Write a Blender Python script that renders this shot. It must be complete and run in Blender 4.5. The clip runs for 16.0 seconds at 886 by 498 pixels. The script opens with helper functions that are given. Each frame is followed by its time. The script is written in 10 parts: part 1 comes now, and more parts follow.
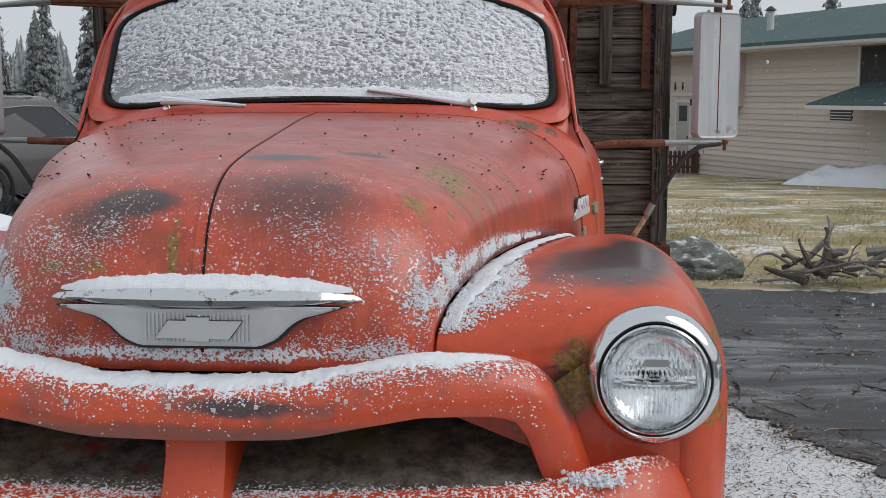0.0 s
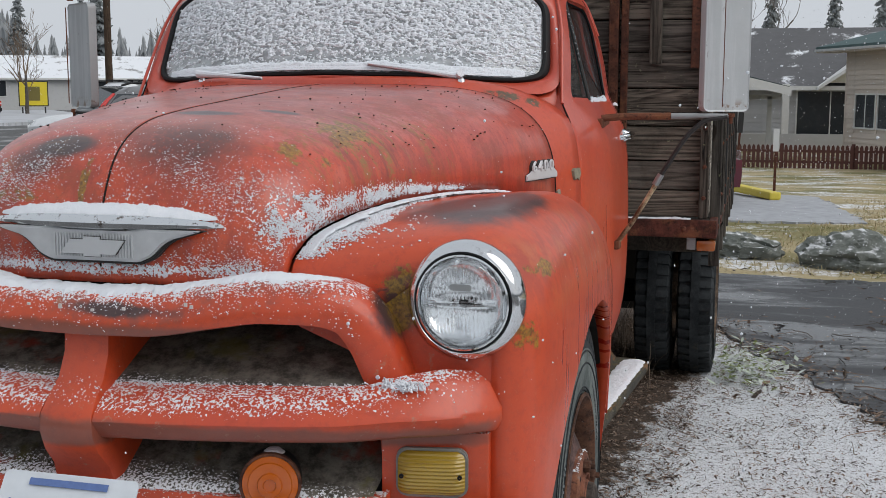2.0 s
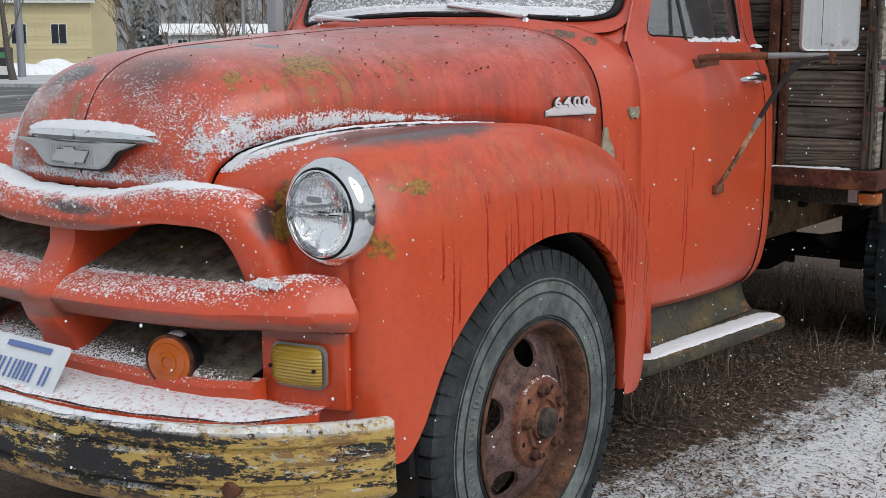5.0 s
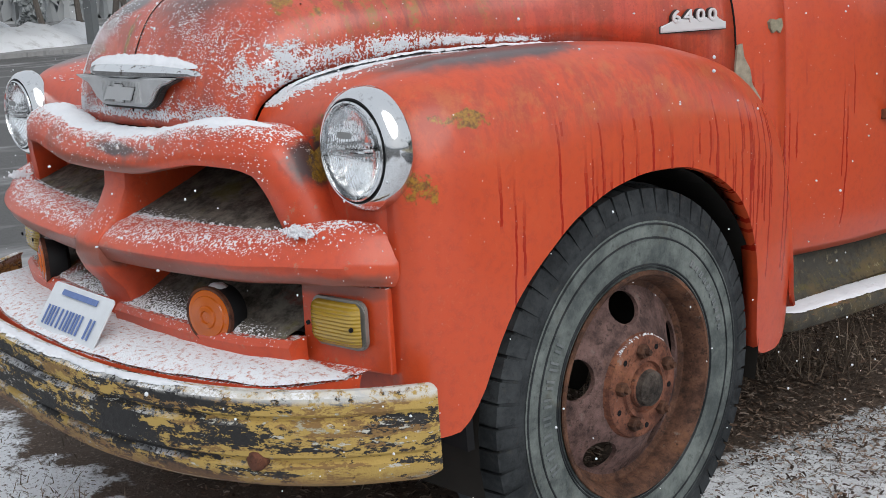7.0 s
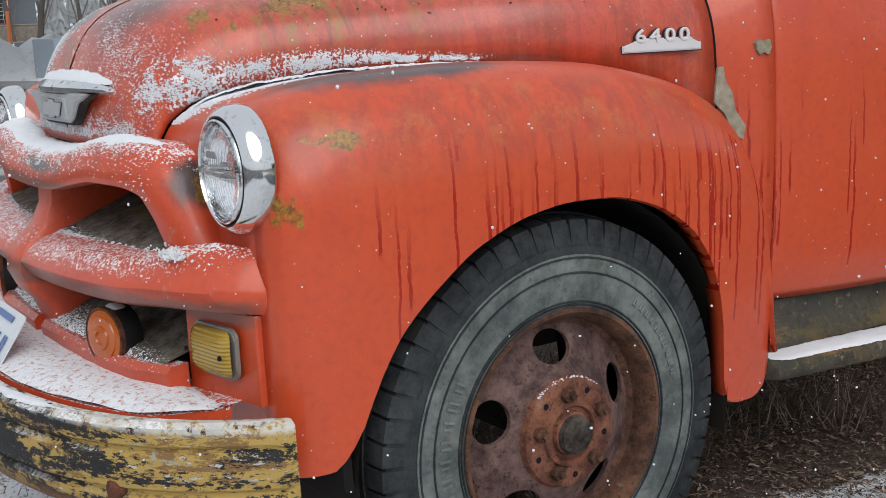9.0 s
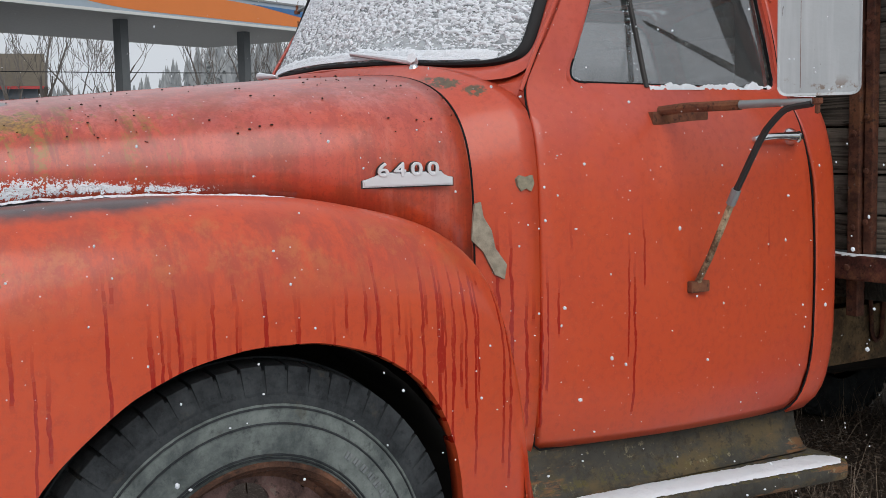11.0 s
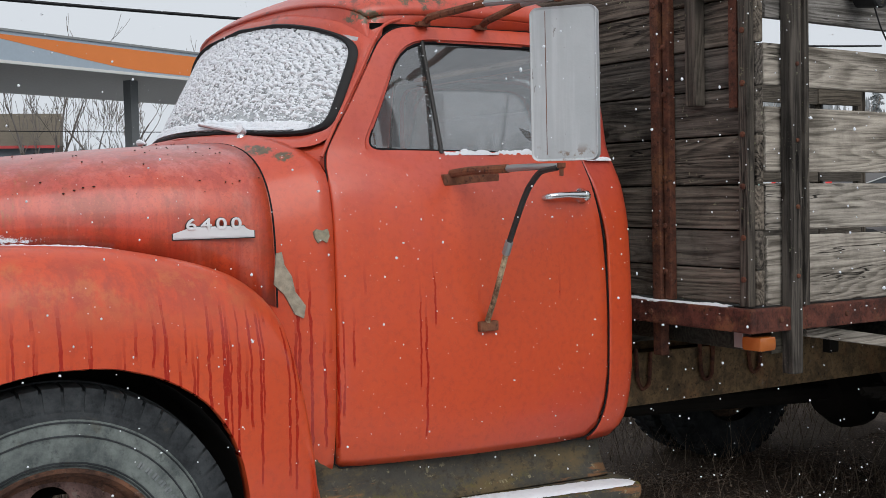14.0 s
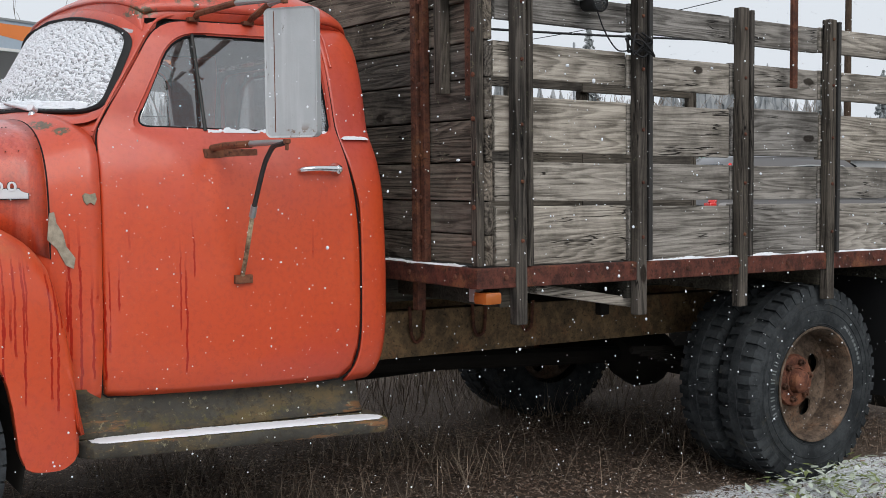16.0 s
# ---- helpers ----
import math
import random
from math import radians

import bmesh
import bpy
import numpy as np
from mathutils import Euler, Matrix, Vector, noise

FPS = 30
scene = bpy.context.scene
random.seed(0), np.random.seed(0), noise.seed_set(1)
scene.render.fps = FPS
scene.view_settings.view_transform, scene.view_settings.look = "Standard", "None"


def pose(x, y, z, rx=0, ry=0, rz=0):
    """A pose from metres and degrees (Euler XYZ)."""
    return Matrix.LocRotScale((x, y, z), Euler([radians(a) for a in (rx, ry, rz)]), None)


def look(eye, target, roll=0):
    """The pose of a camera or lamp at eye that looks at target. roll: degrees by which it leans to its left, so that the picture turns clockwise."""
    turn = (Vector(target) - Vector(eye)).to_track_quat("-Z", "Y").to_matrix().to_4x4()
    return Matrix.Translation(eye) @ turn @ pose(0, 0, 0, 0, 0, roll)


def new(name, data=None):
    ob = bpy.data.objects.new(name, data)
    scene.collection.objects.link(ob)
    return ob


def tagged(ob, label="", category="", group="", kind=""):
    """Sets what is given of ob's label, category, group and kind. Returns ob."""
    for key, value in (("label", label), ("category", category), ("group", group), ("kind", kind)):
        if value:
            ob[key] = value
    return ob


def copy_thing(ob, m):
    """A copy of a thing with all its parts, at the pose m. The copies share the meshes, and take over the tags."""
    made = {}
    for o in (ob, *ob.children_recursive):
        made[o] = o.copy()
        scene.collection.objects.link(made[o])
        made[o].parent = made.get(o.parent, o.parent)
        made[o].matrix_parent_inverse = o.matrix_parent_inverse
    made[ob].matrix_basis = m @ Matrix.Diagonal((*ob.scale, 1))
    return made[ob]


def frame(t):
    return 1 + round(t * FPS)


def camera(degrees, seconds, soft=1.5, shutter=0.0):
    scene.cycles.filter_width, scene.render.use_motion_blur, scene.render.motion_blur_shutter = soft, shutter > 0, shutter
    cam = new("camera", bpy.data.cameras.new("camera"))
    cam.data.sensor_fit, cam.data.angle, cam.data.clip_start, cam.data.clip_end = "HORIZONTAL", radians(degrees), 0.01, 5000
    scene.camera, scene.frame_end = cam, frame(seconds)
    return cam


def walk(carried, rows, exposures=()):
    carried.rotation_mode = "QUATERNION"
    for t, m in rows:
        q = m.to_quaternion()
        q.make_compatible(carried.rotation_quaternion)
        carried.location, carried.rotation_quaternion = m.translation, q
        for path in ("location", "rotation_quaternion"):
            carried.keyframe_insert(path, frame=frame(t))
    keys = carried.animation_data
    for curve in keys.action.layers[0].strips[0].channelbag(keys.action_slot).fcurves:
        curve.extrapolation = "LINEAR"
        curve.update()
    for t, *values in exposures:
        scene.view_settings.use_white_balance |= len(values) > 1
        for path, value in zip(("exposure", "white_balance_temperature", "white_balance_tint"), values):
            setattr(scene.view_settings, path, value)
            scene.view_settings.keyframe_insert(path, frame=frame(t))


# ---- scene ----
cam = camera(42.0, 16.0, soft=0.85)
METRES, EYE, TURN = 5.68, 1.555, 3.2
ROWS = [
    (0.0, 0.0, 0.0, 0.0, 0.01, -7.55, -0.1),
    (0.5, 0.0267, -0.0212, -0.003, 2.65, -7.73, -0.24),
    (1.0, 0.057, -0.0393, -0.0019, 5.73, -7.83, -0.14),
    (1.5, 0.1022, -0.0398, -0.0079, 8.91, -7.59, -0.19),
    (2.0, 0.1386, -0.0472, -0.012, 11.85, -7.8, -0.13),
    (2.5, 0.1713, -0.0507, -0.0099, 14.66, -8.18, 0.07),
    (3.0, 0.2109, -0.04, -0.0163, 17.81, -8.15, -0.03),
    (3.5, 0.2466, -0.0419, -0.0203, 21.57, -8.69, -0.28),
    (4.0, 0.2813, -0.0418, -0.0179, 25.62, -9.22, -0.26),
    (4.5, 0.3124, -0.0173, -0.0215, 29.48, -9.19, -0.21),
    (5.0, 0.3445, -0.0007, -0.0229, 33.19, -9.8, 0.13),
    (7.5, 0.3582, 0.1105, -0.0353, 46.35, -13.2, 3.17),
    (8.0, 0.3597, 0.1336, -0.0369, 48.53, -13.23, 3.23),
    (8.5, 0.3779, 0.1607, -0.0392, 50.87, -12.31, 2.73),
    (9.0, 0.4015, 0.1738, -0.0403, 52.38, -11.2, 2.47),
    (9.5, 0.4237, 0.1935, -0.0381, 53.68, -10.03, 2.27),
    (10.0, 0.4356, 0.228, -0.0383, 53.96, -8.7, 1.66),
    (12.5, 0.4703, 0.3008, -0.0289, 51.07, -3.16, 2.03),
    (13.0, 0.4972, 0.2951, -0.0321, 51.58, -3.1, 2.04),
    (13.5, 0.5277, 0.2977, -0.0322, 52.61, -3.05, 1.82),
    (14.0, 0.5695, 0.3143, -0.0358, 53.8, -3.02, 1.3),
    (14.5, 0.6105, 0.3174, -0.0403, 54.19, -3.12, 1.08),
    (15.0, 0.6496, 0.3212, -0.0397, 53.73, -3.16, 1.02),
    (15.5, 0.6891, 0.3368, -0.0441, 52.7, -3.19, 0.85),
    (16.0, 0.7268, 0.3487, -0.0468, 51.86, -3.6, 0.56),
]
walk(cam, [(t, pose(0.5415, -1.927, EYE, 0, 0, TURN) @ pose(METRES * x, METRES * y, METRES * z, 90 + pitch, roll, yaw)) for t, x, y, z, yaw, pitch, roll in ROWS],
     [(0.0, -0.15), (3.0, -0.15), (5.0, 0.02), (8.0, 0.10), (9.0, 0.04), (12.5, -0.06), (15.0, 0.14), (16.0, 0.17)])

# world and sun: an even overcast with a broad bright side
world = bpy.data.worlds.new("overcast")
scene.world = world
world.use_nodes = True
wn, wl = world.node_tree.nodes, world.node_tree.links
sky = wn.new("ShaderNodeTexSky")
sky.sky_type = "NISHITA"
sky.sun_disc = False
sky.sun_elevation, sky.sun_rotation = radians(43), radians(105)
sky.air_density, sky.dust_density = 2.0, 6.0
grey = wn.new("ShaderNodeMixRGB")
grey.inputs[0].default_value = 0.93
grey.inputs[2].default_value = (6.1, 6.5, 7.05, 1)
wl.new(sky.outputs[0], grey.inputs[1])
wl.new(grey.outputs[0], wn["Background"].inputs[0])
wn["Background"].inputs[1].default_value = 0.112
sun = new("sun", bpy.data.lights.new("sun", "SUN"))
sun.data.energy, sun.data.angle, sun.data.color = 1.6, radians(50), (1.0, 0.992, 0.98)
sun.matrix_world = look((6.5, -1.8, 6.4), (0, 0, 0))

# ---------------------------------------------------------------- helpers
def part(name, bm, material, parent=None, label="", smooth=False):
    """Links a bmesh as one mesh object under a thing or a part."""
    me = bpy.data.meshes.new(name)
    bm.to_mesh(me)
    bm.free()
    if smooth:
        me.polygons.foreach_set("use_smooth", [True] * len(me.polygons))
        me.set_sharp_from_angle(angle=radians(38))
    if material:
        me.materials.append(material)
    ob = new(name, me)
    ob.parent = parent
    if label:
        tagged(ob, label)
    return ob


def mesh_of(verts, faces):
    bm = bmesh.new()
    vs = [bm.verts.new(v) for v in verts]
    for f in faces:
        try:
            bm.faces.new([vs[k] for k in f])
        except ValueError:
            pass
    return bm


def thing(name, label, category, group="", at=None, kind=""):
    ob = new(name)
    ob.empty_display_size = 0.2
    if at is not None:
        ob.matrix_world = at
    return tagged(ob, label, category, group, kind)


def lerp(a, b, t):
    return a + (b - a) * t


def curve_at(pairs, s):
    """Smooth value through (s, value) pairs; values may be tuples."""
    xs = [p[0] for p in pairs]
    if s <= xs[0]:
        return pairs[0][1]
    if s >= xs[-1]:
        return pairs[-1][1]
    k = max(j for j in range(len(xs)) if xs[j] <= s)
    k = min(k, len(xs) - 2)
    t = (s - xs[k]) / (xs[k + 1] - xs[k])

    def one(c):
        g = lambda j: pairs[min(max(j, 0), len(xs) - 1)]
        def val(j):
            v = g(j)[1]
            return v[c] if c is not None else v
        h = xs[k + 1] - xs[k]
        def slope(j):
            if j <= 0 or j >= len(xs) - 1:
                a, b = max(j - 1, 0), min(j + 1, len(xs) - 1)
                return (val(b) - val(a)) / (xs[b] - xs[a])
            d0 = (val(j) - val(j - 1)) / (xs[j] - xs[j - 1])
            d1 = (val(j + 1) - val(j)) / (xs[j + 1] - xs[j])
            return 0 if d0 * d1 <= 0 else 2 * d0 * d1 / (d0 + d1)
        a, b, ma, mb = val(k), val(k + 1), slope(k) * h, slope(k + 1) * h
        return (2 * t**3 - 3 * t**2 + 1) * a + (t**3 - 2 * t**2 + t) * ma + (3 * t**2 - 2 * t**3) * b + (t**3 - t**2) * mb
    first = pairs[0][1]
    return tuple(one(c) for c in range(len(first))) if isinstance(first, tuple) else one(None)


def grid(rows, closed=False, flip=False):
    """A bmesh from rows of points, as quads."""
    n, m = len(rows), len(rows[0])
    verts = [p for r in rows for p in r]
    faces = []
    for i in range(n - 1):
        for j in range(m if closed else m - 1):
            f = [i * m + j, i * m + (j + 1) % m, (i + 1) * m + (j + 1) % m, (i + 1) * m + j]
            faces.append(f[::-1] if flip else f)
    return mesh_of(verts, faces)


def box(x0, x1, y0, y1, z0, z1, bevel=0.0, bm=None):
    bm = bm or bmesh.new()
    made = bmesh.ops.create_cube(bm, size=1, matrix=Matrix.Translation(((x0 + x1) / 2, (y0 + y1) / 2, (z0 + z1) / 2)) @ Matrix.Diagonal((abs(x1 - x0), abs(y1 - y0), abs(z1 - z0), 1)))
    if bevel:
        es = list({e for v in made["verts"] for e in v.link_edges})
        bmesh.ops.bevel(bm, geom=es, offset=bevel, segments=2, affect="EDGES", profile=0.6)
    return bm


def tube(points, radius, sides=10, bm=None, cap=True):
    """A round bar along points; radius may be a list."""
    bm = bm or bmesh.new()
    pts = [Vector(p) for p in points]
    rings = []
    up = None
    for k, p in enumerate(pts):
        d = (pts[min(k + 1, len(pts) - 1)] - pts[max(k - 1, 0)]).normalized()
        if up is None:
            up = Vector((0, 0, 1)) if abs(d.z) < 0.9 else Vector((1, 0, 0))
        a = d.cross(up).normalized()
        b = a.cross(d).normalized()
        up = b
        r = radius[k] if isinstance(radius, (list, tuple)) else radius
        rings.append([bm.verts.new(p + a * r * math.cos(q) + b * r * math.sin(q)) for q in (2 * math.pi * j / sides for j in range(sides))])
    for r0, r1 in zip(rings, rings[1:]):
        for j in range(sides):
            bm.faces.new((r0[j], r0[(j + 1) % sides], r1[(j + 1) % sides], r1[j]))
    if cap:
        bm.faces.new(rings[0][::-1])
        bm.faces.new(rings[-1])
    return bm


def lathe(profile, steps=48, axis="x", at=(0, 0, 0), bm=None):
    """Turns (offset along axis, radius) pairs round the axis."""
    bm = bm or bmesh.new()
    rings = []
    for a, r in profile:
        ring = []
        for k in range(steps):
            q = 2 * math.pi * k / steps
            c, s = r * math.cos(q), r * math.sin(q)
            p = {"x": (a, c, s), "y": (c, a, s), "z": (c, s, a)}[axis]
            ring.append(bm.verts.new((p[0] + at[0], p[1] + at[1], p[2] + at[2])))
        rings.append(ring)
    for r0, r1 in zip(rings, rings[1:]):
        for k in range(steps):
            bm.faces.new((r0[k], r0[(k + 1) % steps], r1[(k + 1) % steps], r1[k]))
    return bm


def plate(outline, depth, bm=None, origin=(0, 0, 0), u=(1, 0, 0), v=(0, 0, 1), bevel=0.0):
    """An outline of (u, v) pairs as a plate of some depth along u x v."""
    bm = bm or bmesh.new()
    o, u, v = Vector(origin), Vector(u), Vector(v)
    n = u.cross(v).normalized() * depth
    low = [bm.verts.new(o + u * a + v * b) for a, b in outline]
    high = [bm.verts.new(o + u * a + v * b + n) for a, b in outline]
    k = len(outline)
    fs = [bm.faces.new(low[::-1]), bm.faces.new(high)]
    for j in range(k):
        fs.append(bm.faces.new((low[j], low[(j + 1) % k], high[(j + 1) % k], high[j])))
    if bevel:
        bmesh.ops.bevel(bm, geom=list(fs[1].edges), offset=bevel, segments=2, affect="EDGES")
    return bm


def thick(ob, depth, offset=-1.0):
    m = ob.modifiers.new("thickness", "SOLIDIFY")
    m.thickness, m.offset = depth, offset
    return ob


def mirrored(bm):
    """Adds the mirror image across x = 0."""
    made = bmesh.ops.duplicate(bm, geom=bm.verts[:] + bm.edges[:] + bm.faces[:])["geom"]
    vs = [g for g in made if isinstance(g, bmesh.types.BMVert)]
    for v in vs:
        v.co.x = -v.co.x
    bmesh.ops.reverse_faces(bm, faces=[g for g in made if isinstance(g, bmesh.types.BMFace)])
    return bm


def flipx(bm):
    for v in bm.verts:
        v.co.x = -v.co.x
    bmesh.ops.reverse_faces(bm, faces=bm.faces[:])
    return bm


def rounded(w, h, r, steps=5):
    """A rectangle's outline with rounded corners, centred."""
    out = []
    for cx, cy, a in ((w / 2 - r, h / 2 - r, 0), (-w / 2 + r, h / 2 - r, 90), (-w / 2 + r, -h / 2 + r, 180), (w / 2 - r, -h / 2 + r, 270)):
        for k in range(steps + 1):
            q = radians(a + 90 * k / steps)
            out.append((cx + r * math.cos(q), cy + r * math.sin(q)))
    return out


# ---------------------------------------------------------------- materials
class Paint:
    """A small node-tree writer."""
    def __init__(self, name, rough=0.5, metal=0.0, spec=None):
        spec = spec if spec is not None else (0.2 if rough >= 0.75 else 0.5)
        self.m = bpy.data.materials.new(name)
        self.m.use_nodes = True
        self.t = self.m.node_tree
        self.b = self.t.nodes["Principled BSDF"]
        self.b.inputs["Roughness"].default_value = rough
        self.b.inputs["Metallic"].default_value = metal
        self.b.inputs["Specular IOR Level"].default_value = spec
        self.co = self.t.nodes.new("ShaderNodeTexCoord").outputs["Object"]

    def put(self, socket, value):
        if isinstance(value, bpy.types.NodeSocket):
            self.t.links.new(value, socket)
        elif value is not None:
            socket.default_value = (*value, 1) if isinstance(value, tuple) and len(value) == 3 and socket.type == "RGBA" else value

    def scaled(self, sx, sy, sz, vec=None, move=(0, 0, 0)):
        n = self.t.nodes.new("ShaderNodeMapping")
        self.t.links.new(vec or self.co, n.inputs[0])
        n.inputs["Scale"].default_value = (sx, sy, sz)
        n.inputs["Location"].default_value = move
        return n.outputs[0]

    def noise(self, scale, detail=4, rough=0.6, vec=None, distort=0.0):
        n = self.t.nodes.new("ShaderNodeTexNoise")
        self.t.links.new(vec or self.co, n.inputs["Vector"])
        n.inputs["Scale"].default_value, n.inputs["Detail"].default_value, n.inputs["Roughness"].default_value = scale, detail, rough
        n.inputs["Distortion"].default_value = distort
        return n.outputs["Fac"]

    def cells(self, scale, vec=None, out="Distance", feature="F1"):
        n = self.t.nodes.new("ShaderNodeTexVoronoi")
        n.feature = feature
        self.t.links.new(vec or self.co, n.inputs["Vector"])
        n.inputs["Scale"].default_value = scale
        return n.outputs[out]

    def wave(self, scale, distort=2.0, vec=None, bands="X", detail=3):
        n = self.t.nodes.new("ShaderNodeTexWave")
        n.bands_direction = bands
        self.t.links.new(vec or self.co, n.inputs["Vector"])
        n.inputs["Scale"].default_value, n.inputs["Distortion"].default_value, n.inputs["Detail"].default_value = scale, distort, detail
        return n.outputs["Fac"]

    def dice(self, value):
        """A random number for each whole number."""
        n = self.t.nodes.new("ShaderNodeTexWhiteNoise")
        n.noise_dimensions = "1D"
        self.put(n.inputs["W"], value)
        return n.outputs["Value"]

    def ramp(self, value, a, b):
        n = self.t.nodes.new("ShaderNodeMapRange")
        n.interpolation_type = "SMOOTHSTEP"
        self.put(n.inputs["Value"], value)
        n.inputs["From Min"].default_value, n.inputs["From Max"].default_value = a, b
        return n.outputs[0]

    def math(self, op, a, b=None):
        n = self.t.nodes.new("ShaderNodeMath")
        n.operation = op
        n.use_clamp = op in ("MULTIPLY", "SUBTRACT") and False
        self.put(n.inputs[0], a)
        self.put(n.inputs[1], b)
        return n.outputs[0]

    def mul(self, *vals):
        r = vals[0]
        for v in vals[1:]:
            r = self.math("MULTIPLY", r, v)
        return r

    def axis(self, k):
        n = self.t.nodes.new("ShaderNodeSeparateXYZ")
        self.t.links.new(self.co, n.inputs[0])
        return n.outputs[k]

    def up(self):
        """How far the surface faces upwards, -1 to 1."""
        g = self.t.nodes.new("ShaderNodeNewGeometry")
        n = self.t.nodes.new("ShaderNodeSeparateXYZ")
        self.t.links.new(g.outputs["Normal"], n.inputs[0])
        return n.outputs[2]

    def rand(self, island=False):
        if island:
            return self.t.nodes.new("ShaderNodeNewGeometry").outputs["Random Per Island"]
        return self.t.nodes.new("ShaderNodeObjectInfo").outputs["Random"]

    def mix(self, fac, a, b):
        n = self.t.nodes.new("ShaderNodeMixRGB")
        self.put(n.inputs[0], fac)
        self.put(n.inputs[1], a)
        self.put(n.inputs[2], b)
        return n.outputs[0]

    def blob(self, centre, size, ragged=0.35, scale=9.0, soft=0.25):
        """A stain of ragged outline: 1 inside an ellipsoid of that size, 0 outside."""
        m = self.t.nodes.new("ShaderNodeMapping")
        m.vector_type = "TEXTURE"
        self.t.links.new(self.co, m.inputs[0])
        m.inputs["Location"].default_value, m.inputs["Scale"].default_value = centre, size
        d = self.t.nodes.new("ShaderNodeVectorMath")
        d.operation = "LENGTH"
        self.t.links.new(m.outputs[0], d.inputs[0])
        r = self.math("ADD", d.outputs["Value"], self.mul(self.math("SUBTRACT", self.noise(scale, 6, 0.65), 0.5), ragged * 6))
        return self.math("SUBTRACT", 1.0, self.ramp(r, 1 - soft, 1 + soft))

    def bump(self, height, strength=0.3, dist=0.01):
        n = self.t.nodes.new("ShaderNodeBump")
        n.inputs["Strength"].default_value, n.inputs["Distance"].default_value = strength, dist
        self.put(n.inputs["Height"], height)
        if self.b.inputs["Normal"].is_linked:
            self.t.links.new(self.b.inputs["Normal"].links[0].from_socket, n.inputs["Normal"])
        self.t.links.new(n.outputs[0], self.b.inputs["Normal"])
        return self

    def colour(self, c):
        self.put(self.b.inputs["Base Color"], c)
        return self

    def rough(self, r):
        self.put(self.b.inputs["Roughness"], r)
        return self


def plain(name, colour, rough=0.5, metal=0.0, vary=0.15, scale=8.0, bump=0.1, grain=60.0, spec=None):
    p = Paint(name, rough, metal, spec)
    dark = tuple(c * (1 - vary) for c in colour)
    light = tuple(min(1, c * (1 + vary)) for c in colour)
    p.colour(p.mix(p.noise(scale, 5), dark, light))
    if bump:
        p.bump(p.noise(grain, 4), bump, 0.003)
    return p.m


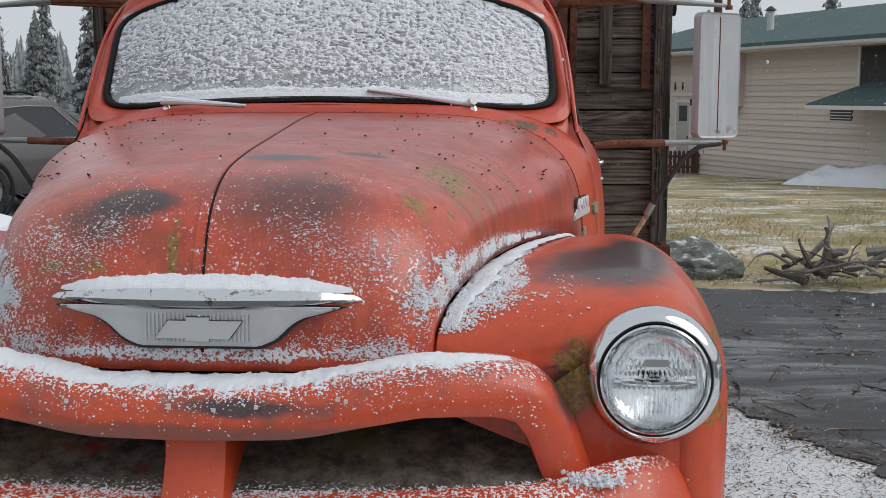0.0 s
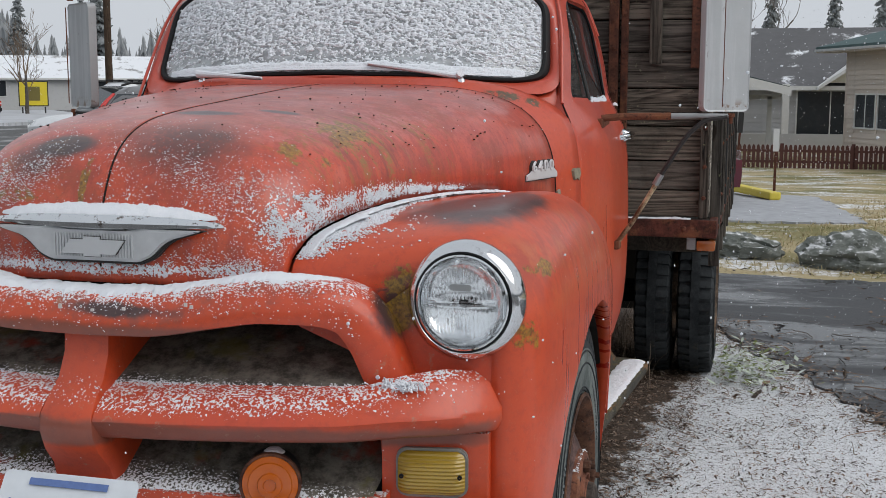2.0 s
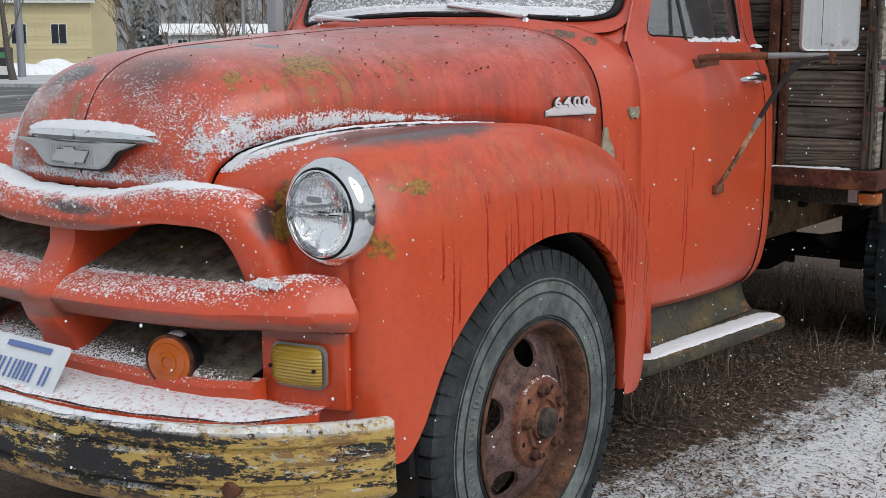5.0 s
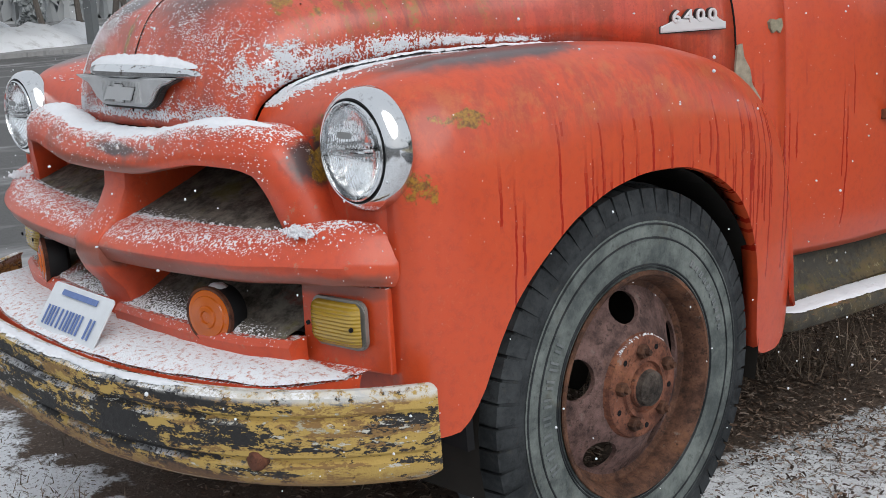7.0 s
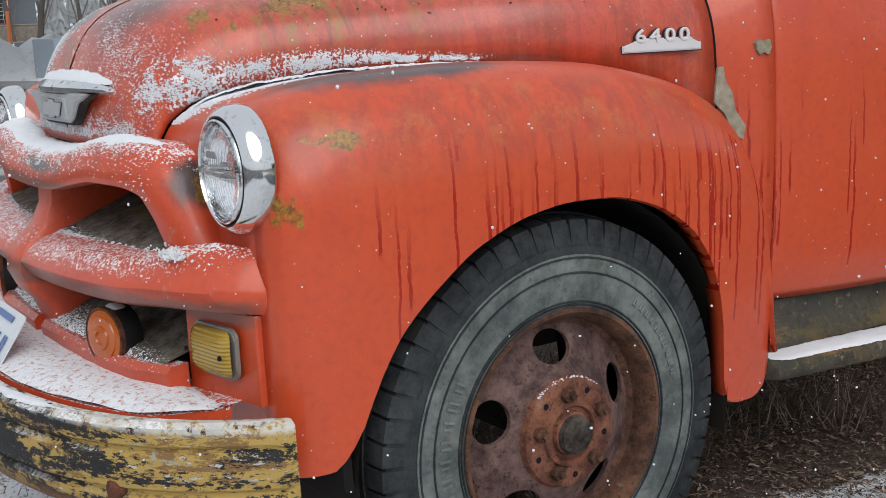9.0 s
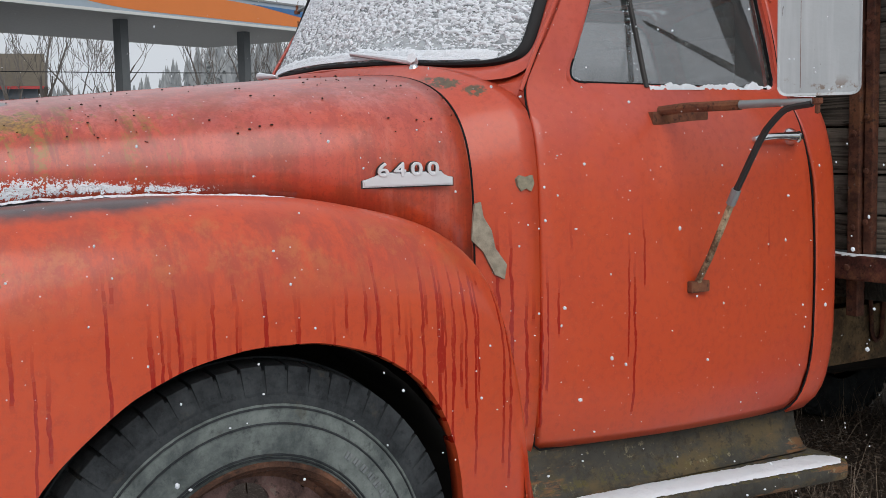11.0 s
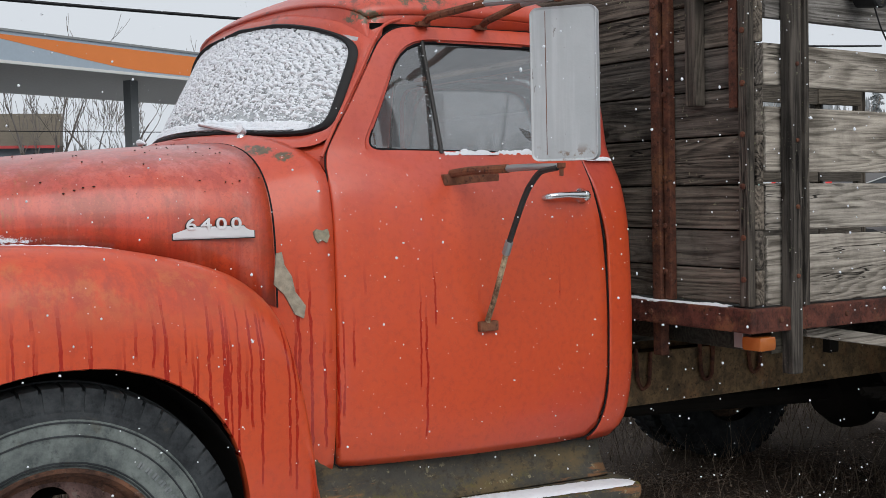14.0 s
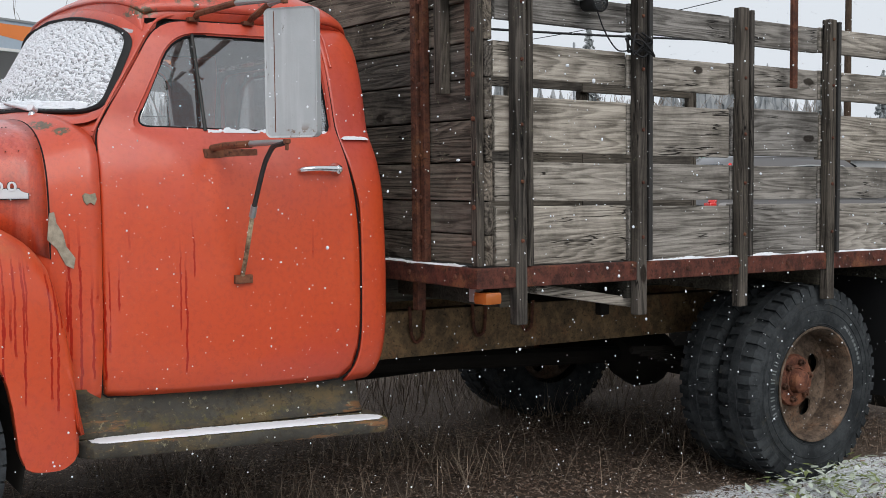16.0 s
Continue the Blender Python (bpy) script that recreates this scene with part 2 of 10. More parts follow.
def red_paint(name, area):
    """Old orange-red truck enamel, faded and dirty. area: "hood" is sun-bleached, mossy and dusted with snow; "body" runs with
    rusty drips; "grille" carries road dirt and snow on its ledges."""
    p = Paint(name, 0.42)
    z, y, x = p.axis(2), p.axis(1), p.axis(0)
    wide = p.math("ABSOLUTE", x)
    up = p.up()
    inv = lambda v: p.math("SUBTRACT", 1.0, v)

    def most(items):
        r = items[0]
        for v in items[1:]:
            r = p.math("MAXIMUM", r, v)
        return r

    base = p.mix(p.noise(2.2, 5), (0.50, 0.050, 0.013), (0.60, 0.080, 0.019))
    base = p.mix(p.mul(p.ramp(p.noise(1.3, 6, 0.7), 0.45, 0.7), 0.5), base, (0.47, 0.050, 0.035))
    base = p.mix(p.mul(p.ramp(z, 1.22, 1.42), 0.80, p.ramp(p.noise(3.0, 5), 0.25, 0.75)), base, (0.44, 0.072, 0.058))
    runs = None
    if area == "hood":
        # bleached crown, run-off streaks, brown blotches; chalky pink with sky sheen put into it
        bloom = p.mul(p.ramp(z, 1.30, 1.42), p.ramp(up, 0.55, 0.95))
        base = p.mix(p.mul(bloom, p.ramp(p.noise(4.5, 7, 0.72), 0.40, 0.62), 0.8), base, (0.50, 0.165, 0.150))
        base = p.mix(p.mul(bloom, p.ramp(p.noise(7.0, 7, 0.75, p.scaled(1, 1, 1, move=(4, 2, 9))), 0.52, 0.62), 0.6), base, (0.30, 0.075, 0.080))
        base = p.mix(p.mul(p.ramp(p.noise(1.0, 5, 0.65, p.scaled(26, 26, 1.6), 0.3), 0.46, 0.60), 0.50), base, (0.31, 0.030, 0.020))
        base = p.mix(p.mul(p.ramp(p.noise(5.5, 7, 0.75), 0.45, 0.60), 0.62), base, (0.26, 0.045, 0.018))
        base = p.mix(p.mul(p.ramp(p.noise(1.0, 5, 0.65, p.scaled(19, 19, 1.2, move=(5, 3, 1))), 0.54, 0.68), 0.40), base, (0.52, 0.13, 0.085))
        base = p.mix(p.mul(p.ramp(p.noise(120, 5, 0.75), 0.52, 0.64), 0.45), base, (0.22, 0.022, 0.016))
    if area == "body":
        side = inv(p.ramp(up, 0.3, 0.65))
        flank_x = p.ramp(wide, 0.70, 0.76)

        def drips(freq, move, half, chance):
            wob = p.mul(p.math("SUBTRACT", p.noise(1.0, 3, 0.6, p.scaled(9, 9, 11, move=(move, 0, 0))), 0.5), 0.020)
            q = p.math("ADD", p.mul(p.math("ADD", y, wob), freq), move)
            cell = p.math("FLOOR", q)
            a, b, c = p.dice(cell), p.dice(p.math("ADD", cell, 77.3)), p.dice(p.math("ADD", cell, 191.7))
            away = p.math("ABSOLUTE", p.math("SUBTRACT", p.math("SUBTRACT", q, cell), p.math("ADD", 0.25, p.mul(a, 0.5))))
            w = p.mul(half * freq, p.math("ADD", 0.45, p.noise(1.0, 3, 0.6, p.scaled(20, 20, 45, move=(0, move, 0)))))
            line = p.ramp(p.math("SUBTRACT", w, away), 0.0, 0.25 * half * freq)
            foot = p.math("ADD", 0.50, p.mul(b, 0.58))
            head = p.math("ADD", 0.98, p.mul(p.dice(p.math("ADD", cell, 311.1)), 0.20))
            on = p.math("GREATER_THAN", chance, c)
            return p.mul(line, on, p.ramp(p.math("SUBTRACT", z, foot), 0.0, 0.03), inv(p.ramp(p.math("SUBTRACT", z, head), -0.16, 0.02)))

        dense = p.math("ADD", p.mul(p.ramp(y, 0.30, 0.55), 0.80), 0.25)
        ahead = inv(p.ramp(y, 1.50, 1.56))
        few = p.math("ADD", p.mul(ahead, dense), p.mul(inv(ahead), 0.16))
        runs = most([drips(27, 0.0, 0.0044, p.mul(few, 0.95)), drips(17, 40.0, 0.0050, p.mul(few, 0.90)), drips(43, 90.0, 0.0034, p.mul(few, 0.50))])
        runs = p.mul(runs, side, flank_x, p.ramp(y, 0.16, 0.24), inv(p.ramp(y, 2.2, 2.4)))
        base = p.mix(p.mul(runs, 0.90), base, (0.31, 0.008, 0.004))
        crest = p.mul(p.ramp(z, 1.00, 1.13), inv(p.ramp(up, 0.62, 0.92)), flank_x, inv(p.ramp(y, 1.32, 1.40)))
        base = p.mix(p.mul(crest, p.ramp(p.noise(1.0, 6, 0.72, p.scaled(16, 16, 3.5)), 0.42, 0.58), 0.70), base, (0.33, 0.045, 0.022))
        base = p.mix(p.mul(crest, p.ramp(p.noise(8, 7, 0.75), 0.48, 0.60), 0.65), base, (0.50, 0.125, 0.035))
        wetness = p.mul(p.ramp(p.noise(1.0, 3, 0.55, p.scaled(12, 12, 0.7)), 0.45, 0.7), side, p.ramp(z, 0.85, 1.1))
        base = p.mix(p.mul(wetness, 0.22), base, (0.36, 0.028, 0.014))
    # fine scuffing and chalky bloom all over
    base = p.mix(p.mul(p.ramp(p.noise(55, 7, 0.78), 0.46, 0.66), 0.45), base, (0.33, 0.032, 0.014))
    base = p.mix(p.mul(p.ramp(p.noise(110, 6, 0.78), 0.54, 0.68), p.ramp(p.noise(4, 4), 0.36, 0.60), 0.5), base, (0.66, 0.135, 0.050))
    # worn-through dark patches; beside the headlamp, grime with recess shade put into the colour
    spots = {"hood": (((-0.122, 0.094, 1.366), (0.078, 0.050, 0.026), 0.20), ((0.10, 0.335, 1.436), (0.075, 0.035, 0.03), 0.22), ((0.245, 0.425, 1.438), (0.055, 0.022, 0.03), 0.25)),
             "body": (((0.735, 0.34, 1.236), (0.145, 0.20, 0.050), 0.22), ((0.815, 0.50, 1.232), (0.065, 0.16, 0.040), 0.25), ((0.665, 0.075, 1.04), (0.040, 0.08, 0.075), 0.3), ((-0.76, 0.36, 1.25), (0.12, 0.30, 0.08), 0.25)),
             "grille": (((0.12, -0.10, 1.048), (0.10, 0.06, 0.014), 0.5), ((0.655, 0.06, 1.045), (0.045, 0.07, 0.06), 0.45))}[area]
    worn = most([p.blob(c, size, r, 7.0, 0.35) for c, size, r in spots])
    base = p.mix(p.mul(worn, 0.94), base, p.mix(p.noise(30, 4), (0.012, 0.013, 0.015), (0.055, 0.046, 0.048)))
    # moss and algae
    green = {"hood": (((0.425, 0.42, 1.39), (0.075, 0.15, 0.055)), ((0.372, 0.19, 1.352), (0.034, 0.045, 0.04)), ((0.428, 0.235, 1.325), (0.026, 0.03, 0.04)), ((-0.035, 0.035, 1.30), (0.010, 0.04, 0.07)), ((-0.16, 0.035, 1.255), (0.12, 0.03, 0.02))),
             "body": (((0.93, 0.20, 1.125), (0.05, 0.07, 0.018)), ((0.90, 0.10, 1.0), (0.04, 0.05, 0.035)), ((0.66, 0.085, 1.10), (0.06, 0.04, 0.05))),
             "grille": (((0.665, 0.06, 1.06), (0.05, 0.05, 0.06)), ((0.60, 0.05, 0.98), (0.05, 0.06, 0.06)))}[area]
    moss = most([p.blob(c, size, 0.55, 16.0, 0.6) for c, size in green])
    base = p.mix(p.mul(p.ramp(p.math("ADD", p.mul(moss, 0.50), p.noise(48, 6, 0.75)), 0.84, 0.98), 0.9), base, p.mix(p.ramp(p.noise(95, 4, 0.7), 0.35, 0.65), (0.10, 0.050, 0.006), (0.34, 0.185, 0.012)))
    if area == "hood":
        # moss and dirt trails down the shoulders, smoky stains on the nose
        shoulder = most([p.blob((0.46, 0.42, 1.36), (0.16, 0.34, 0.11), 0.4, 6, 0.6), p.mul(p.blob((-0.28, 0.20, 1.30), (0.22, 0.20, 0.12), 0.4, 6, 0.6), 0.8)])
        base = p.mix(p.mul(shoulder, p.ramp(p.noise(1.0, 6, 0.72, p.scaled(4.5, 30, 4.5), 0.4), 0.50, 0.60), p.ramp(p.noise(60, 6, 0.75), 0.40, 0.56), 0.85), base, p.mix(p.noise(14, 4), (0.17, 0.085, 0.010), (0.32, 0.165, 0.020)))
        base = p.mix(p.mul(shoulder, p.ramp(p.noise(1.0, 6, 0.72, p.scaled(4, 26, 4, move=(2, 7, 5)), 0.4), 0.53, 0.63), 0.6), base, (0.20, 0.030, 0.018))
        smoke = most([p.blob(c, size, 0.22, 7.0, 0.75) for c, size in (((0.155, 0.115, 1.372), (0.115, 0.09, 0.07)), ((0.225, 0.145, 1.386), (0.045, 0.04, 0.035)), ((-0.185, 0.075, 1.335), (0.06, 0.05, 0.035)))])
        base = p.mix(p.mul(smoke, p.ramp(p.noise(70, 5, 0.75), 0.22, 0.50), 0.80), base, (0.055, 0.030, 0.028))
    # chips to rust
    base = p.mix(p.mul(p.ramp(p.noise(38, 8, 0.75), 0.68, 0.72), p.ramp(p.noise(3, 3), 0.45, 0.65), 0.8), base, (0.09, 0.028, 0.014))
    if area == "body":
        flaked = most([p.blob(c, size, 0.5, 26.0, 0.2) for c, size in (((0.665, 1.655, 1.79), (0.025, 0.03, 0.03)), ((0.64, 1.74, 1.87), (0.05, 0.05, 0.02)), ((0.60, 1.40, 1.475), (0.07, 0.03, 0.02)), ((0.66, 1.45, 1.45), (0.03, 0.03, 0.015)), ((0.60, 1.95, 1.93), (0.08, 0.10, 0.03)))])
        base = p.mix(p.mul(flaked, p.ramp(p.noise(60, 5), 0.38, 0.46)), base, p.mix(p.noise(50, 4), (0.035, 0.020, 0.014), (0.16, 0.11, 0.05)))
        base = p.mix(p.mul(p.ramp(z, 1.86, 1.95), p.ramp(p.noise(9, 7, 0.7), 0.56, 0.62)), base, (0.10, 0.04, 0.025))
    if area == "grille":
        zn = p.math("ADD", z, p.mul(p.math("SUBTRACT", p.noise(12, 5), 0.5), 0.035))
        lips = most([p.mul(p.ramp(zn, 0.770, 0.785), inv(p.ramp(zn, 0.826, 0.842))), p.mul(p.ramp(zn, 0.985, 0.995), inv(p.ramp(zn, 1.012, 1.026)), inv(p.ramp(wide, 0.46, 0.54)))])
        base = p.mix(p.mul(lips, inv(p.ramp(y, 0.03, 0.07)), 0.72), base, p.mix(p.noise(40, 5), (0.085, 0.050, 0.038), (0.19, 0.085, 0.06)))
        base = p.mix(p.mul(p.ramp(p.noise(6, 7, 0.72), 0.50, 0.62), p.ramp(z, 0.98, 1.02), 0.55), base, (0.17, 0.070, 0.055))
        base = p.mix(p.mul(p.ramp(p.noise(34, 6, 0.75), 0.60, 0.68), 0.6), base, (0.34, 0.20, 0.13))
    # snow grains between the heaps
    flakes = p.math("ADD", p.mul(p.noise(170, 3, 0.6), 0.75), p.mul(p.noise(45, 4, 0.6), 0.25))
    seam = p.math("SUBTRACT", 1.232, p.mul(0.28, p.math("POWER", p.math("SUBTRACT", y, 0.62), 2.0)))
    over = p.math("SUBTRACT", z, seam)
    if area == "hood":
        patch = p.noise(7, 4)
        near = inv(p.ramp(y, 0.02, 0.40))
        lip = p.mul(p.blob((0.02, 0.0, 1.116), (0.37, 0.10, 0.016), 0.25, 14, 0.6), 1.2)
        flank = p.mul(p.blob((0.43, 0.11, 1.20), (0.13, 0.16, 0.08), 0.3, 8, 0.6), 0.6)
        flank2 = p.mul(p.blob((-0.39, 0.10, 1.16), (0.15, 0.20, 0.10), 0.3, 8, 0.6), 0.9)
        band = p.mul(inv(p.ramp(p.math("SUBTRACT", over, p.mul(0.060, inv(p.ramp(y, 0.15, 0.70)))), 0.010, 0.040)), p.ramp(over, 0.004, 0.016), inv(p.ramp(y, 0.70, 0.90)), p.ramp(y, 0.06, 0.10))
        amount = most([p.mul(near, p.ramp(z, 1.08, 1.16), 0.60, p.ramp(patch, 0.3, 0.7)), flank, flank2, lip, p.mul(band, p.math("ADD", 0.75, p.mul(0.36, p.ramp(patch, 0.35, 0.6))))])
        holds = most([p.ramp(up, -0.1, 0.35), band, lip, flank2])
    elif area == "body":
        off = p.math("SUBTRACT", wide, p.math("ADD", 0.395, p.math("ADD", p.mul(y, 0.17), p.mul(y, y, 0.15))))
        amount = p.mul(inv(p.ramp(off, 0.02, 0.12)), p.ramp(off, -0.005, 0.01), inv(p.ramp(y, 0.30, 0.85)), p.ramp(z, 1.12, 1.16), inv(p.ramp(over, 0.012, 0.045)), 1.1)
        holds = p.ramp(up, -0.1, 0.35)
    else:
        amount = p.mul(p.ramp(up, 0.45, 0.90), 0.85)
        holds = p.ramp(up, 0.1, 0.5)
    snow = p.ramp(p.math("SUBTRACT", flakes, p.math("SUBTRACT", 0.665, p.mul(amount, 0.185))), 0.0, 0.02)
    snow = p.mul(snow, p.ramp(amount, 0.02, 0.2), holds)
    specks = p.mul(inv(p.ramp(p.cells(60), 0.07, 0.12)), p.math("GREATER_THAN", p.cells(60, out="Color"), 0.74))
    base = p.mix(most([snow, p.mul(specks, 0.6)]), base, (0.80, 0.82, 0.86))
    p.colour(base)
    dull = p.mix(worn, p.mix(p.noise(5, 4), (0.32,) * 3, (0.52,) * 3), (0.34,) * 3)
    p.rough(p.mix(runs, dull, (0.18,) * 3) if runs else dull)
    p.b.inputs["Coat Weight"].default_value = 0.58 if area == "hood" else 0.30
    p.b.inputs["Coat Roughness"].default_value = 0.22 if area == "hood" else 0.15
    p.bump(p.noise(240, 3), 0.10, 0.002).bump(p.noise(6, 3), 0.12, 0.02).bump(snow, 0.7, 0.006)
    return p.m


RED = red_paint("faded_red_enamel", "body")
HOOD_RED = red_paint("bleached_red_enamel", "hood")
GRILLE_RED = red_paint("grimed_red_enamel", "grille")


def grimy_red():
    """The same enamel under road dirt, in the grille's recesses."""
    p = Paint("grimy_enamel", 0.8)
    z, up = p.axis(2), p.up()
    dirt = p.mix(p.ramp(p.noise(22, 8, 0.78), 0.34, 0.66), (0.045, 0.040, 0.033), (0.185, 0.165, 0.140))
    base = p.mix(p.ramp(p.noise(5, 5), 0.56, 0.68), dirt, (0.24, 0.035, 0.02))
    base = p.mix(p.mul(p.ramp(p.noise(9, 5), 0.55, 0.7), 0.7), base, (0.11, 0.10, 0.02))
    front = p.math("SUBTRACT", 1.0, p.ramp(p.axis(1), -0.115, 0.0))
    flakes = p.ramp(p.math("ADD", p.noise(170, 4), p.mul(front, 0.19)), 0.63, 0.68)
    base = p.mix(p.mul(flakes, p.ramp(front, 0.1, 0.6), p.ramp(up, 0.1, 0.4)), base, (0.84, 0.85, 0.88))
    p.colour(base).bump(p.noise(60, 5), 0.4, 0.004)
    return p.m


GRIMY = grimy_red()


def snow_material():
    p = Paint("fresh_snow", 0.75)
    p.colour(p.mix(p.noise(30, 4), (0.72, 0.75, 0.80), (0.82, 0.84, 0.87)))
    p.b.inputs["Subsurface Weight"].default_value = 0.0
    p.bump(p.noise(160, 5, 0.7), 0.6, 0.006).bump(p.noise(420, 2), 0.4, 0.003)
    return p.m


SNOW = snow_material()


def snow_crust():
    """Snow so thin at its fringe that the paint shows between the grains."""
    p = Paint("thin_snow", 0.8)
    p.colour(p.mix(p.ramp(p.noise(70, 6, 0.75), 0.34, 0.50), (0.52, 0.25, 0.20), (0.80, 0.82, 0.86)))
    p.bump(p.noise(150, 5, 0.7), 0.8, 0.006)
    return p.m


def chrome(name, wear=0.3):
    p = Paint(name, 0.12, 1.0)
    spots = p.ramp(p.noise(45, 6, 0.7), 0.56, 0.66)
    p.colour(p.mix(p.mul(spots, wear), (0.72, 0.73, 0.74), (0.16, 0.12, 0.09)))
    p.rough(p.mix(p.noise(12, 5), (0.04,) * 3, (0.16,) * 3))
    return p.m


CHROME = chrome("chrome", 0.25)
PITTED = chrome("pitted_chrome", 0.9)


def rusty(name="rusted_steel", a=(0.050, 0.021, 0.015), b=(0.145, 0.056, 0.034), flakes=0.3):
    p = Paint(name, 0.85)
    base = p.mix(p.ramp(p.noise(16, 8, 0.75), 0.34, 0.66), a, b)
    base = p.mix(p.mul(p.ramp(p.noise(7, 7, 0.75), 0.52, 0.66), flakes), base, (0.30, 0.13, 0.055))
    base = p.mix(p.mul(p.ramp(p.noise(60, 6, 0.75), 0.54, 0.64), 0.7), base, (0.018, 0.013, 0.011))
    base = p.mix(p.mul(p.ramp(p.noise(33, 6, 0.75), 0.60, 0.68), p.ramp(p.noise(4, 4), 0.45, 0.6), 0.6), base, (0.20, 0.17, 0.15))
    p.colour(base).bump(p.noise(45, 7, 0.75), 0.8, 0.005).bump(p.noise(140, 4), 0.4, 0.002)
    p.rough(p.mix(p.noise(8, 5), (0.55,) * 3, (0.95,) * 3))
    return p.m


RUST = rusty()
WHEEL_RUST = rusty("rusted_wheel", (0.050, 0.030, 0.027), (0.185, 0.112, 0.100), 0.12)
RIM_RUST = rusty("rusted_rim", (0.040, 0.020, 0.014), (0.150, 0.072, 0.045), 0.18)
HUB_RUST = rusty("rusted_hub", (0.065, 0.026, 0.018), (0.25, 0.100, 0.062), 0.35)
DUSTY_WHEEL = rusty("dusty_brown_wheel", (0.045, 0.032, 0.024), (0.175, 0.125, 0.090), 0.2)
RAIL_RUST = rusty("rusted_red_rail", (0.040, 0.015, 0.012), (0.135, 0.045, 0.031), 0.35)


def rubber(name="weathered_rubber", base=(0.014, 0.016, 0.018), dust=(0.058, 0.064, 0.068)):
    p = Paint(name, 0.85)
    c = p.mix(p.mul(p.ramp(p.noise(6, 7, 0.75), 0.35, 0.70), 0.8), base, dust)
    c = p.mix(p.mul(p.ramp(p.noise(45, 6, 0.75), 0.52, 0.70), 0.55), c, tuple(k * 0.5 for k in base))
    c = p.mix(p.mul(p.ramp(p.noise(9, 6, 0.7), 0.58, 0.75), 0.5), c, (0.10, 0.085, 0.055))
    p.colour(c).bump(p.noise(90, 5), 0.25, 0.003)
    return p.m


RUBBER = rubber()
SIDEWALL = rubber("grey_sidewall", (0.060, 0.070, 0.070), (0.215, 0.240, 0.225))
DARK_SIDEWALL = rubber("black_sidewall", (0.014, 0.016, 0.018), (0.060, 0.066, 0.070))
RAISED = rubber("dusty_raised_rubber", (0.10, 0.112, 0.115), (0.22, 0.235, 0.235))
GASKET = plain("black_gasket", (0.012, 0.012, 0.013), 0.6, vary=0.3, spec=0.25)
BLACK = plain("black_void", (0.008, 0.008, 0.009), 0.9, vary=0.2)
# Dirt tone taken near black: the cavities' shade is put into it.
UNDER = plain("near_black_underbody", (0.014, 0.012, 0.010), 0.9, vary=0.5, scale=5)
ARM_GREY = plain("galvanised_arm", (0.30, 0.31, 0.31), 0.45, 0.5, vary=0.2, scale=20)
DARK_IRON = plain("dark_iron", (0.035, 0.033, 0.032), 0.6, 0.3, vary=0.4)


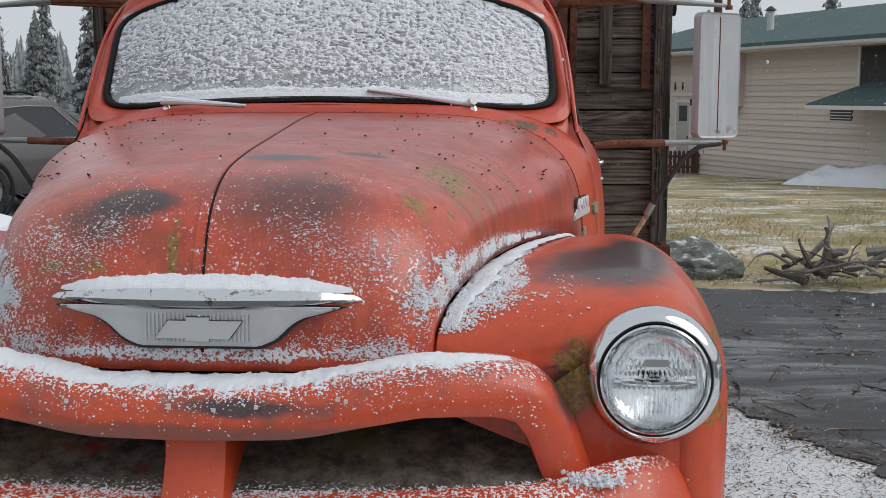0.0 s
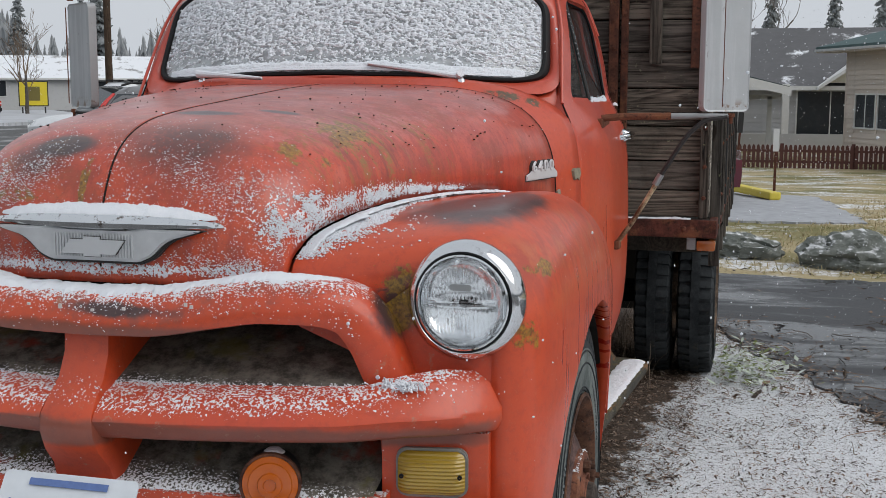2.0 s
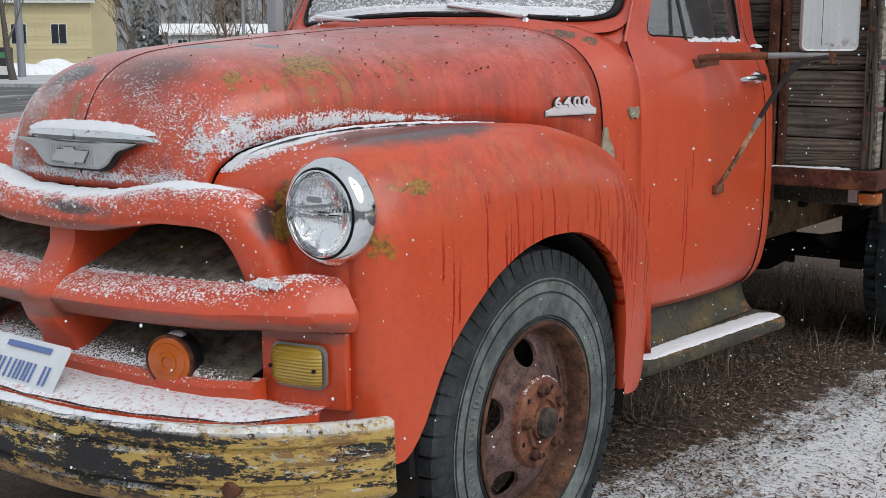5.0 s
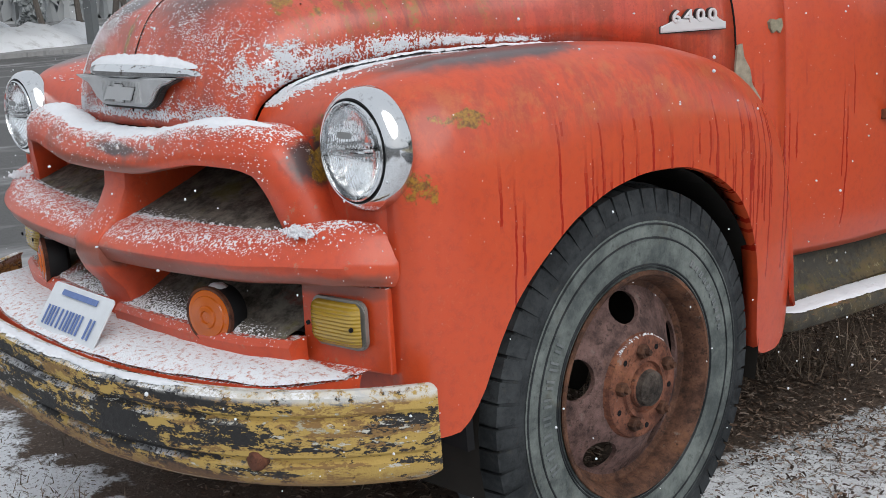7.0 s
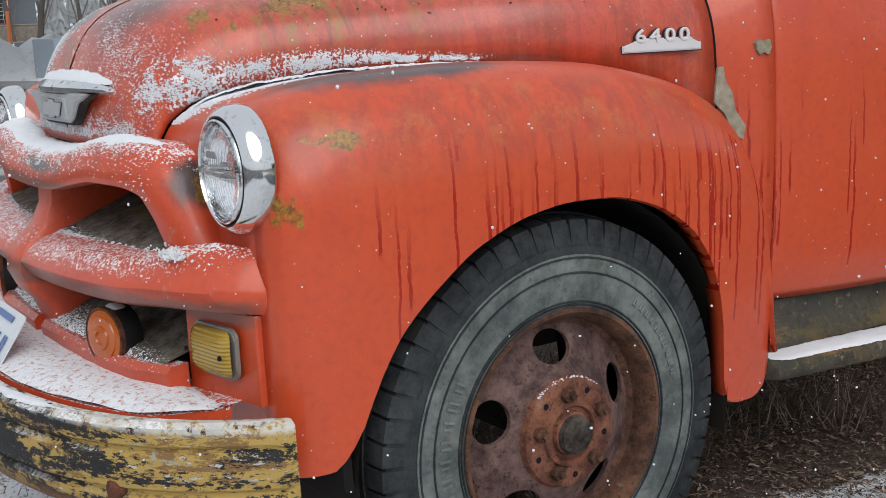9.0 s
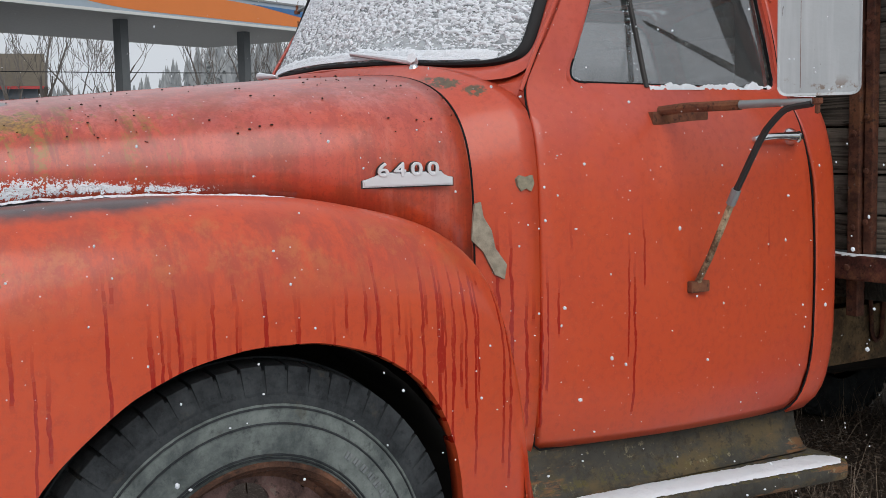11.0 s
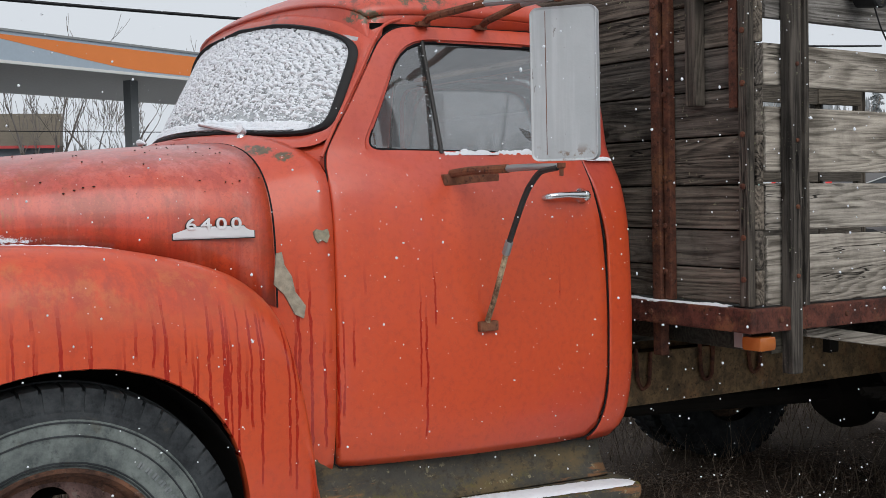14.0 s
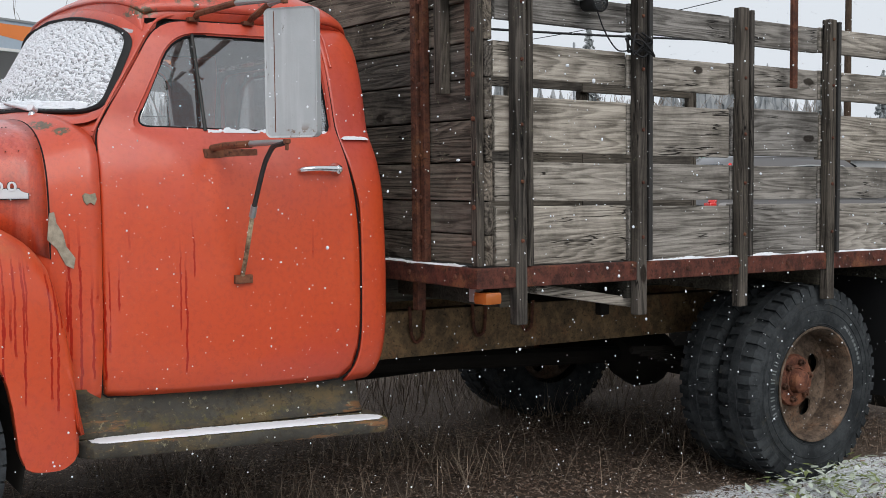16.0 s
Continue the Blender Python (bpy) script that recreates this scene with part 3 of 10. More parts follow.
def old_wood(name, dark, light, along="y", stain=0.4, lichen=0.0):
    """Weathered planks: fine raised grain along one axis, growth lines that swerve, knots, checks; each board differs."""
    p = Paint(name, 0.9, spec=0.15)
    r = p.rand()
    shift = p.t.nodes.new("ShaderNodeVectorMath")
    shift.operation = "MULTIPLY_ADD"
    comb = p.t.nodes.new("ShaderNodeCombineXYZ")
    for k in range(3):
        p.t.links.new(r, comb.inputs[k])
    p.t.links.new(comb.outputs[0], shift.inputs[0])
    shift.inputs[1].default_value = (17, 23, 31)
    p.t.links.new(p.co, shift.inputs[2])
    own = shift.outputs[0]

    def stretched(thin, long):
        return p.scaled(*{"x": (long, thin, thin), "y": (thin, long, thin), "z": (thin, thin, long)}[along], vec=own)

    # growth lines: level sets of a slow field, so that they swerve together
    field = p.noise(1.0, 2, 0.5, stretched(5.5, 0.45))
    lines = p.math("FRACT", p.mul(field, 26.0))
    lines = p.mul(p.ramp(lines, 0.0, 0.75), p.math("SUBTRACT", 1.0, p.ramp(lines, 0.80, 1.0)))
    grain = p.noise(1.0, 6, 0.65, stretched(70, 2.4))
    hair = p.noise(1.0, 5, 0.7, stretched(190, 7))
    blotch = p.noise(4.0, 6, 0.65, stretched(1.0, 0.5))
    tone = p.math("ADD", p.mul(grain, 0.55), p.math("ADD", p.mul(lines, 0.11), p.mul(blotch, 0.42)))
    base = p.mix(p.ramp(tone, 0.36, 0.72), dark, light)
    base = p.mix(p.mul(p.ramp(hair, 0.54, 0.68), 0.60), base, tuple(c * 0.30 for c in dark))
    base = p.mix(p.mul(p.ramp(hair, 0.46, 0.34), 0.35), base, tuple(min(1, c * 1.25) for c in light))
    base = p.mix(p.mul(p.ramp(p.noise(3.0, 6, 0.7, own), 0.48, 0.68), stain), base, tuple(c * 0.45 for c in dark))
    check = p.mul(p.math("SUBTRACT", 1.0, p.ramp(p.math("ABSOLUTE", p.math("SUBTRACT", p.noise(1.0, 4, 0.6, stretched(11, 0.7)), 0.5)), 0.002, 0.009)), p.ramp(p.noise(2.6, 3, 0.5, own), 0.50, 0.58))
    base = p.mix(p.mul(check, 0.92), base, (0.006, 0.005, 0.005))
    knot = p.math("ADD", p.cells(0.9, stretched(6.0, 2.8)), p.mul(p.noise(26, 4, 0.6, own), 0.07))
    base = p.mix(p.mul(p.math("SUBTRACT", 1.0, p.ramp(knot, 0.11, 0.15)), 0.9), base, (0.022, 0.016, 0.012))
    if lichen:
        spots = p.mul(p.ramp(p.noise(55, 6, 0.75, own), 0.60, 0.66), p.ramp(p.noise(5, 4, 0.6, own), 0.50, 0.62))
        base = p.mix(p.mul(spots, lichen), base, p.mix(p.noise(9, 3, 0.5, own), (0.30, 0.30, 0.10), (0.40, 0.43, 0.36)))
    tint = p.mix(r, (0.66, 0.66, 0.68), (1.15, 1.09, 1.02))
    n = p.t.nodes.new("ShaderNodeMixRGB")
    n.blend_type = "MULTIPLY"
    n.inputs[0].default_value = 1.0
    p.t.links.new(base, n.inputs[1])
    p.t.links.new(tint, n.inputs[2])
    p.colour(n.outputs[0])
    p.bump(tone, 0.7, 0.008).bump(hair, 0.6, 0.003).bump(p.math("SUBTRACT", 1.0, check), 0.8, 0.006)
    return p.m


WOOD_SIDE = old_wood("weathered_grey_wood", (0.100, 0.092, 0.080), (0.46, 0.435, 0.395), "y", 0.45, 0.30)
# Darker wood for the far rack, with the bed's inner shade in its colour.
WOOD_FAR = old_wood("shaded_inner_wood", (0.045, 0.040, 0.034), (0.15, 0.135, 0.115), "y", 0.6)
WOOD_FRONT = old_wood("dark_wet_wood", (0.024, 0.021, 0.018), (0.215, 0.190, 0.163), "x", 0.66, 1.0)
WOOD_STAKE = old_wood("stake_wood", (0.022, 0.020, 0.018), (0.125, 0.112, 0.098), "z", 0.6, 0.5)
WOOD_SILL = old_wood("oily_timber", (0.030, 0.028, 0.024), (0.085, 0.078, 0.062), "y", 0.5)


def glass(name, clear=0.80, film=0.06, gloss=0.05):
    """Thin flat glass: mostly clear, mirrored at a slant, with a faint dusty film."""
    m = bpy.data.materials.new(name)
    m.use_nodes = True
    t = m.node_tree
    n, l = t.nodes, t.links
    n.remove(n["Principled BSDF"])
    see, shine, dust = n.new("ShaderNodeBsdfTransparent"), n.new("ShaderNodeBsdfGlossy"), n.new("ShaderNodeBsdfDiffuse")
    see.inputs[0].default_value = (clear, clear * 1.01, clear * 1.01, 1)
    shine.inputs["Roughness"].default_value = 0.03
    dust.inputs[0].default_value = (0.55, 0.58, 0.60, 1)
    slant = n.new("ShaderNodeLayerWeight")
    slant.inputs[0].default_value = 0.35
    power, add = n.new("ShaderNodeMath"), n.new("ShaderNodeMath")
    power.operation = "POWER"
    power.inputs[1].default_value = 3.5
    add.operation = "MULTIPLY_ADD"
    add.inputs[1].default_value, add.inputs[2].default_value = 0.7, gloss
    l.new(slant.outputs["Facing"], power.inputs[0])
    l.new(power.outputs[0], add.inputs[0])
    dirt = n.new("ShaderNodeTexNoise")
    dirt.inputs["Scale"].default_value = 14
    scale = n.new("ShaderNodeMath")
    scale.operation = "MULTIPLY"
    scale.inputs[1].default_value = film * 2
    l.new(dirt.outputs[0], scale.inputs[0])
    a, b = n.new("ShaderNodeMixShader"), n.new("ShaderNodeMixShader")
    l.new(scale.outputs[0], a.inputs[0])
    l.new(see.outputs[0], a.inputs[1])
    l.new(dust.outputs[0], a.inputs[2])
    l.new(add.outputs[0], b.inputs[0])
    l.new(a.outputs[0], b.inputs[1])
    l.new(shine.outputs[0], b.inputs[2])
    l.new(b.outputs[0], n["Material Output"].inputs[0])
    return m


GLASS = glass("window_glass", 0.92, 0.08, 0.24)
SCREEN = glass("frosted_screen_glass", 0.70, 0.62, 0.10)
LENS = glass("headlight_glass", 0.98, 0.03, 0.05)
CABIN = plain("cab_lining", (0.27, 0.265, 0.255), 0.7, vary=0.25)


def lens_plastic(name, a, b):
    p = Paint(name, 0.22)
    p.colour(p.mix(p.noise(20, 5), a, b))
    p.b.inputs["Coat Weight"].default_value = 0.5
    return p.m


AMBER = lens_plastic("amber_lens", (0.40, 0.070, 0.002), (0.56, 0.125, 0.004))
YELLOWED = lens_plastic("yellowed_lens", (0.30, 0.185, 0.018), (0.42, 0.275, 0.035))


def bumper_paint():
    """Peeling layers: ochre over black over grey primer on a steel bumper, torn into level streaks."""
    p = Paint("peeling_bumper_paint", 0.7, spec=0.3)
    x, z, up = p.math("ABSOLUTE", p.axis(0)), p.axis(2), p.up()
    fine_n = p.math("SUBTRACT", p.noise(48, 7, 0.75, p.scaled(1, 1, 2.2)), 0.5)

    def torn(scale, sx, sz, move, a, b, fuzz=0.55, bias=None):
        n = p.math("ADD", p.noise(scale, 7, 0.70, p.scaled(sx, sx, sz, move=move)), p.mul(fine_n, fuzz))
        return p.ramp(p.math("ADD", n, bias) if bias else n, a, b)

    base = p.mix(p.noise(5, 6, 0.7, p.scaled(1, 1, 3)), (0.36, 0.235, 0.060), (0.48, 0.335, 0.105))
    base = p.mix(torn(3.0, 1.6, 9, (2, 5, 1), 0.50, 0.56), base, (0.215, 0.125, 0.048))
    base = p.mix(p.mul(torn(3.4, 1.8, 7, (3, 1, 2), 0.60, 0.63), 0.9), base, (0.36, 0.35, 0.27))
    mid = p.mul(p.math("SUBTRACT", 1.0, p.ramp(x, 0.40, 0.85)), 0.09)
    belt = p.mul(p.ramp(z, 0.475, 0.50), p.math("SUBTRACT", 1.0, p.ramp(z, 0.580, 0.600)), 0.05)
    base = p.mix(torn(3.8, 1.5, 8, (7, 4, 5), 0.560, 0.585, 0.7, p.math("ADD", mid, belt)), base, p.mix(p.noise(80, 5), (0.008, 0.008, 0.009), (0.035, 0.034, 0.034)))
    base = p.mix(p.mul(torn(4.2, 2.2, 14, (1, 8, 3), 0.645, 0.665, 0.8), 0.9), base, (0.52, 0.51, 0.46))
    base = p.mix(p.mul(p.ramp(p.noise(1.0, 7, 0.8, p.scaled(14, 14, 130)), 0.60, 0.66), 0.8), base, (0.030, 0.024, 0.018))
    base = p.mix(p.mul(p.ramp(z, 0.612, 0.626), p.ramp(p.noise(34, 6, 0.75), 0.42, 0.50), 0.8), base, (0.60, 0.60, 0.58))
    low = p.math("SUBTRACT", 1.0, p.ramp(p.math("ADD", z, p.mul(fine_n, 0.06)), 0.455, 0.480))
    base = p.mix(p.mul(low, 0.7), base, (0.16, 0.085, 0.045))
    flakes = p.mul(p.ramp(up, 0.15, 0.6), p.ramp(p.noise(130, 4, 0.7), 0.44, 0.50))
    base = p.mix(p.mul(flakes, p.math("MAXIMUM", p.ramp(z, 0.60, 0.62), p.mul(mid, 6.0)), p.ramp(p.noise(7, 5), 0.45, 0.60), 0.8), base, (0.80, 0.82, 0.85))
    p.colour(base).bump(p.noise(26, 7, 0.75), 0.7, 0.006).bump(p.noise(90, 5), 0.5, 0.003)
    return p.m


BUMPER = bumper_paint()


def mirror_case_metal():
    p = Paint("dull_galvanised", 0.55, 0.30)
    base = p.mix(p.noise(6, 6, 0.7), (0.36, 0.375, 0.385), (0.50, 0.515, 0.525))
    base = p.mix(p.mul(p.ramp(p.noise(1.0, 4, 0.6, p.scaled(22, 22, 1.2)), 0.45, 0.65), 0.5), base, (0.60, 0.615, 0.625))
    scratch = p.ramp(p.noise(1.0, 6, 0.75, p.scaled(60, 60, 14)), 0.66, 0.70)
    base = p.mix(p.mul(scratch, 0.9), base, (0.10, 0.075, 0.06))
    base = p.mix(p.ramp(p.noise(34, 7, 0.75), 0.70, 0.73), base, (0.14, 0.10, 0.075))
    low = p.math("SUBTRACT", 1.0, p.ramp(p.axis(2), 1.43, 1.47))
    base = p.mix(p.mul(low, p.ramp(p.noise(30, 6, 0.7), 0.52, 0.60), 0.8), base, (0.20, 0.12, 0.07))
    p.colour(base).bump(p.noise(120, 4), 0.15, 0.002).bump(p.noise(9, 4), 0.15, 0.01)
    return p.m


MIRROR_CASE = mirror_case_metal()


def board_paint():
    p = Paint("mossy_step_paint", 0.85)
    base = p.mix(p.noise(9, 7, 0.75), (0.020, 0.020, 0.018), (0.095, 0.088, 0.074))
    base = p.mix(p.mul(p.ramp(p.noise(6, 7, 0.75, p.scaled(1, 0.5, 1)), 0.46, 0.64), 0.75), base, (0.125, 0.090, 0.042))
    base = p.mix(p.mul(p.ramp(p.noise(26, 7, 0.75), 0.52, 0.62), 0.7), base, (0.040, 0.034, 0.026))
    base = p.mix(p.mul(p.ramp(p.noise(7, 7, 0.75, p.scaled(1, 0.4, 2.5)), 0.56, 0.64), 0.75), base, (0.24, 0.115, 0.050))
    base = p.mix(p.mul(p.ramp(p.noise(40, 6, 0.75), 0.58, 0.66), p.ramp(p.noise(5, 4), 0.45, 0.6), 0.7), base, (0.27, 0.24, 0.15))
    moss = p.mul(p.ramp(p.up(), 0.3, 0.8), p.ramp(p.noise(34, 6, 0.75), 0.48, 0.58), p.ramp(p.noise(6, 4), 0.42, 0.58))
    base = p.mix(p.mul(moss, 0.85), base, (0.115, 0.095, 0.025))
    p.colour(base).bump(p.noise(50, 6, 0.7), 0.6, 0.005)
    return p.m


STEP = board_paint()
FRAME_RUST = rusty("earthy_frame_steel", (0.075, 0.052, 0.030), (0.21, 0.138, 0.070), 0.3)


# ---------------------------------------------------------------- ground
def ground_height(x, y):
    """A slight fall towards the truck's rear, level to the yard, then down to the houses."""
    h = -0.15 * max(0.0, min(1.0, (y + 0.2) / 4.6))
    right = max(0.0, min(1.0, (x + 6) / 6))
    return h - 0.032 * right * max(0.0, min(15.0, y - 16.0))


def ground_material():
    p = Paint("yard_ground", 0.9)
    x, y, up = p.axis(0), p.axis(1), p.up()
    n1, n2 = p.noise(0.9, 6, 0.65), p.noise(15, 7, 0.75)
    soil = p.mix(p.noise(20, 7, 0.7), (0.032, 0.024, 0.019), (0.165, 0.122, 0.095))
    soil = p.mix(p.ramp(p.noise(70, 6, 0.75), 0.54, 0.66), soil, (0.24, 0.19, 0.15))
    # thin snow lying beside the truck; none beneath it
    beside = p.ramp(p.math("ADD", x, p.math("ADD", p.mul(p.math("SUBTRACT", p.noise(2.0, 5), 0.5), 0.55), p.mul(p.math("SUBTRACT", y, 2.4), -0.09))), 0.60, 0.90)
    infront = p.math("SUBTRACT", 1.0, p.ramp(p.math("ADD", y, p.mul(p.math("SUBTRACT", p.noise(2.5, 4), 0.5), 0.5)), -0.15, 0.30))
    open_air = p.math("MAXIMUM", beside, infront)
    cover = p.math("ADD", p.mul(n1, 0.55), p.mul(n2, 0.45))
    thr = p.math("SUBTRACT", 0.66, p.mul(open_air, 0.275))
    snow = p.ramp(p.math("SUBTRACT", cover, thr), -0.02, 0.05)
    snow = p.mul(snow, p.ramp(p.noise(60, 6, 0.75), 0.39, 0.46), p.ramp(open_air, 0.0, 0.7))
    lawn = p.mix(p.noise(14, 7, 0.75), (0.27, 0.215, 0.110), (0.55, 0.46, 0.29))
    lawn = p.mix(p.mul(p.ramp(p.noise(0.45, 5), 0.42, 0.62), 0.75), lawn, p.mix(p.noise(20, 5), (0.075, 0.085, 0.022), (0.16, 0.16, 0.05)))
    lawn = p.mix(p.mul(p.ramp(p.noise(0.7, 7, 0.75, p.scaled(1, 1.8, 1)), 0.50, 0.60), p.ramp(p.noise(11, 6, 0.7), 0.38, 0.55)), lawn, (0.74, 0.75, 0.77))
    far = p.ramp(p.math("ADD", y, p.mul(p.noise(1.2, 4), 0.9)), 8.6, 9.0)
    far = p.math("MAXIMUM", p.mul(far, p.ramp(x, 0.1, 0.8)), p.ramp(y, 12.5, 13.5))
    yard = p.mix(snow, soil, (0.80, 0.82, 0.85))
    base = p.mix(far, yard, lawn)
    street = p.mix(p.noise(30, 6), (0.085, 0.085, 0.085), (0.15, 0.15, 0.15))
    street = p.mix(p.mul(p.ramp(p.noise(0.6, 6, 0.65, p.scaled(1, 0.35, 1)), 0.52, 0.66), 0.8), street, (0.42, 0.42, 0.43))
    left = p.math("SUBTRACT", 1.0, p.ramp(p.math("ADD", x, p.mul(p.noise(0.8, 4), 1.4)), -3.2, -2.2))
    fore = p.math("SUBTRACT", 1.0, p.ramp(p.math("ADD", y, p.mul(p.noise(0.7, 4), 1.6)), -3.6, -2.4))
    east = p.ramp(p.math("ADD", x, p.mul(p.noise(0.7, 4), 1.6)), 6.2, 7.2)
    p.colour(p.mix(p.math("MAXIMUM", left, p.math("MAXIMUM", fore, p.mul(east, p.math("SUBTRACT", 1.0, p.ramp(y, 0.0, 1.0))))), base, street))
    p.bump(p.noise(28, 6, 0.7), 0.7, 0.03).bump(snow, 0.25, 0.01)
    return p.m


def build_ground():
    xs = [-900, -300, -120, -60, -30, -18, -12] + [-9 + 0.5 * k for k in range(41)] + [14, 20, 30, 60, 120, 300, 900]
    ys = [-900, -200, -60, -20, -10, -6] + [-4 + 0.5 * k for k in range(40)] + [16, 18, 20, 22, 24, 26, 28, 31, 36, 45, 60, 80, 120, 300, 900]
    rows = []
    for yv in ys:
        row = []
        for xv in xs:
            near = -8 < xv < 10 and -3.5 < yv < 15
            bumpy = 0.022 * noise.noise(Vector((xv * 0.9, yv * 0.9, 3))) if near else 0
            row.append((xv, yv, ground_height(xv, yv) + bumpy - 0.01))
        rows.append(row)
    g = part("ground", grid(rows, flip=True), ground_material(), smooth=True)
    bmesh_up(g)
    tagged(g, "dead lawn, dark soil and street with thin patchy snow", "ground", kind="structure")


def bmesh_up(ob):
    bm = bmesh.new()
    bm.from_mesh(ob.data)
    if sum(f.normal.z for f in bm.faces) < 0:
        bmesh.ops.reverse_faces(bm, faces=bm.faces[:])
    bm.to_mesh(ob.data)
    bm.free()


build_ground()


def wet_asphalt():
    p = Paint("wet_asphalt", 0.35)
    wet = p.ramp(p.noise(1.0, 6, 0.68, p.scaled(0.55, 1.9, 1), 0.5), 0.44, 0.60)
    base = p.mix(p.noise(60, 6, 0.7), (0.020, 0.021, 0.024), (0.058, 0.059, 0.063))
    base = p.mix(p.mul(wet, 0.6), base, (0.020, 0.021, 0.024))
    base = p.mix(p.mul(p.ramp(p.noise(34, 7, 0.75), 0.62, 0.70), 0.8), base, (0.12, 0.09, 0.06))
    base = p.mix(p.mul(p.ramp(p.noise(1.4, 7, 0.75), 0.60, 0.72), p.ramp(p.noise(50, 5), 0.45, 0.6), 0.7), base, (0.40, 0.41, 0.42))
    p.colour(base)
    p.rough(p.mix(wet, (0.62,) * 3, (0.16,) * 3))
    p.bump(p.mul(p.noise(120, 4), p.math("SUBTRACT", 1.15, wet)), 0.5, 0.004)
    return p.m


def ragged_sheet(name, outline, z_over, material, label, category, jitter=0.055, seed=4):
    """A thin ragged-edged layer that follows the ground."""
    rnd = random.Random(seed)
    pts = []
    for (ax, ay), (bx, by) in zip(outline, outline[1:] + outline[:1]):
        steps = max(2, int(math.dist((ax, ay), (bx, by)) / 0.09))
        for k in range(steps):
            t = k / steps
            pts.append((lerp(ax, bx, t) + rnd.uniform(-jitter, jitter), lerp(ay, by, t) + rnd.uniform(-jitter, jitter)))
    bm = bmesh.new()
    vs = [bm.verts.new((a, b, ground_height(a, b) + z_over)) for a, b in pts]
    low = [bm.verts.new((a, b, ground_height(a, b) - 0.05)) for a, b in pts]
    bm.faces.new(vs)
    for k in range(len(vs)):
        j = (k + 1) % len(vs)
        bm.faces.new((vs[k], low[k], low[j], vs[j]))
    bmesh.ops.recalc_face_normals(bm, faces=bm.faces[:])
    bmesh.ops.triangulate(bm, faces=[f for f in bm.faces if len(f.verts) > 4])
    ob = part(name, bm, material)
    return tagged(ob, label, category, kind="structure")


ragged_sheet("driveway", [(0.95, 8.5), (1.02, 6.4), (1.35, 5.4), (1.86, 4.3), (2.25, 3.1), (3.4, 1.8), (9, 0.5), (14, 3), (14, 7.2), (6, 7.9), (3.4, 8.3)], 0.002, wet_asphalt(), "wet black asphalt driveway beside the truck", "driveway")


# ---------------------------------------------------------------- the truck: body shapes
HOOD_C = [(0, (-0.012, 1.085)), (1, (-0.016, 1.15)), (2, (-0.004, 1.225)), (3, (0.02, 1.285)), (4, (0.06, 1.345)), (5, (0.125, 1.39)), (6, (0.22, 1.42)), (7, (0.4, 1.442)), (8, (0.6, 1.458)), (9, (0.85, 1.477)), (10, (1.1, 1.495)), (11, (1.37, 1.508))]
HOOD_E = [(0, (0.402, 0.055, 1.095)), (1, (0.403, 0.066, 1.112)), (2, (0.405, 0.08, 1.135)), (3, (0.414, 0.105, 1.158)), (4, (0.428, 0.145, 1.184)), (5, (0.450, 0.215, 1.202)), (6, (0.480, 0.32, 1.218)), (7, (0.520, 0.46, 1.228)), (8, (0.568, 0.62, 1.230)), (9, (0.650, 0.85, 1.222)), (10, (0.715, 1.1, 1.174)), (11, (0.757, 1.37, 1.035))]


def hood_point(s, q):
    """s: 0 at the lip, 11 at the cowl. q: 0 on the centre line, 1 at the edge."""
    cy, cz = curve_at(HOOD_C, s)
    ex, ey, ez = curve_at(HOOD_E, s)
    n = curve_at([(0, 2.15), (8, 3.0), (11, 4.2)], s)
    a = q * math.pi / 2
    c = max(math.cos(a), 0) ** (2 / n)
    return Vector((ex * math.sin(a) ** (2 / n), ey + (cy - ey) * c, ez + (cz - ez) * c))


def hood_panel():
    rows = []
    for k in range(56):
        s = 11 * k / 55
        half = [hood_point(s, j / 20) for j in range(21)]
        rows.append([Vector((-p.x, p.y, p.z)) for p in half[:0:-1]] + half)
    return grid(rows)


# plan of the cab's side and its section, as half widths
CAB_PLAN = [(1.30, 0.765), (1.5, 0.812), (1.75, 0.852), (2.0, 0.874), (2.2, 0.877), (2.4, 0.870), (2.5, 0.864), (2.565, 0.857), (2.605, 0.840), (2.620, 0.808), (2.628, 0.745)]
CAB_SECT = [(0.52, -0.060), (0.55, -0.040), (0.60, -0.022), (0.75, -0.004), (0.95, 0.0), (1.2, -0.006), (1.34, -0.024), (1.42, -0.058), (1.47, -0.082), (1.6, -0.105), (1.75, -0.145), (1.84, -0.19), (1.90, -0.25)]


REAR_EDGE = [(0.52, 2.57), (0.56, 2.60), (0.64, 2.620), (0.8, 2.628), (1.2, 2.622), (1.4, 2.606), (1.47, 2.602), (1.62, 2.600), (1.76, 2.594), (1.83, 2.576), (1.88, 2.55)]


def cab_x(y, z):
    back = 2.628 - curve_at(REAR_EDGE, z)
    return curve_at(CAB_PLAN, y + back * max(0.0, min(1.0, (y - 2.25) / 0.2))) + curve_at(CAB_SECT, z)


def side_point(y, z, out=0.0):
    return Vector((cab_x(y, z) + out, y, z))


def loop_resample(pts, n):
    """n points at even spacing round a closed outline."""
    pts = [Vector(p) for p in pts]
    seg = [(a, b, (b - a).length) for a, b in zip(pts, pts[1:] + pts[:1])]
    total = sum(s[2] for s in seg)
    out = []
    for k in range(n):
        d = total * k / n
        for a, b, l in seg:
            if d <= l:
                out.append(a.lerp(b, d / l if l else 0))
                break
            d -= l
    return out


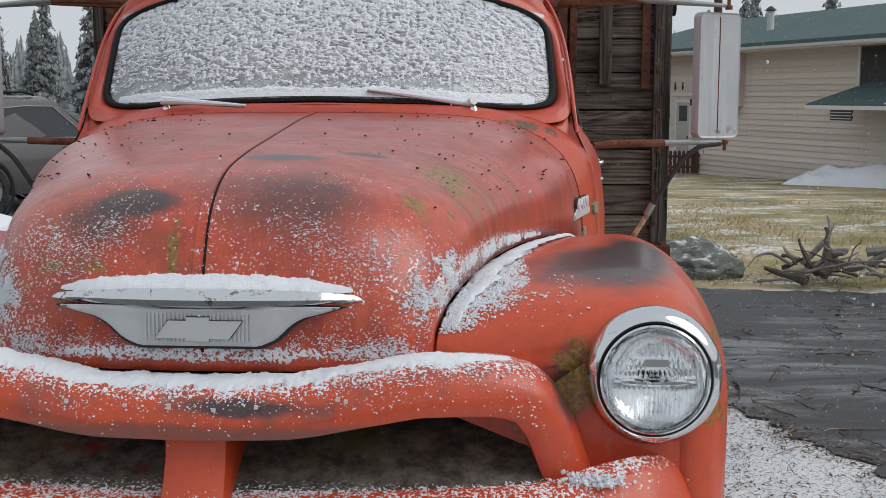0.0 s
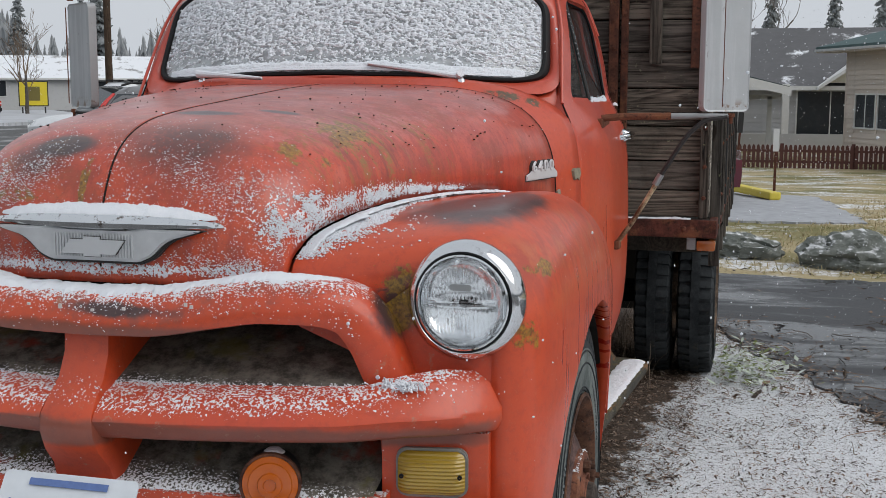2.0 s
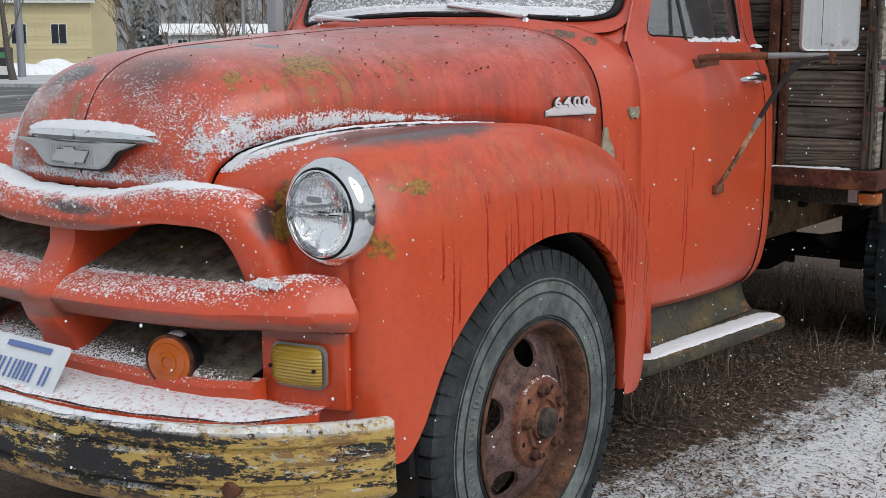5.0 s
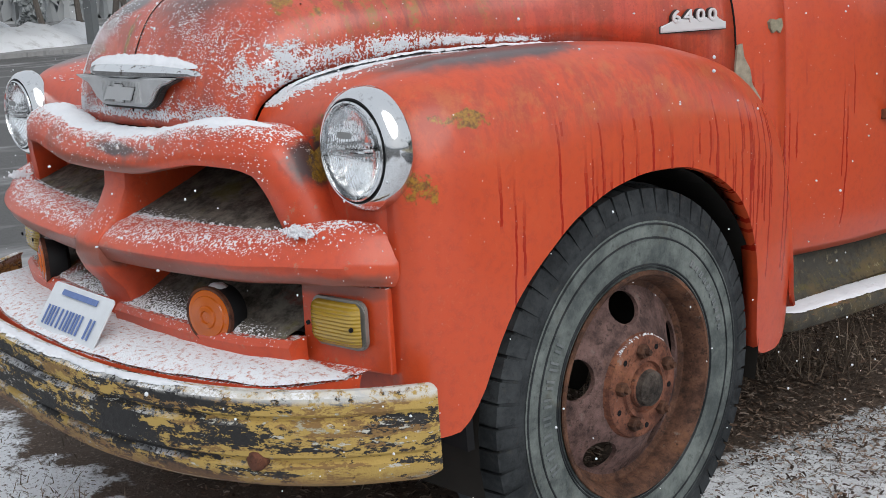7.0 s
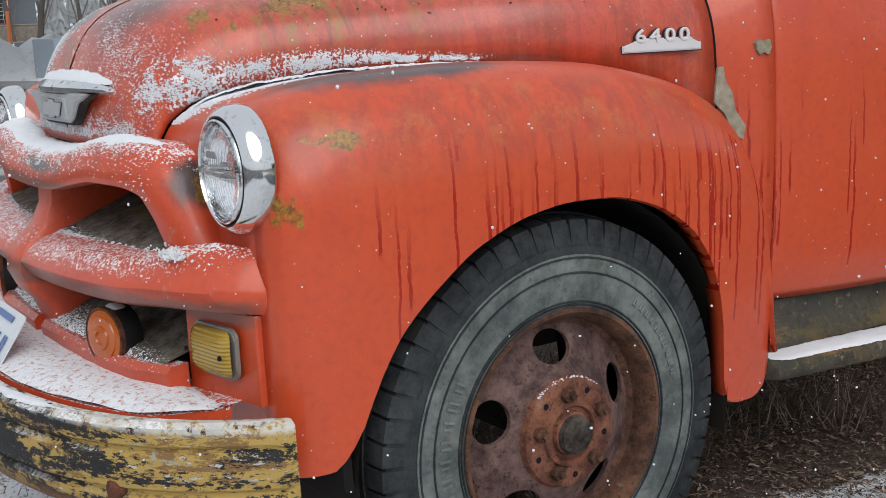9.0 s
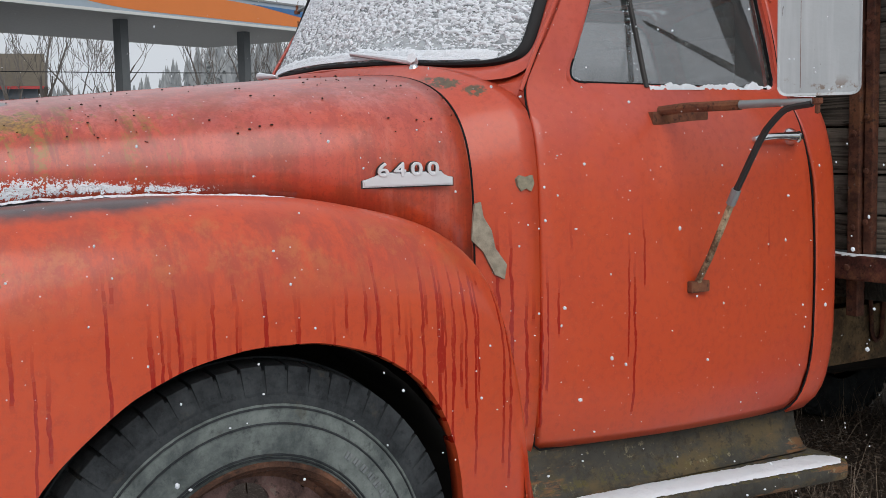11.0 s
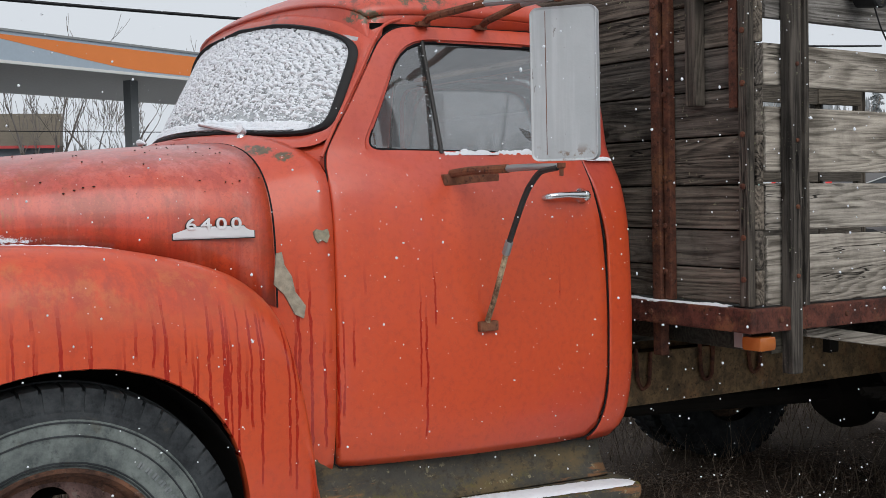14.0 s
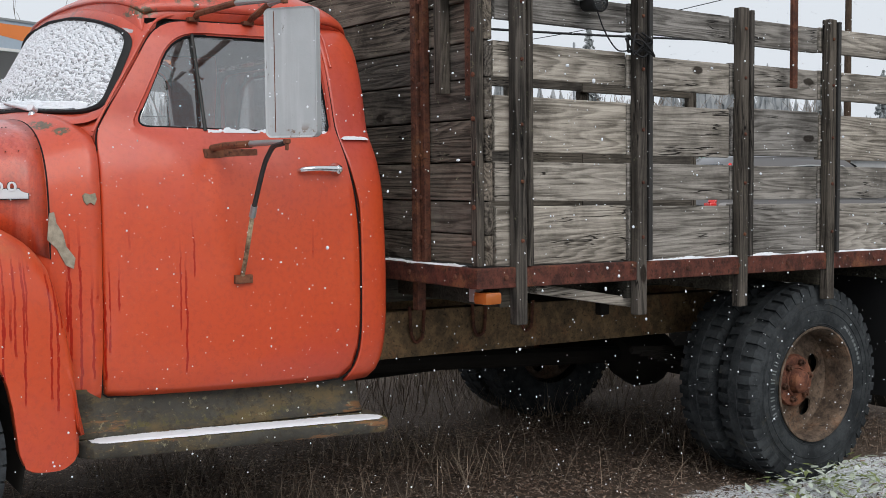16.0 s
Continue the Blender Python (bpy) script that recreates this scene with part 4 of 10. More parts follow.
def smooth_outline(corners, radius, steps=6):
    """Rounds the corners of a polygon of (a, b) pairs."""
    out = []
    n = len(corners)
    for k in range(n):
        p, a, b = Vector(corners[k]), Vector(corners[k - 1]), Vector(corners[(k + 1) % n])
        r = radius[k] if isinstance(radius, (list, tuple)) else radius
        d0, d1 = (a - p), (b - p)
        p0, p1 = p + d0.normalized() * min(r, d0.length * 0.48), p + d1.normalized() * min(r, d1.length * 0.48)
        for j in range(steps + 1):
            t = j / steps
            out.append(p0 * (1 - t) ** 2 + p * 2 * t * (1 - t) + p1 * t**2)
    return out


WINDOW = [(1.672, 1.468), (1.835, 1.795), (2.385, 1.795), (2.412, 1.45)]
WINDOW_R = [0.05, 0.11, 0.09, 0.05]
DOOR = [(1.522, 0.565), (1.532, 1.44), (1.785, 1.842), (2.405, 1.850), (2.425, 1.43), (2.482, 1.15), (2.482, 0.66), (2.44, 0.535)]
DOOR_R = [0.02, 0.05, 0.10, 0.07, 0.3, 0.3, 0.12, 0.05]


def star_resample(pts, n, centre):
    """Points where rays at even angles from a centre cross the outline."""
    out = []
    m = len(pts)
    for k in range(n):
        a = 2 * math.pi * k / n
        d = Vector((math.cos(a), math.sin(a)))
        best = None
        for i in range(m):
            p, q = Vector(pts[i]) - centre, Vector(pts[(i + 1) % m]) - centre
            e = q - p
            den = d.x * e.y - d.y * e.x
            if abs(den) < 1e-9:
                continue
            t = (p.x * e.y - p.y * e.x) / den
            u = (p.x * d.y - p.y * d.x) / den
            if t > 0 and -1e-6 <= u <= 1 + 1e-6 and (best is None or t > best):
                best = t
        out.append(centre + d * (best or 0))
    return out


def door_panel(sign=1):
    n, c = 144, Vector((2.02, 1.62))
    outer = star_resample([tuple(v) for v in smooth_outline(DOOR, DOOR_R)], n, c)
    inner = star_resample([tuple(v) for v in smooth_outline(WINDOW, WINDOW_R)], n, c)
    rows = []
    for t, push in ((0, -0.022), (0.0, -0.012), (0.10, -0.010), (0.16, 0.0), (0.3, 0), (0.45, 0), (0.6, 0), (0.75, 0), (0.88, 0), (0.97, 0), (1.0, -0.006)):
        row = []
        for p, q in zip(inner, outer):
            r = p.lerp(q, t)
            v = side_point(r.x, r.y, push)
            row.append(Vector((sign * v.x, v.y, v.z)))
        rows.append(row)
    bm = grid(rows, closed=True, flip=sign > 0)
    return bm


def panel(y0, y1, z0, z1, ny, nz, sign=1):
    rows = []
    for k in range(nz + 1):
        z = lerp(z0, z1, k / nz)
        row = []
        for j in range(ny + 1):
            a = y0(z) if callable(y0) else y0
            b = y1(z) if callable(y1) else y1
            v = side_point(lerp(a, b, j / ny), z)
            row.append(Vector((sign * v.x, v.y, v.z)))
        rows.append(row)
    return grid(rows, flip=sign < 0)


# windscreen: u across (-1 to 1), v up (0 to 1)
def screen_point(u, v, out=0.0):
    au = abs(u)
    x = u * (0.700 - 0.028 * v)
    y = 1.405 + 0.180 * au**2.6 + v * (0.225 - 0.085 * au**2) - out
    z = 1.535 - 0.042 * au**2 + v * (0.365 - 0.050 * au**2) + out * 0.5
    return Vector((x, y, z))


def screen_ring(scale_u, scale_v, n=144, power=7.0, out=0.0):
    pts = []
    for k in range(n):
        a = 2 * math.pi * k / n
        c, s = math.cos(a), math.sin(a)
        u = math.copysign(abs(c) ** (2 / power), c) * scale_u
        v = math.copysign(abs(s) ** (2 / power), s) * 0.5 * scale_v + 0.5
        pts.append(screen_point(u, v, out))
    return pts


ROOF_C = [(0, (1.655, 1.945)), (1, (1.72, 1.985)), (2, (1.85, 2.025)), (3, (2.05, 2.05)), (4, (2.30, 2.045)), (5, (2.49, 2.0)), (6, (2.585, 1.925)), (7, (2.615, 1.82))]
ROOF_E = [(0, (0.640, 1.752, 1.862)), (1, (0.655, 1.79, 1.874)), (2, (0.668, 1.88, 1.880)), (3, (0.690, 2.05, 1.882)), (4, (0.694, 2.27, 1.880)), (5, (0.688, 2.42, 1.872)), (6, (0.660, 2.525, 1.858)), (7, (0.600, 2.595, 1.81))]


def roof_panel():
    rows = []
    for k in range(29):
        s = 7 * k / 28
        cy, cz = curve_at(ROOF_C, s)
        ex, ey, ez = curve_at(ROOF_E, s)
        half = []
        for j in range(15):
            a = j / 14 * math.pi / 2
            c = max(math.cos(a), 0) ** (2 / 2.3)
            half.append(Vector((ex * math.sin(a) ** (2 / 2.3), ey + (cy - ey) * c, ez + (cz - ez) * c)))
        rows.append([Vector((-p.x, p.y, p.z)) for p in half[:0:-1]] + half)
    return grid(rows)


# front fender: half sections along y
FENDER = [  # y: (seam x, seam z, crest x, crest z, outer x, outer z)
    (0.060, (0.560, 1.030, 0.715, 1.105, 0.850, 0.98)),
    (0.068, (0.460, 1.060, 0.728, 1.142, 0.885, 0.98)),
    (0.085, (0.425, 1.105, 0.742, 1.170, 0.912, 0.98)),
    (0.12, (0.428, 1.150, 0.755, 1.193, 0.935, 0.98)),
    (0.18, (0.446, 1.178, 0.770, 1.213, 0.952, 0.99)),
    (0.30, (0.480, 1.204, 0.785, 1.232, 0.966, 1.00)),
    (0.55, (0.555, 1.218, 0.800, 1.241, 0.976, 1.00)),
    (0.85, (0.658, 1.208, 0.805, 1.226, 0.974, 0.99)),
    (1.05, (0.715, 1.182, 0.805, 1.190, 0.968, 0.96)),
    (1.18, (0.745, 1.140, 0.810, 1.150, 0.960, 0.92)),
    (1.27, (0.762, 1.085, 0.815, 1.095, 0.952, 0.86)),
    (1.33, (0.772, 1.010, 0.820, 1.020, 0.944, 0.80)),
    (1.365, (0.775, 0.890, 0.825, 0.900, 0.938, 0.72)),
    (1.39, (0.775, 0.730, 0.830, 0.740, 0.932, 0.60)),
    (1.405, (0.775, 0.560, 0.835, 0.570, 0.926, 0.48)),
]
ARCH = [(0.05, 0.50), (0.10, 0.492), (0.15, 0.495), (0.20, 0.55), (0.25, 0.665), (0.30, 0.748), (0.39, 0.832), (0.48, 0.893), (0.61, 0.938), (0.72, 0.951), (0.82, 0.947), (0.94, 0.918), (1.06, 0.852), (1.13, 0.775), (1.18, 0.66), (1.203, 0.54), (1.215, 0.44), (1.235, 0.395), (1.28, 0.378), (1.34, 0.374), (1.38, 0.388), (1.405, 0.42)]


EDGE_BY_Y = [(e[1], (e[0], e[2])) for _, e in HOOD_E]


def fender_panel(sign=1):
    ys = sorted({f[0] for f in FENDER} | {round(0.06 + 1.345 * k / 70, 4) for k in range(71)})
    ys = [yy for yy in ys if yy <= 1.405]
    rows = []
    for yy in ys:
        sx, sz, cx, cz, ox, oz = curve_at(FENDER, yy)
        if yy > 0.066:
            hx, hz = curve_at(EDGE_BY_Y, yy)
            k = max(0.0, min(1.0, (1.26 - yy) / 0.12))
            sx, sz = lerp(sx, hx + 0.004, k), lerp(sz, hz - 0.006, k)
            cz = max(cz, sz + 0.004) if yy < 0.9 else cz
        zb = curve_at(ARCH, yy)
        row = [(sx - 0.05, yy + 0.01, sz - 0.05), (sx - 0.004, yy, sz - 0.008)]
        for k in range(8):
            t = k / 8
            e = t * t * (3 - 2 * t)
            row.append((lerp(sx, cx, t), yy, lerp(sz, cz, e)))
        for k in range(13):
            a = k / 12 * math.pi / 2
            row.append((cx + (ox - cx) * math.sin(a) ** 0.92, yy, oz + (cz - oz) * max(0, math.cos(a)) ** 0.92))
        low = min(oz - 0.01, zb)
        for k in range(1, 13):
            t = k / 12
            zz = lerp(oz, zb if zb < oz else oz - 0.01, t)
            row.append((ox - 0.03 * max(0, (0.9 - zz) / 0.5) ** 2, yy, zz))
        x, _, zz = row[-1]
        row.append((x - 0.012, yy, zz - 0.004))
        row.append((x - 0.045, yy, zz + 0.004))
        rows.append([Vector((sign * a, b, c)) for a, b, c in row])
    return grid(rows, flip=sign > 0)


# ---------------------------------------------------------------- the truck: assembly
truck = thing("truck", "old orange-red stake truck, weathered and dusted with snow", "truck")

hood = thick(part("hood", hood_panel(), HOOD_RED, truck, "faded red hood with worn dark patches and moss", True), 0.012)
SEAM = [11 * k / 60 for k in range(3, 61)]
strip = []
for s in SEAM:
    a, b, c = hood_point(max(s - 0.1, 0), 0), hood_point(s, 0), hood_point(min(s + 0.1, 11), 0)
    nn = Vector((0, -(c.z - a.z), c.y - a.y)).normalized()
    strip.append([Vector((x, b.y, b.z)) + nn * h for x, h in ((-0.0240, -0.0020), (-0.0215, 0.0016), (-0.0060, 0.0018), (-0.0035, -0.0020))])
part("hood_centre_strip", grid(strip), HOOD_RED, truck, smooth=True)
part("hood_seam", tube([hood_point(s, 0) + Vector((-0.001, 0, -0.0012)) for s in SEAM], 0.0026, 6), UNDER, truck, smooth=True)

for sign in (1, -1):
    f = thick(part("front_fender", fender_panel(sign), RED, truck, "orange-red front fender with dark rain streaks", True), 0.012, 1 if sign > 0 else 1)

# closing panel behind grille and headlamps; its flat black stands for the recess's darkness
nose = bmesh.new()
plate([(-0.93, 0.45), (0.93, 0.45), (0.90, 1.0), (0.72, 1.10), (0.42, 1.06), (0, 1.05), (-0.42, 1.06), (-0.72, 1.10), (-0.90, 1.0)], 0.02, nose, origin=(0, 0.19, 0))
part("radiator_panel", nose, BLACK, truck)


def cheek(sign):
    """The fender's forward face beside the grille, open behind the headlamp."""
    out = [(0.42, 1.090), (0.50, 1.085), (0.62, 1.085), (0.715, 1.110), (0.76, 1.103), (0.80, 1.083), (0.83, 1.040), (0.852, 0.98), (0.852, 0.50), (0.625, 0.50), (0.60, 0.93), (0.42, 1.0)]
    c = Vector((0.780, 1.060))
    n = 72
    far = star_resample(out + out[:0], n, c)
    rows = []
    for t, yy in ((0.0, 0.11), (0.0, 0.062), (0.5, 0.062), (1.0, 0.062), (1.0, 0.10)):
        row = []
        for k in range(n):
            q = 2 * math.pi * k / n
            near = c + Vector((math.cos(q), math.sin(q))) * 0.035
            p = near.lerp(far[k], t)
            row.append((sign * p.x, yy, p.y))
        rows.append(row)
    bm = grid(rows, closed=True)
    bmesh.ops.recalc_face_normals(bm, faces=bm.faces[:])
    return bm


for sign in (1, -1):
    part("fender_nose", cheek(sign), GRILLE_RED, truck)


def bar_along(path, section, closed_section=True):
    """Sweeps a (forward, up) section along a path of (x, y, z), kept upright."""
    rows = []
    n = len(path)
    for k in range(n):
        a, b = Vector(path[max(k - 1, 0)]), Vector(path[min(k + 1, n - 1)])
        d = (b - a).normalized()
        out = Vector((d.z * 0, -1, 0))
        side = d.cross(Vector((0, -1, 0))).normalized()
        if side.z < 0:
            side = -side
        rows.append([Vector(path[k]) + out * u + side * v for u, v in section])
    bm = grid(rows, closed=closed_section)
    for r in (0, n - 1):
        bm.verts.ensure_lookup_table()
        m = len(section)
        try:
            bm.faces.new([bm.verts[r * m + j] for j in range(m)])
        except ValueError:
            pass
    bmesh.ops.recalc_face_normals(bm, faces=bm.faces[:])
    return bm


def fine(path, n):
    pairs = [(k, p) for k, p in enumerate(path)]
    return [curve_at(pairs, (len(path) - 1) * k / (n - 1)) for k in range(n)]


upper = fine([(0, -0.070, 1.035), (0.15, -0.068, 1.038), (0.30, -0.058, 1.060), (0.40, -0.045, 1.073), (0.50, -0.022, 1.070), (0.565, 0.000, 1.052), (0.606, 0.015, 1.003), (0.630, 0.030, 0.943), (0.654, 0.045, 0.876)], 60)
upper = [(-x, y, z) for x, y, z in upper[:0:-1]] + upper
sect = [(-0.10, 0.035), (-0.03, 0.045), (0.008, 0.042), (0.032, 0.031), (0.046, 0.014), (0.053, -0.006), (0.057, -0.026), (0.052, -0.040), (0.034, -0.044), (-0.10, -0.036)]
grille_top = part("grille_upper_bar", bar_along(upper, sect), GRILLE_RED, truck, "orange-red upper grille bar with worn stencilled letters", True)
middle = fine([(0.062, -0.172, 0.837), (0.2, -0.170, 0.842), (0.4, -0.155, 0.848), (0.58, -0.125, 0.853), (0.70, -0.085, 0.860), (0.78, -0.045, 0.860), (0.84, 0.010, 0.856), (0.872, 0.060, 0.850)], 44)
for sign in (1, -1):
    rows = []
    for k, (x, y, z) in enumerate(middle):
        t = k / (len(middle) - 1)
        hump = 0.024 * max(0.0, 1 - abs(x - 0.76) / 0.14) ** 0.7
        back = lerp(0.10, 0.075, t)
        rows.append([(sign * x, y + back + 0.05, z + 0.02 + hump), (sign * x, y + back, z + 0.052 + hump), (sign * x, y + back * 0.5, z + 0.040 + hump * 0.8), (sign * x, y + 0.015, z + 0.016), (sign * x, y + 0.003, z + 0.004), (sign * x, y - 0.001, z - 0.006), (sign * x, y + 0.016, z - 0.038), (sign * x, y + 0.026, z - 0.046), (sign * x, y + 0.10, z - 0.050)])
    mb = grid(rows, flip=sign < 0)
    mb.verts.ensure_lookup_table()
    mb.faces.new([mb.verts[j] for j in range(9)])
    mb.faces.new([mb.verts[len(mb.verts) - 9 + j] for j in range(9)])
    bmesh.ops.recalc_face_normals(mb, faces=mb.faces[:])
    part("grille_middle_bar", mb, GRILLE_RED, truck, "orange-red grille bar with a grimy lower lip", True)
    rows = [[(sign * lerp(0.05, 0.64, t), y0 + 0.035 * t * t, z0 + 0.006 * t) for t in [k / 12 for k in range(13)]] for y0, z0 in ((-0.11, 0.870), (-0.075, 0.889), (-0.03, 0.905), (0.02, 0.925), (0.08, 0.948), (0.13, 0.970), (0.17, 0.985))]
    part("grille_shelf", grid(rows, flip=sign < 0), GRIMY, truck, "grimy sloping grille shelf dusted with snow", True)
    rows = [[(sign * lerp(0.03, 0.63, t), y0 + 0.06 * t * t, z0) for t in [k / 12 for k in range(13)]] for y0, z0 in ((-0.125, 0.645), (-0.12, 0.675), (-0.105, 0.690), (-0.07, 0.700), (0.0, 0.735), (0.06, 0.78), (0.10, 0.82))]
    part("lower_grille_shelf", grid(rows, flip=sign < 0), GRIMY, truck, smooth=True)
    lowbar = [(sign * x, y, z) for x, y, z in fine([(0.03, -0.120, 0.662), (0.3, -0.112, 0.662), (0.50, -0.09, 0.662), (0.655, -0.045, 0.668)], 18)]
    part("grille_lower_bar", bar_along(lowbar, [(-0.03, 0.020), (0.004, 0.018), (0.016, 0.004), (0.010, -0.03), (-0.03, -0.036)]), GRILLE_RED, truck, smooth=True)
    pk = box(0.632, 0.850, 0.0, 0.05, 0.627, 0.804, 0.004)
    for v in pk.verts:
        v.co.y += 0.052 * (v.co.x - 0.632) / 0.218 - 0.004
    if sign < 0:
        flipx(pk)
    part("parking_light_panel", pk, GRILLE_RED, truck)
    lm = Matrix.Translation((sign * 0.736, 0.018, 0.725)) @ Matrix.Rotation(sign * radians(9), 4, "Z")
    housing = plate(rounded(0.150, 0.102, 0.022), 0.010, bevel=0.003)
    bmesh.ops.transform(housing, matrix=lm, verts=housing.verts[:])
    hs = part("parking_light_bezel", housing, plain("dull_bezel_%d" % (sign + 1), (0.26, 0.25, 0.23), 0.5, 0.4, vary=0.3, scale=40), truck)
    rows = []
    for k in range(73):
        zz = lerp(-0.046, 0.046, k / 72)
        bulge = 0.024 * (1 - (abs(zz) / 0.050) ** 4)
        rib = 0.0013 * (1 + math.cos(zz * 2 * math.pi / 0.0077))
        round_off = 1 - 0.22 * (abs(zz) / 0.045) ** 8
        rows.append([lm @ Vector((a * round_off, -0.009 - (bulge - rib) * (1 - (abs(a) / 0.076) ** 6), zz)) for a in [lerp(-0.070, 0.070, j / 14) for j in range(15)]])
    lens = part("parking_light_lens", grid(rows, flip=False), YELLOWED, hs, "yellowed ribbed plastic lens", True)
    for a in (-0.060, 0.060):
        dot = lathe([(0, 0.005), (-0.004, 0.005), (-0.005, 0.0005)], 8, "y", (a, -0.034, 0))
        bmesh.ops.transform(dot, matrix=lm, verts=dot.verts[:])
        part("lens_screw", dot, BLACK, lens)

# the upright in the middle of the grille, bulging at the bars and leaning back at its foot
rows = []
for zz, w, fwd in ((1.01, 0.058, 0.085), (0.95, 0.058, 0.09), (0.90, 0.059, 0.115), (0.87, 0.062, 0.15), (0.84, 0.066, 0.176), (0.80, 0.068, 0.178), (0.76, 0.070, 0.160), (0.72, 0.074, 0.125), (0.68, 0.078, 0.11), (0.62, 0.080, 0.11)):
    rows.append([(-w, 0.15, zz), (-w, -fwd + 0.025, zz), (-w * 0.9, -fwd + 0.004, zz), (-w * 0.5, -fwd - 0.004, zz), (w * 0.5, -fwd - 0.004, zz), (w * 0.9, -fwd + 0.004, zz), (w, -fwd + 0.025, zz), (w, 0.15, zz)])
part("grille_upright", grid(rows, flip=True), GRILLE_RED, truck, smooth=True)

# headlamps
def lamp_mirror():
    p = Paint("silvered_lamp_reflector", 0.10, 1.0)
    p.colour(p.mix(p.noise(18, 4), (0.76, 0.78, 0.80), (0.92, 0.93, 0.94)))
    p.bump(p.noise(9, 2), 0.25, 0.012)
    return p.m


def lens_glass():
    """Solid pressed glass that bends what lies behind it."""
    m = bpy.data.materials.new("pressed_lens_glass")
    m.use_nodes = True
    b = m.node_tree.nodes["Principled BSDF"]
    b.inputs["Base Color"].default_value = (0.97, 0.98, 0.98, 1)
    b.inputs["Roughness"].default_value = 0.02
    b.inputs["IOR"].default_value = 1.30
    b.inputs["Transmission Weight"].default_value = 1.0
    return m


REFLECTOR, PRESSED = lamp_mirror(), lens_glass()
for sign in (1, -1):
    c = (sign * 0.796, 0.055, 1.072)
    ring = part("headlight_ring", lathe([(0.026, 0.119), (0.020, 0.1225), (0.004, 0.1225), (-0.014, 0.1185), (-0.026, 0.109), (-0.029, 0.103), (-0.026, 0.099), (-0.014, 0.097), (0.0, 0.096)], 64, "y", c), CHROME, truck, "chrome headlight ring", True)
    part("ring_gasket", lathe([(-0.0275, 0.1015), (-0.0285, 0.1005), (-0.0285, 0.0988), (-0.0250, 0.0975)], 64, "y", c), GASKET, ring, smooth=True)
    c = (c[0], c[1] - 0.013, c[2])
    part("retaining_ring", lathe([(-0.008, 0.0985), (-0.019, 0.0965), (-0.021, 0.093), (-0.014, 0.090), (0.0, 0.088)], 64, "y", c), PITTED, ring, smooth=True)
    part("reflector", lathe([(-0.010, 0.0905), (-0.003, 0.083), (0.005, 0.070), (0.011, 0.053), (0.015, 0.034), (0.0172, 0.016), (0.0178, 0.0005)], 48, "y", c), REFLECTOR, ring, smooth=True)
    part("lamp_filament_shield", box(c[0] - 0.009, c[0] + 0.009, c[1] - 0.004, c[1] + 0.004, c[2] - 0.002, c[2] + 0.004, 0.002), GASKET, ring)
    for dx in (-0.020, 0.020):
        part("filament_post", tube([(c[0] + dx, c[1] + 0.016, c[2]), (c[0] + dx, c[1] - 0.004, c[2])], 0.002, 6), DARK_IRON, ring)
    part("moulded_badge", plate(rounded(0.046, 0.013, 0.006), 0.0012, origin=(c[0], c[1] - 0.0310, c[2] + 0.033)), ARM_GREY, ring)
    rows = []
    for k in range(41):
        zz = lerp(-0.089, 0.089, k / 40)
        row = []
        for j in range(121):
            t = lerp(-1, 1, j / 120)
            half = math.sqrt(max(0.089**2 - zz**2, 1e-8))
            xx = t * half
            r2 = (xx * xx + zz * zz) / 0.089**2
            inside = abs(xx) < 0.072
            if abs(zz) < 0.012 and inside:
                flute = 0.0012 * math.cos(zz * 2 * math.pi / 0.008)
            elif zz < 0.034 and inside:
                flute = 0.0022 * math.cos(xx * 2 * math.pi / 0.0082)
            else:
                flute = 0.0012 * math.cos(xx * 2 * math.pi / 0.011 + zz * 40)
            row.append((c[0] + xx, c[1] - 0.010 - 0.022 * (1 - r2) + flute, c[2] + zz))
        rows.append(row)
    lg = part("headlight_glass", grid(rows, flip=False), PRESSED, ring, smooth=True)
    lg.visible_shadow = False

# the hood emblem: winged bar over a ribbed shield with a plain cross-bar mark
wing = []
for k in range(41):
    x = lerp(-0.304, 0.304, k / 40)
    q = abs(x) / 0.304
    yb = -0.010 + 0.042 * q**2.2
    h = 0.024 * (1 - q**3) + 0.004
    d = 0.036 * (1 - q**2.5) + 0.004
    z0 = 1.205
    wing.append([(x, yb + 0.03, z0 + h), (x, yb - d * 0.6, z0 + h * 0.9), (x, yb - d, z0 + h * 0.35), (x, yb - d, z0), (x, yb - d * 0.6, z0 - h * 0.35), (x, yb + 0.03, z0 - h * 0.4)])
bmw = grid(wing)
BADGE_METAL = plain("pale_mark_metal", (0.60, 0.61, 0.62), 0.35, 0.4, vary=0.12)
DULL = plain("dull_emblem_metal", (0.60, 0.61, 0.62), 0.34, 0.5, vary=0.25, scale=22)
emblem = part("hood_emblem", bmw, PITTED, truck, "pitted chrome winged hood emblem", True)
shield = [(-0.25, 1.203), (0.25, 1.203), (0.215, 1.193), (0.180, 1.184), (0.160, 1.172), (0.135, 1.148), (0.105, 1.135), (-0.105, 1.135), (-0.135, 1.148), (-0.160, 1.172), (-0.180, 1.184), (-0.215, 1.193)]
rim_ = plate([(a * 1.04, 1.203 + (b - 1.203) * 1.09) for a, b in shield[::-1]], 0.022, origin=(0, -0.012, 0))
bmesh.ops.recalc_face_normals(rim_, faces=rim_.faces[:])
bmesh.ops.bevel(rim_, geom=rim_.edges[:], offset=0.004, segments=2, affect="EDGES")
part("shield_rim", rim_, DARK_IRON, emblem)
sh = plate([(a, b) for a, b in shield[::-1]], 0.03, origin=(0, -0.012, 0))
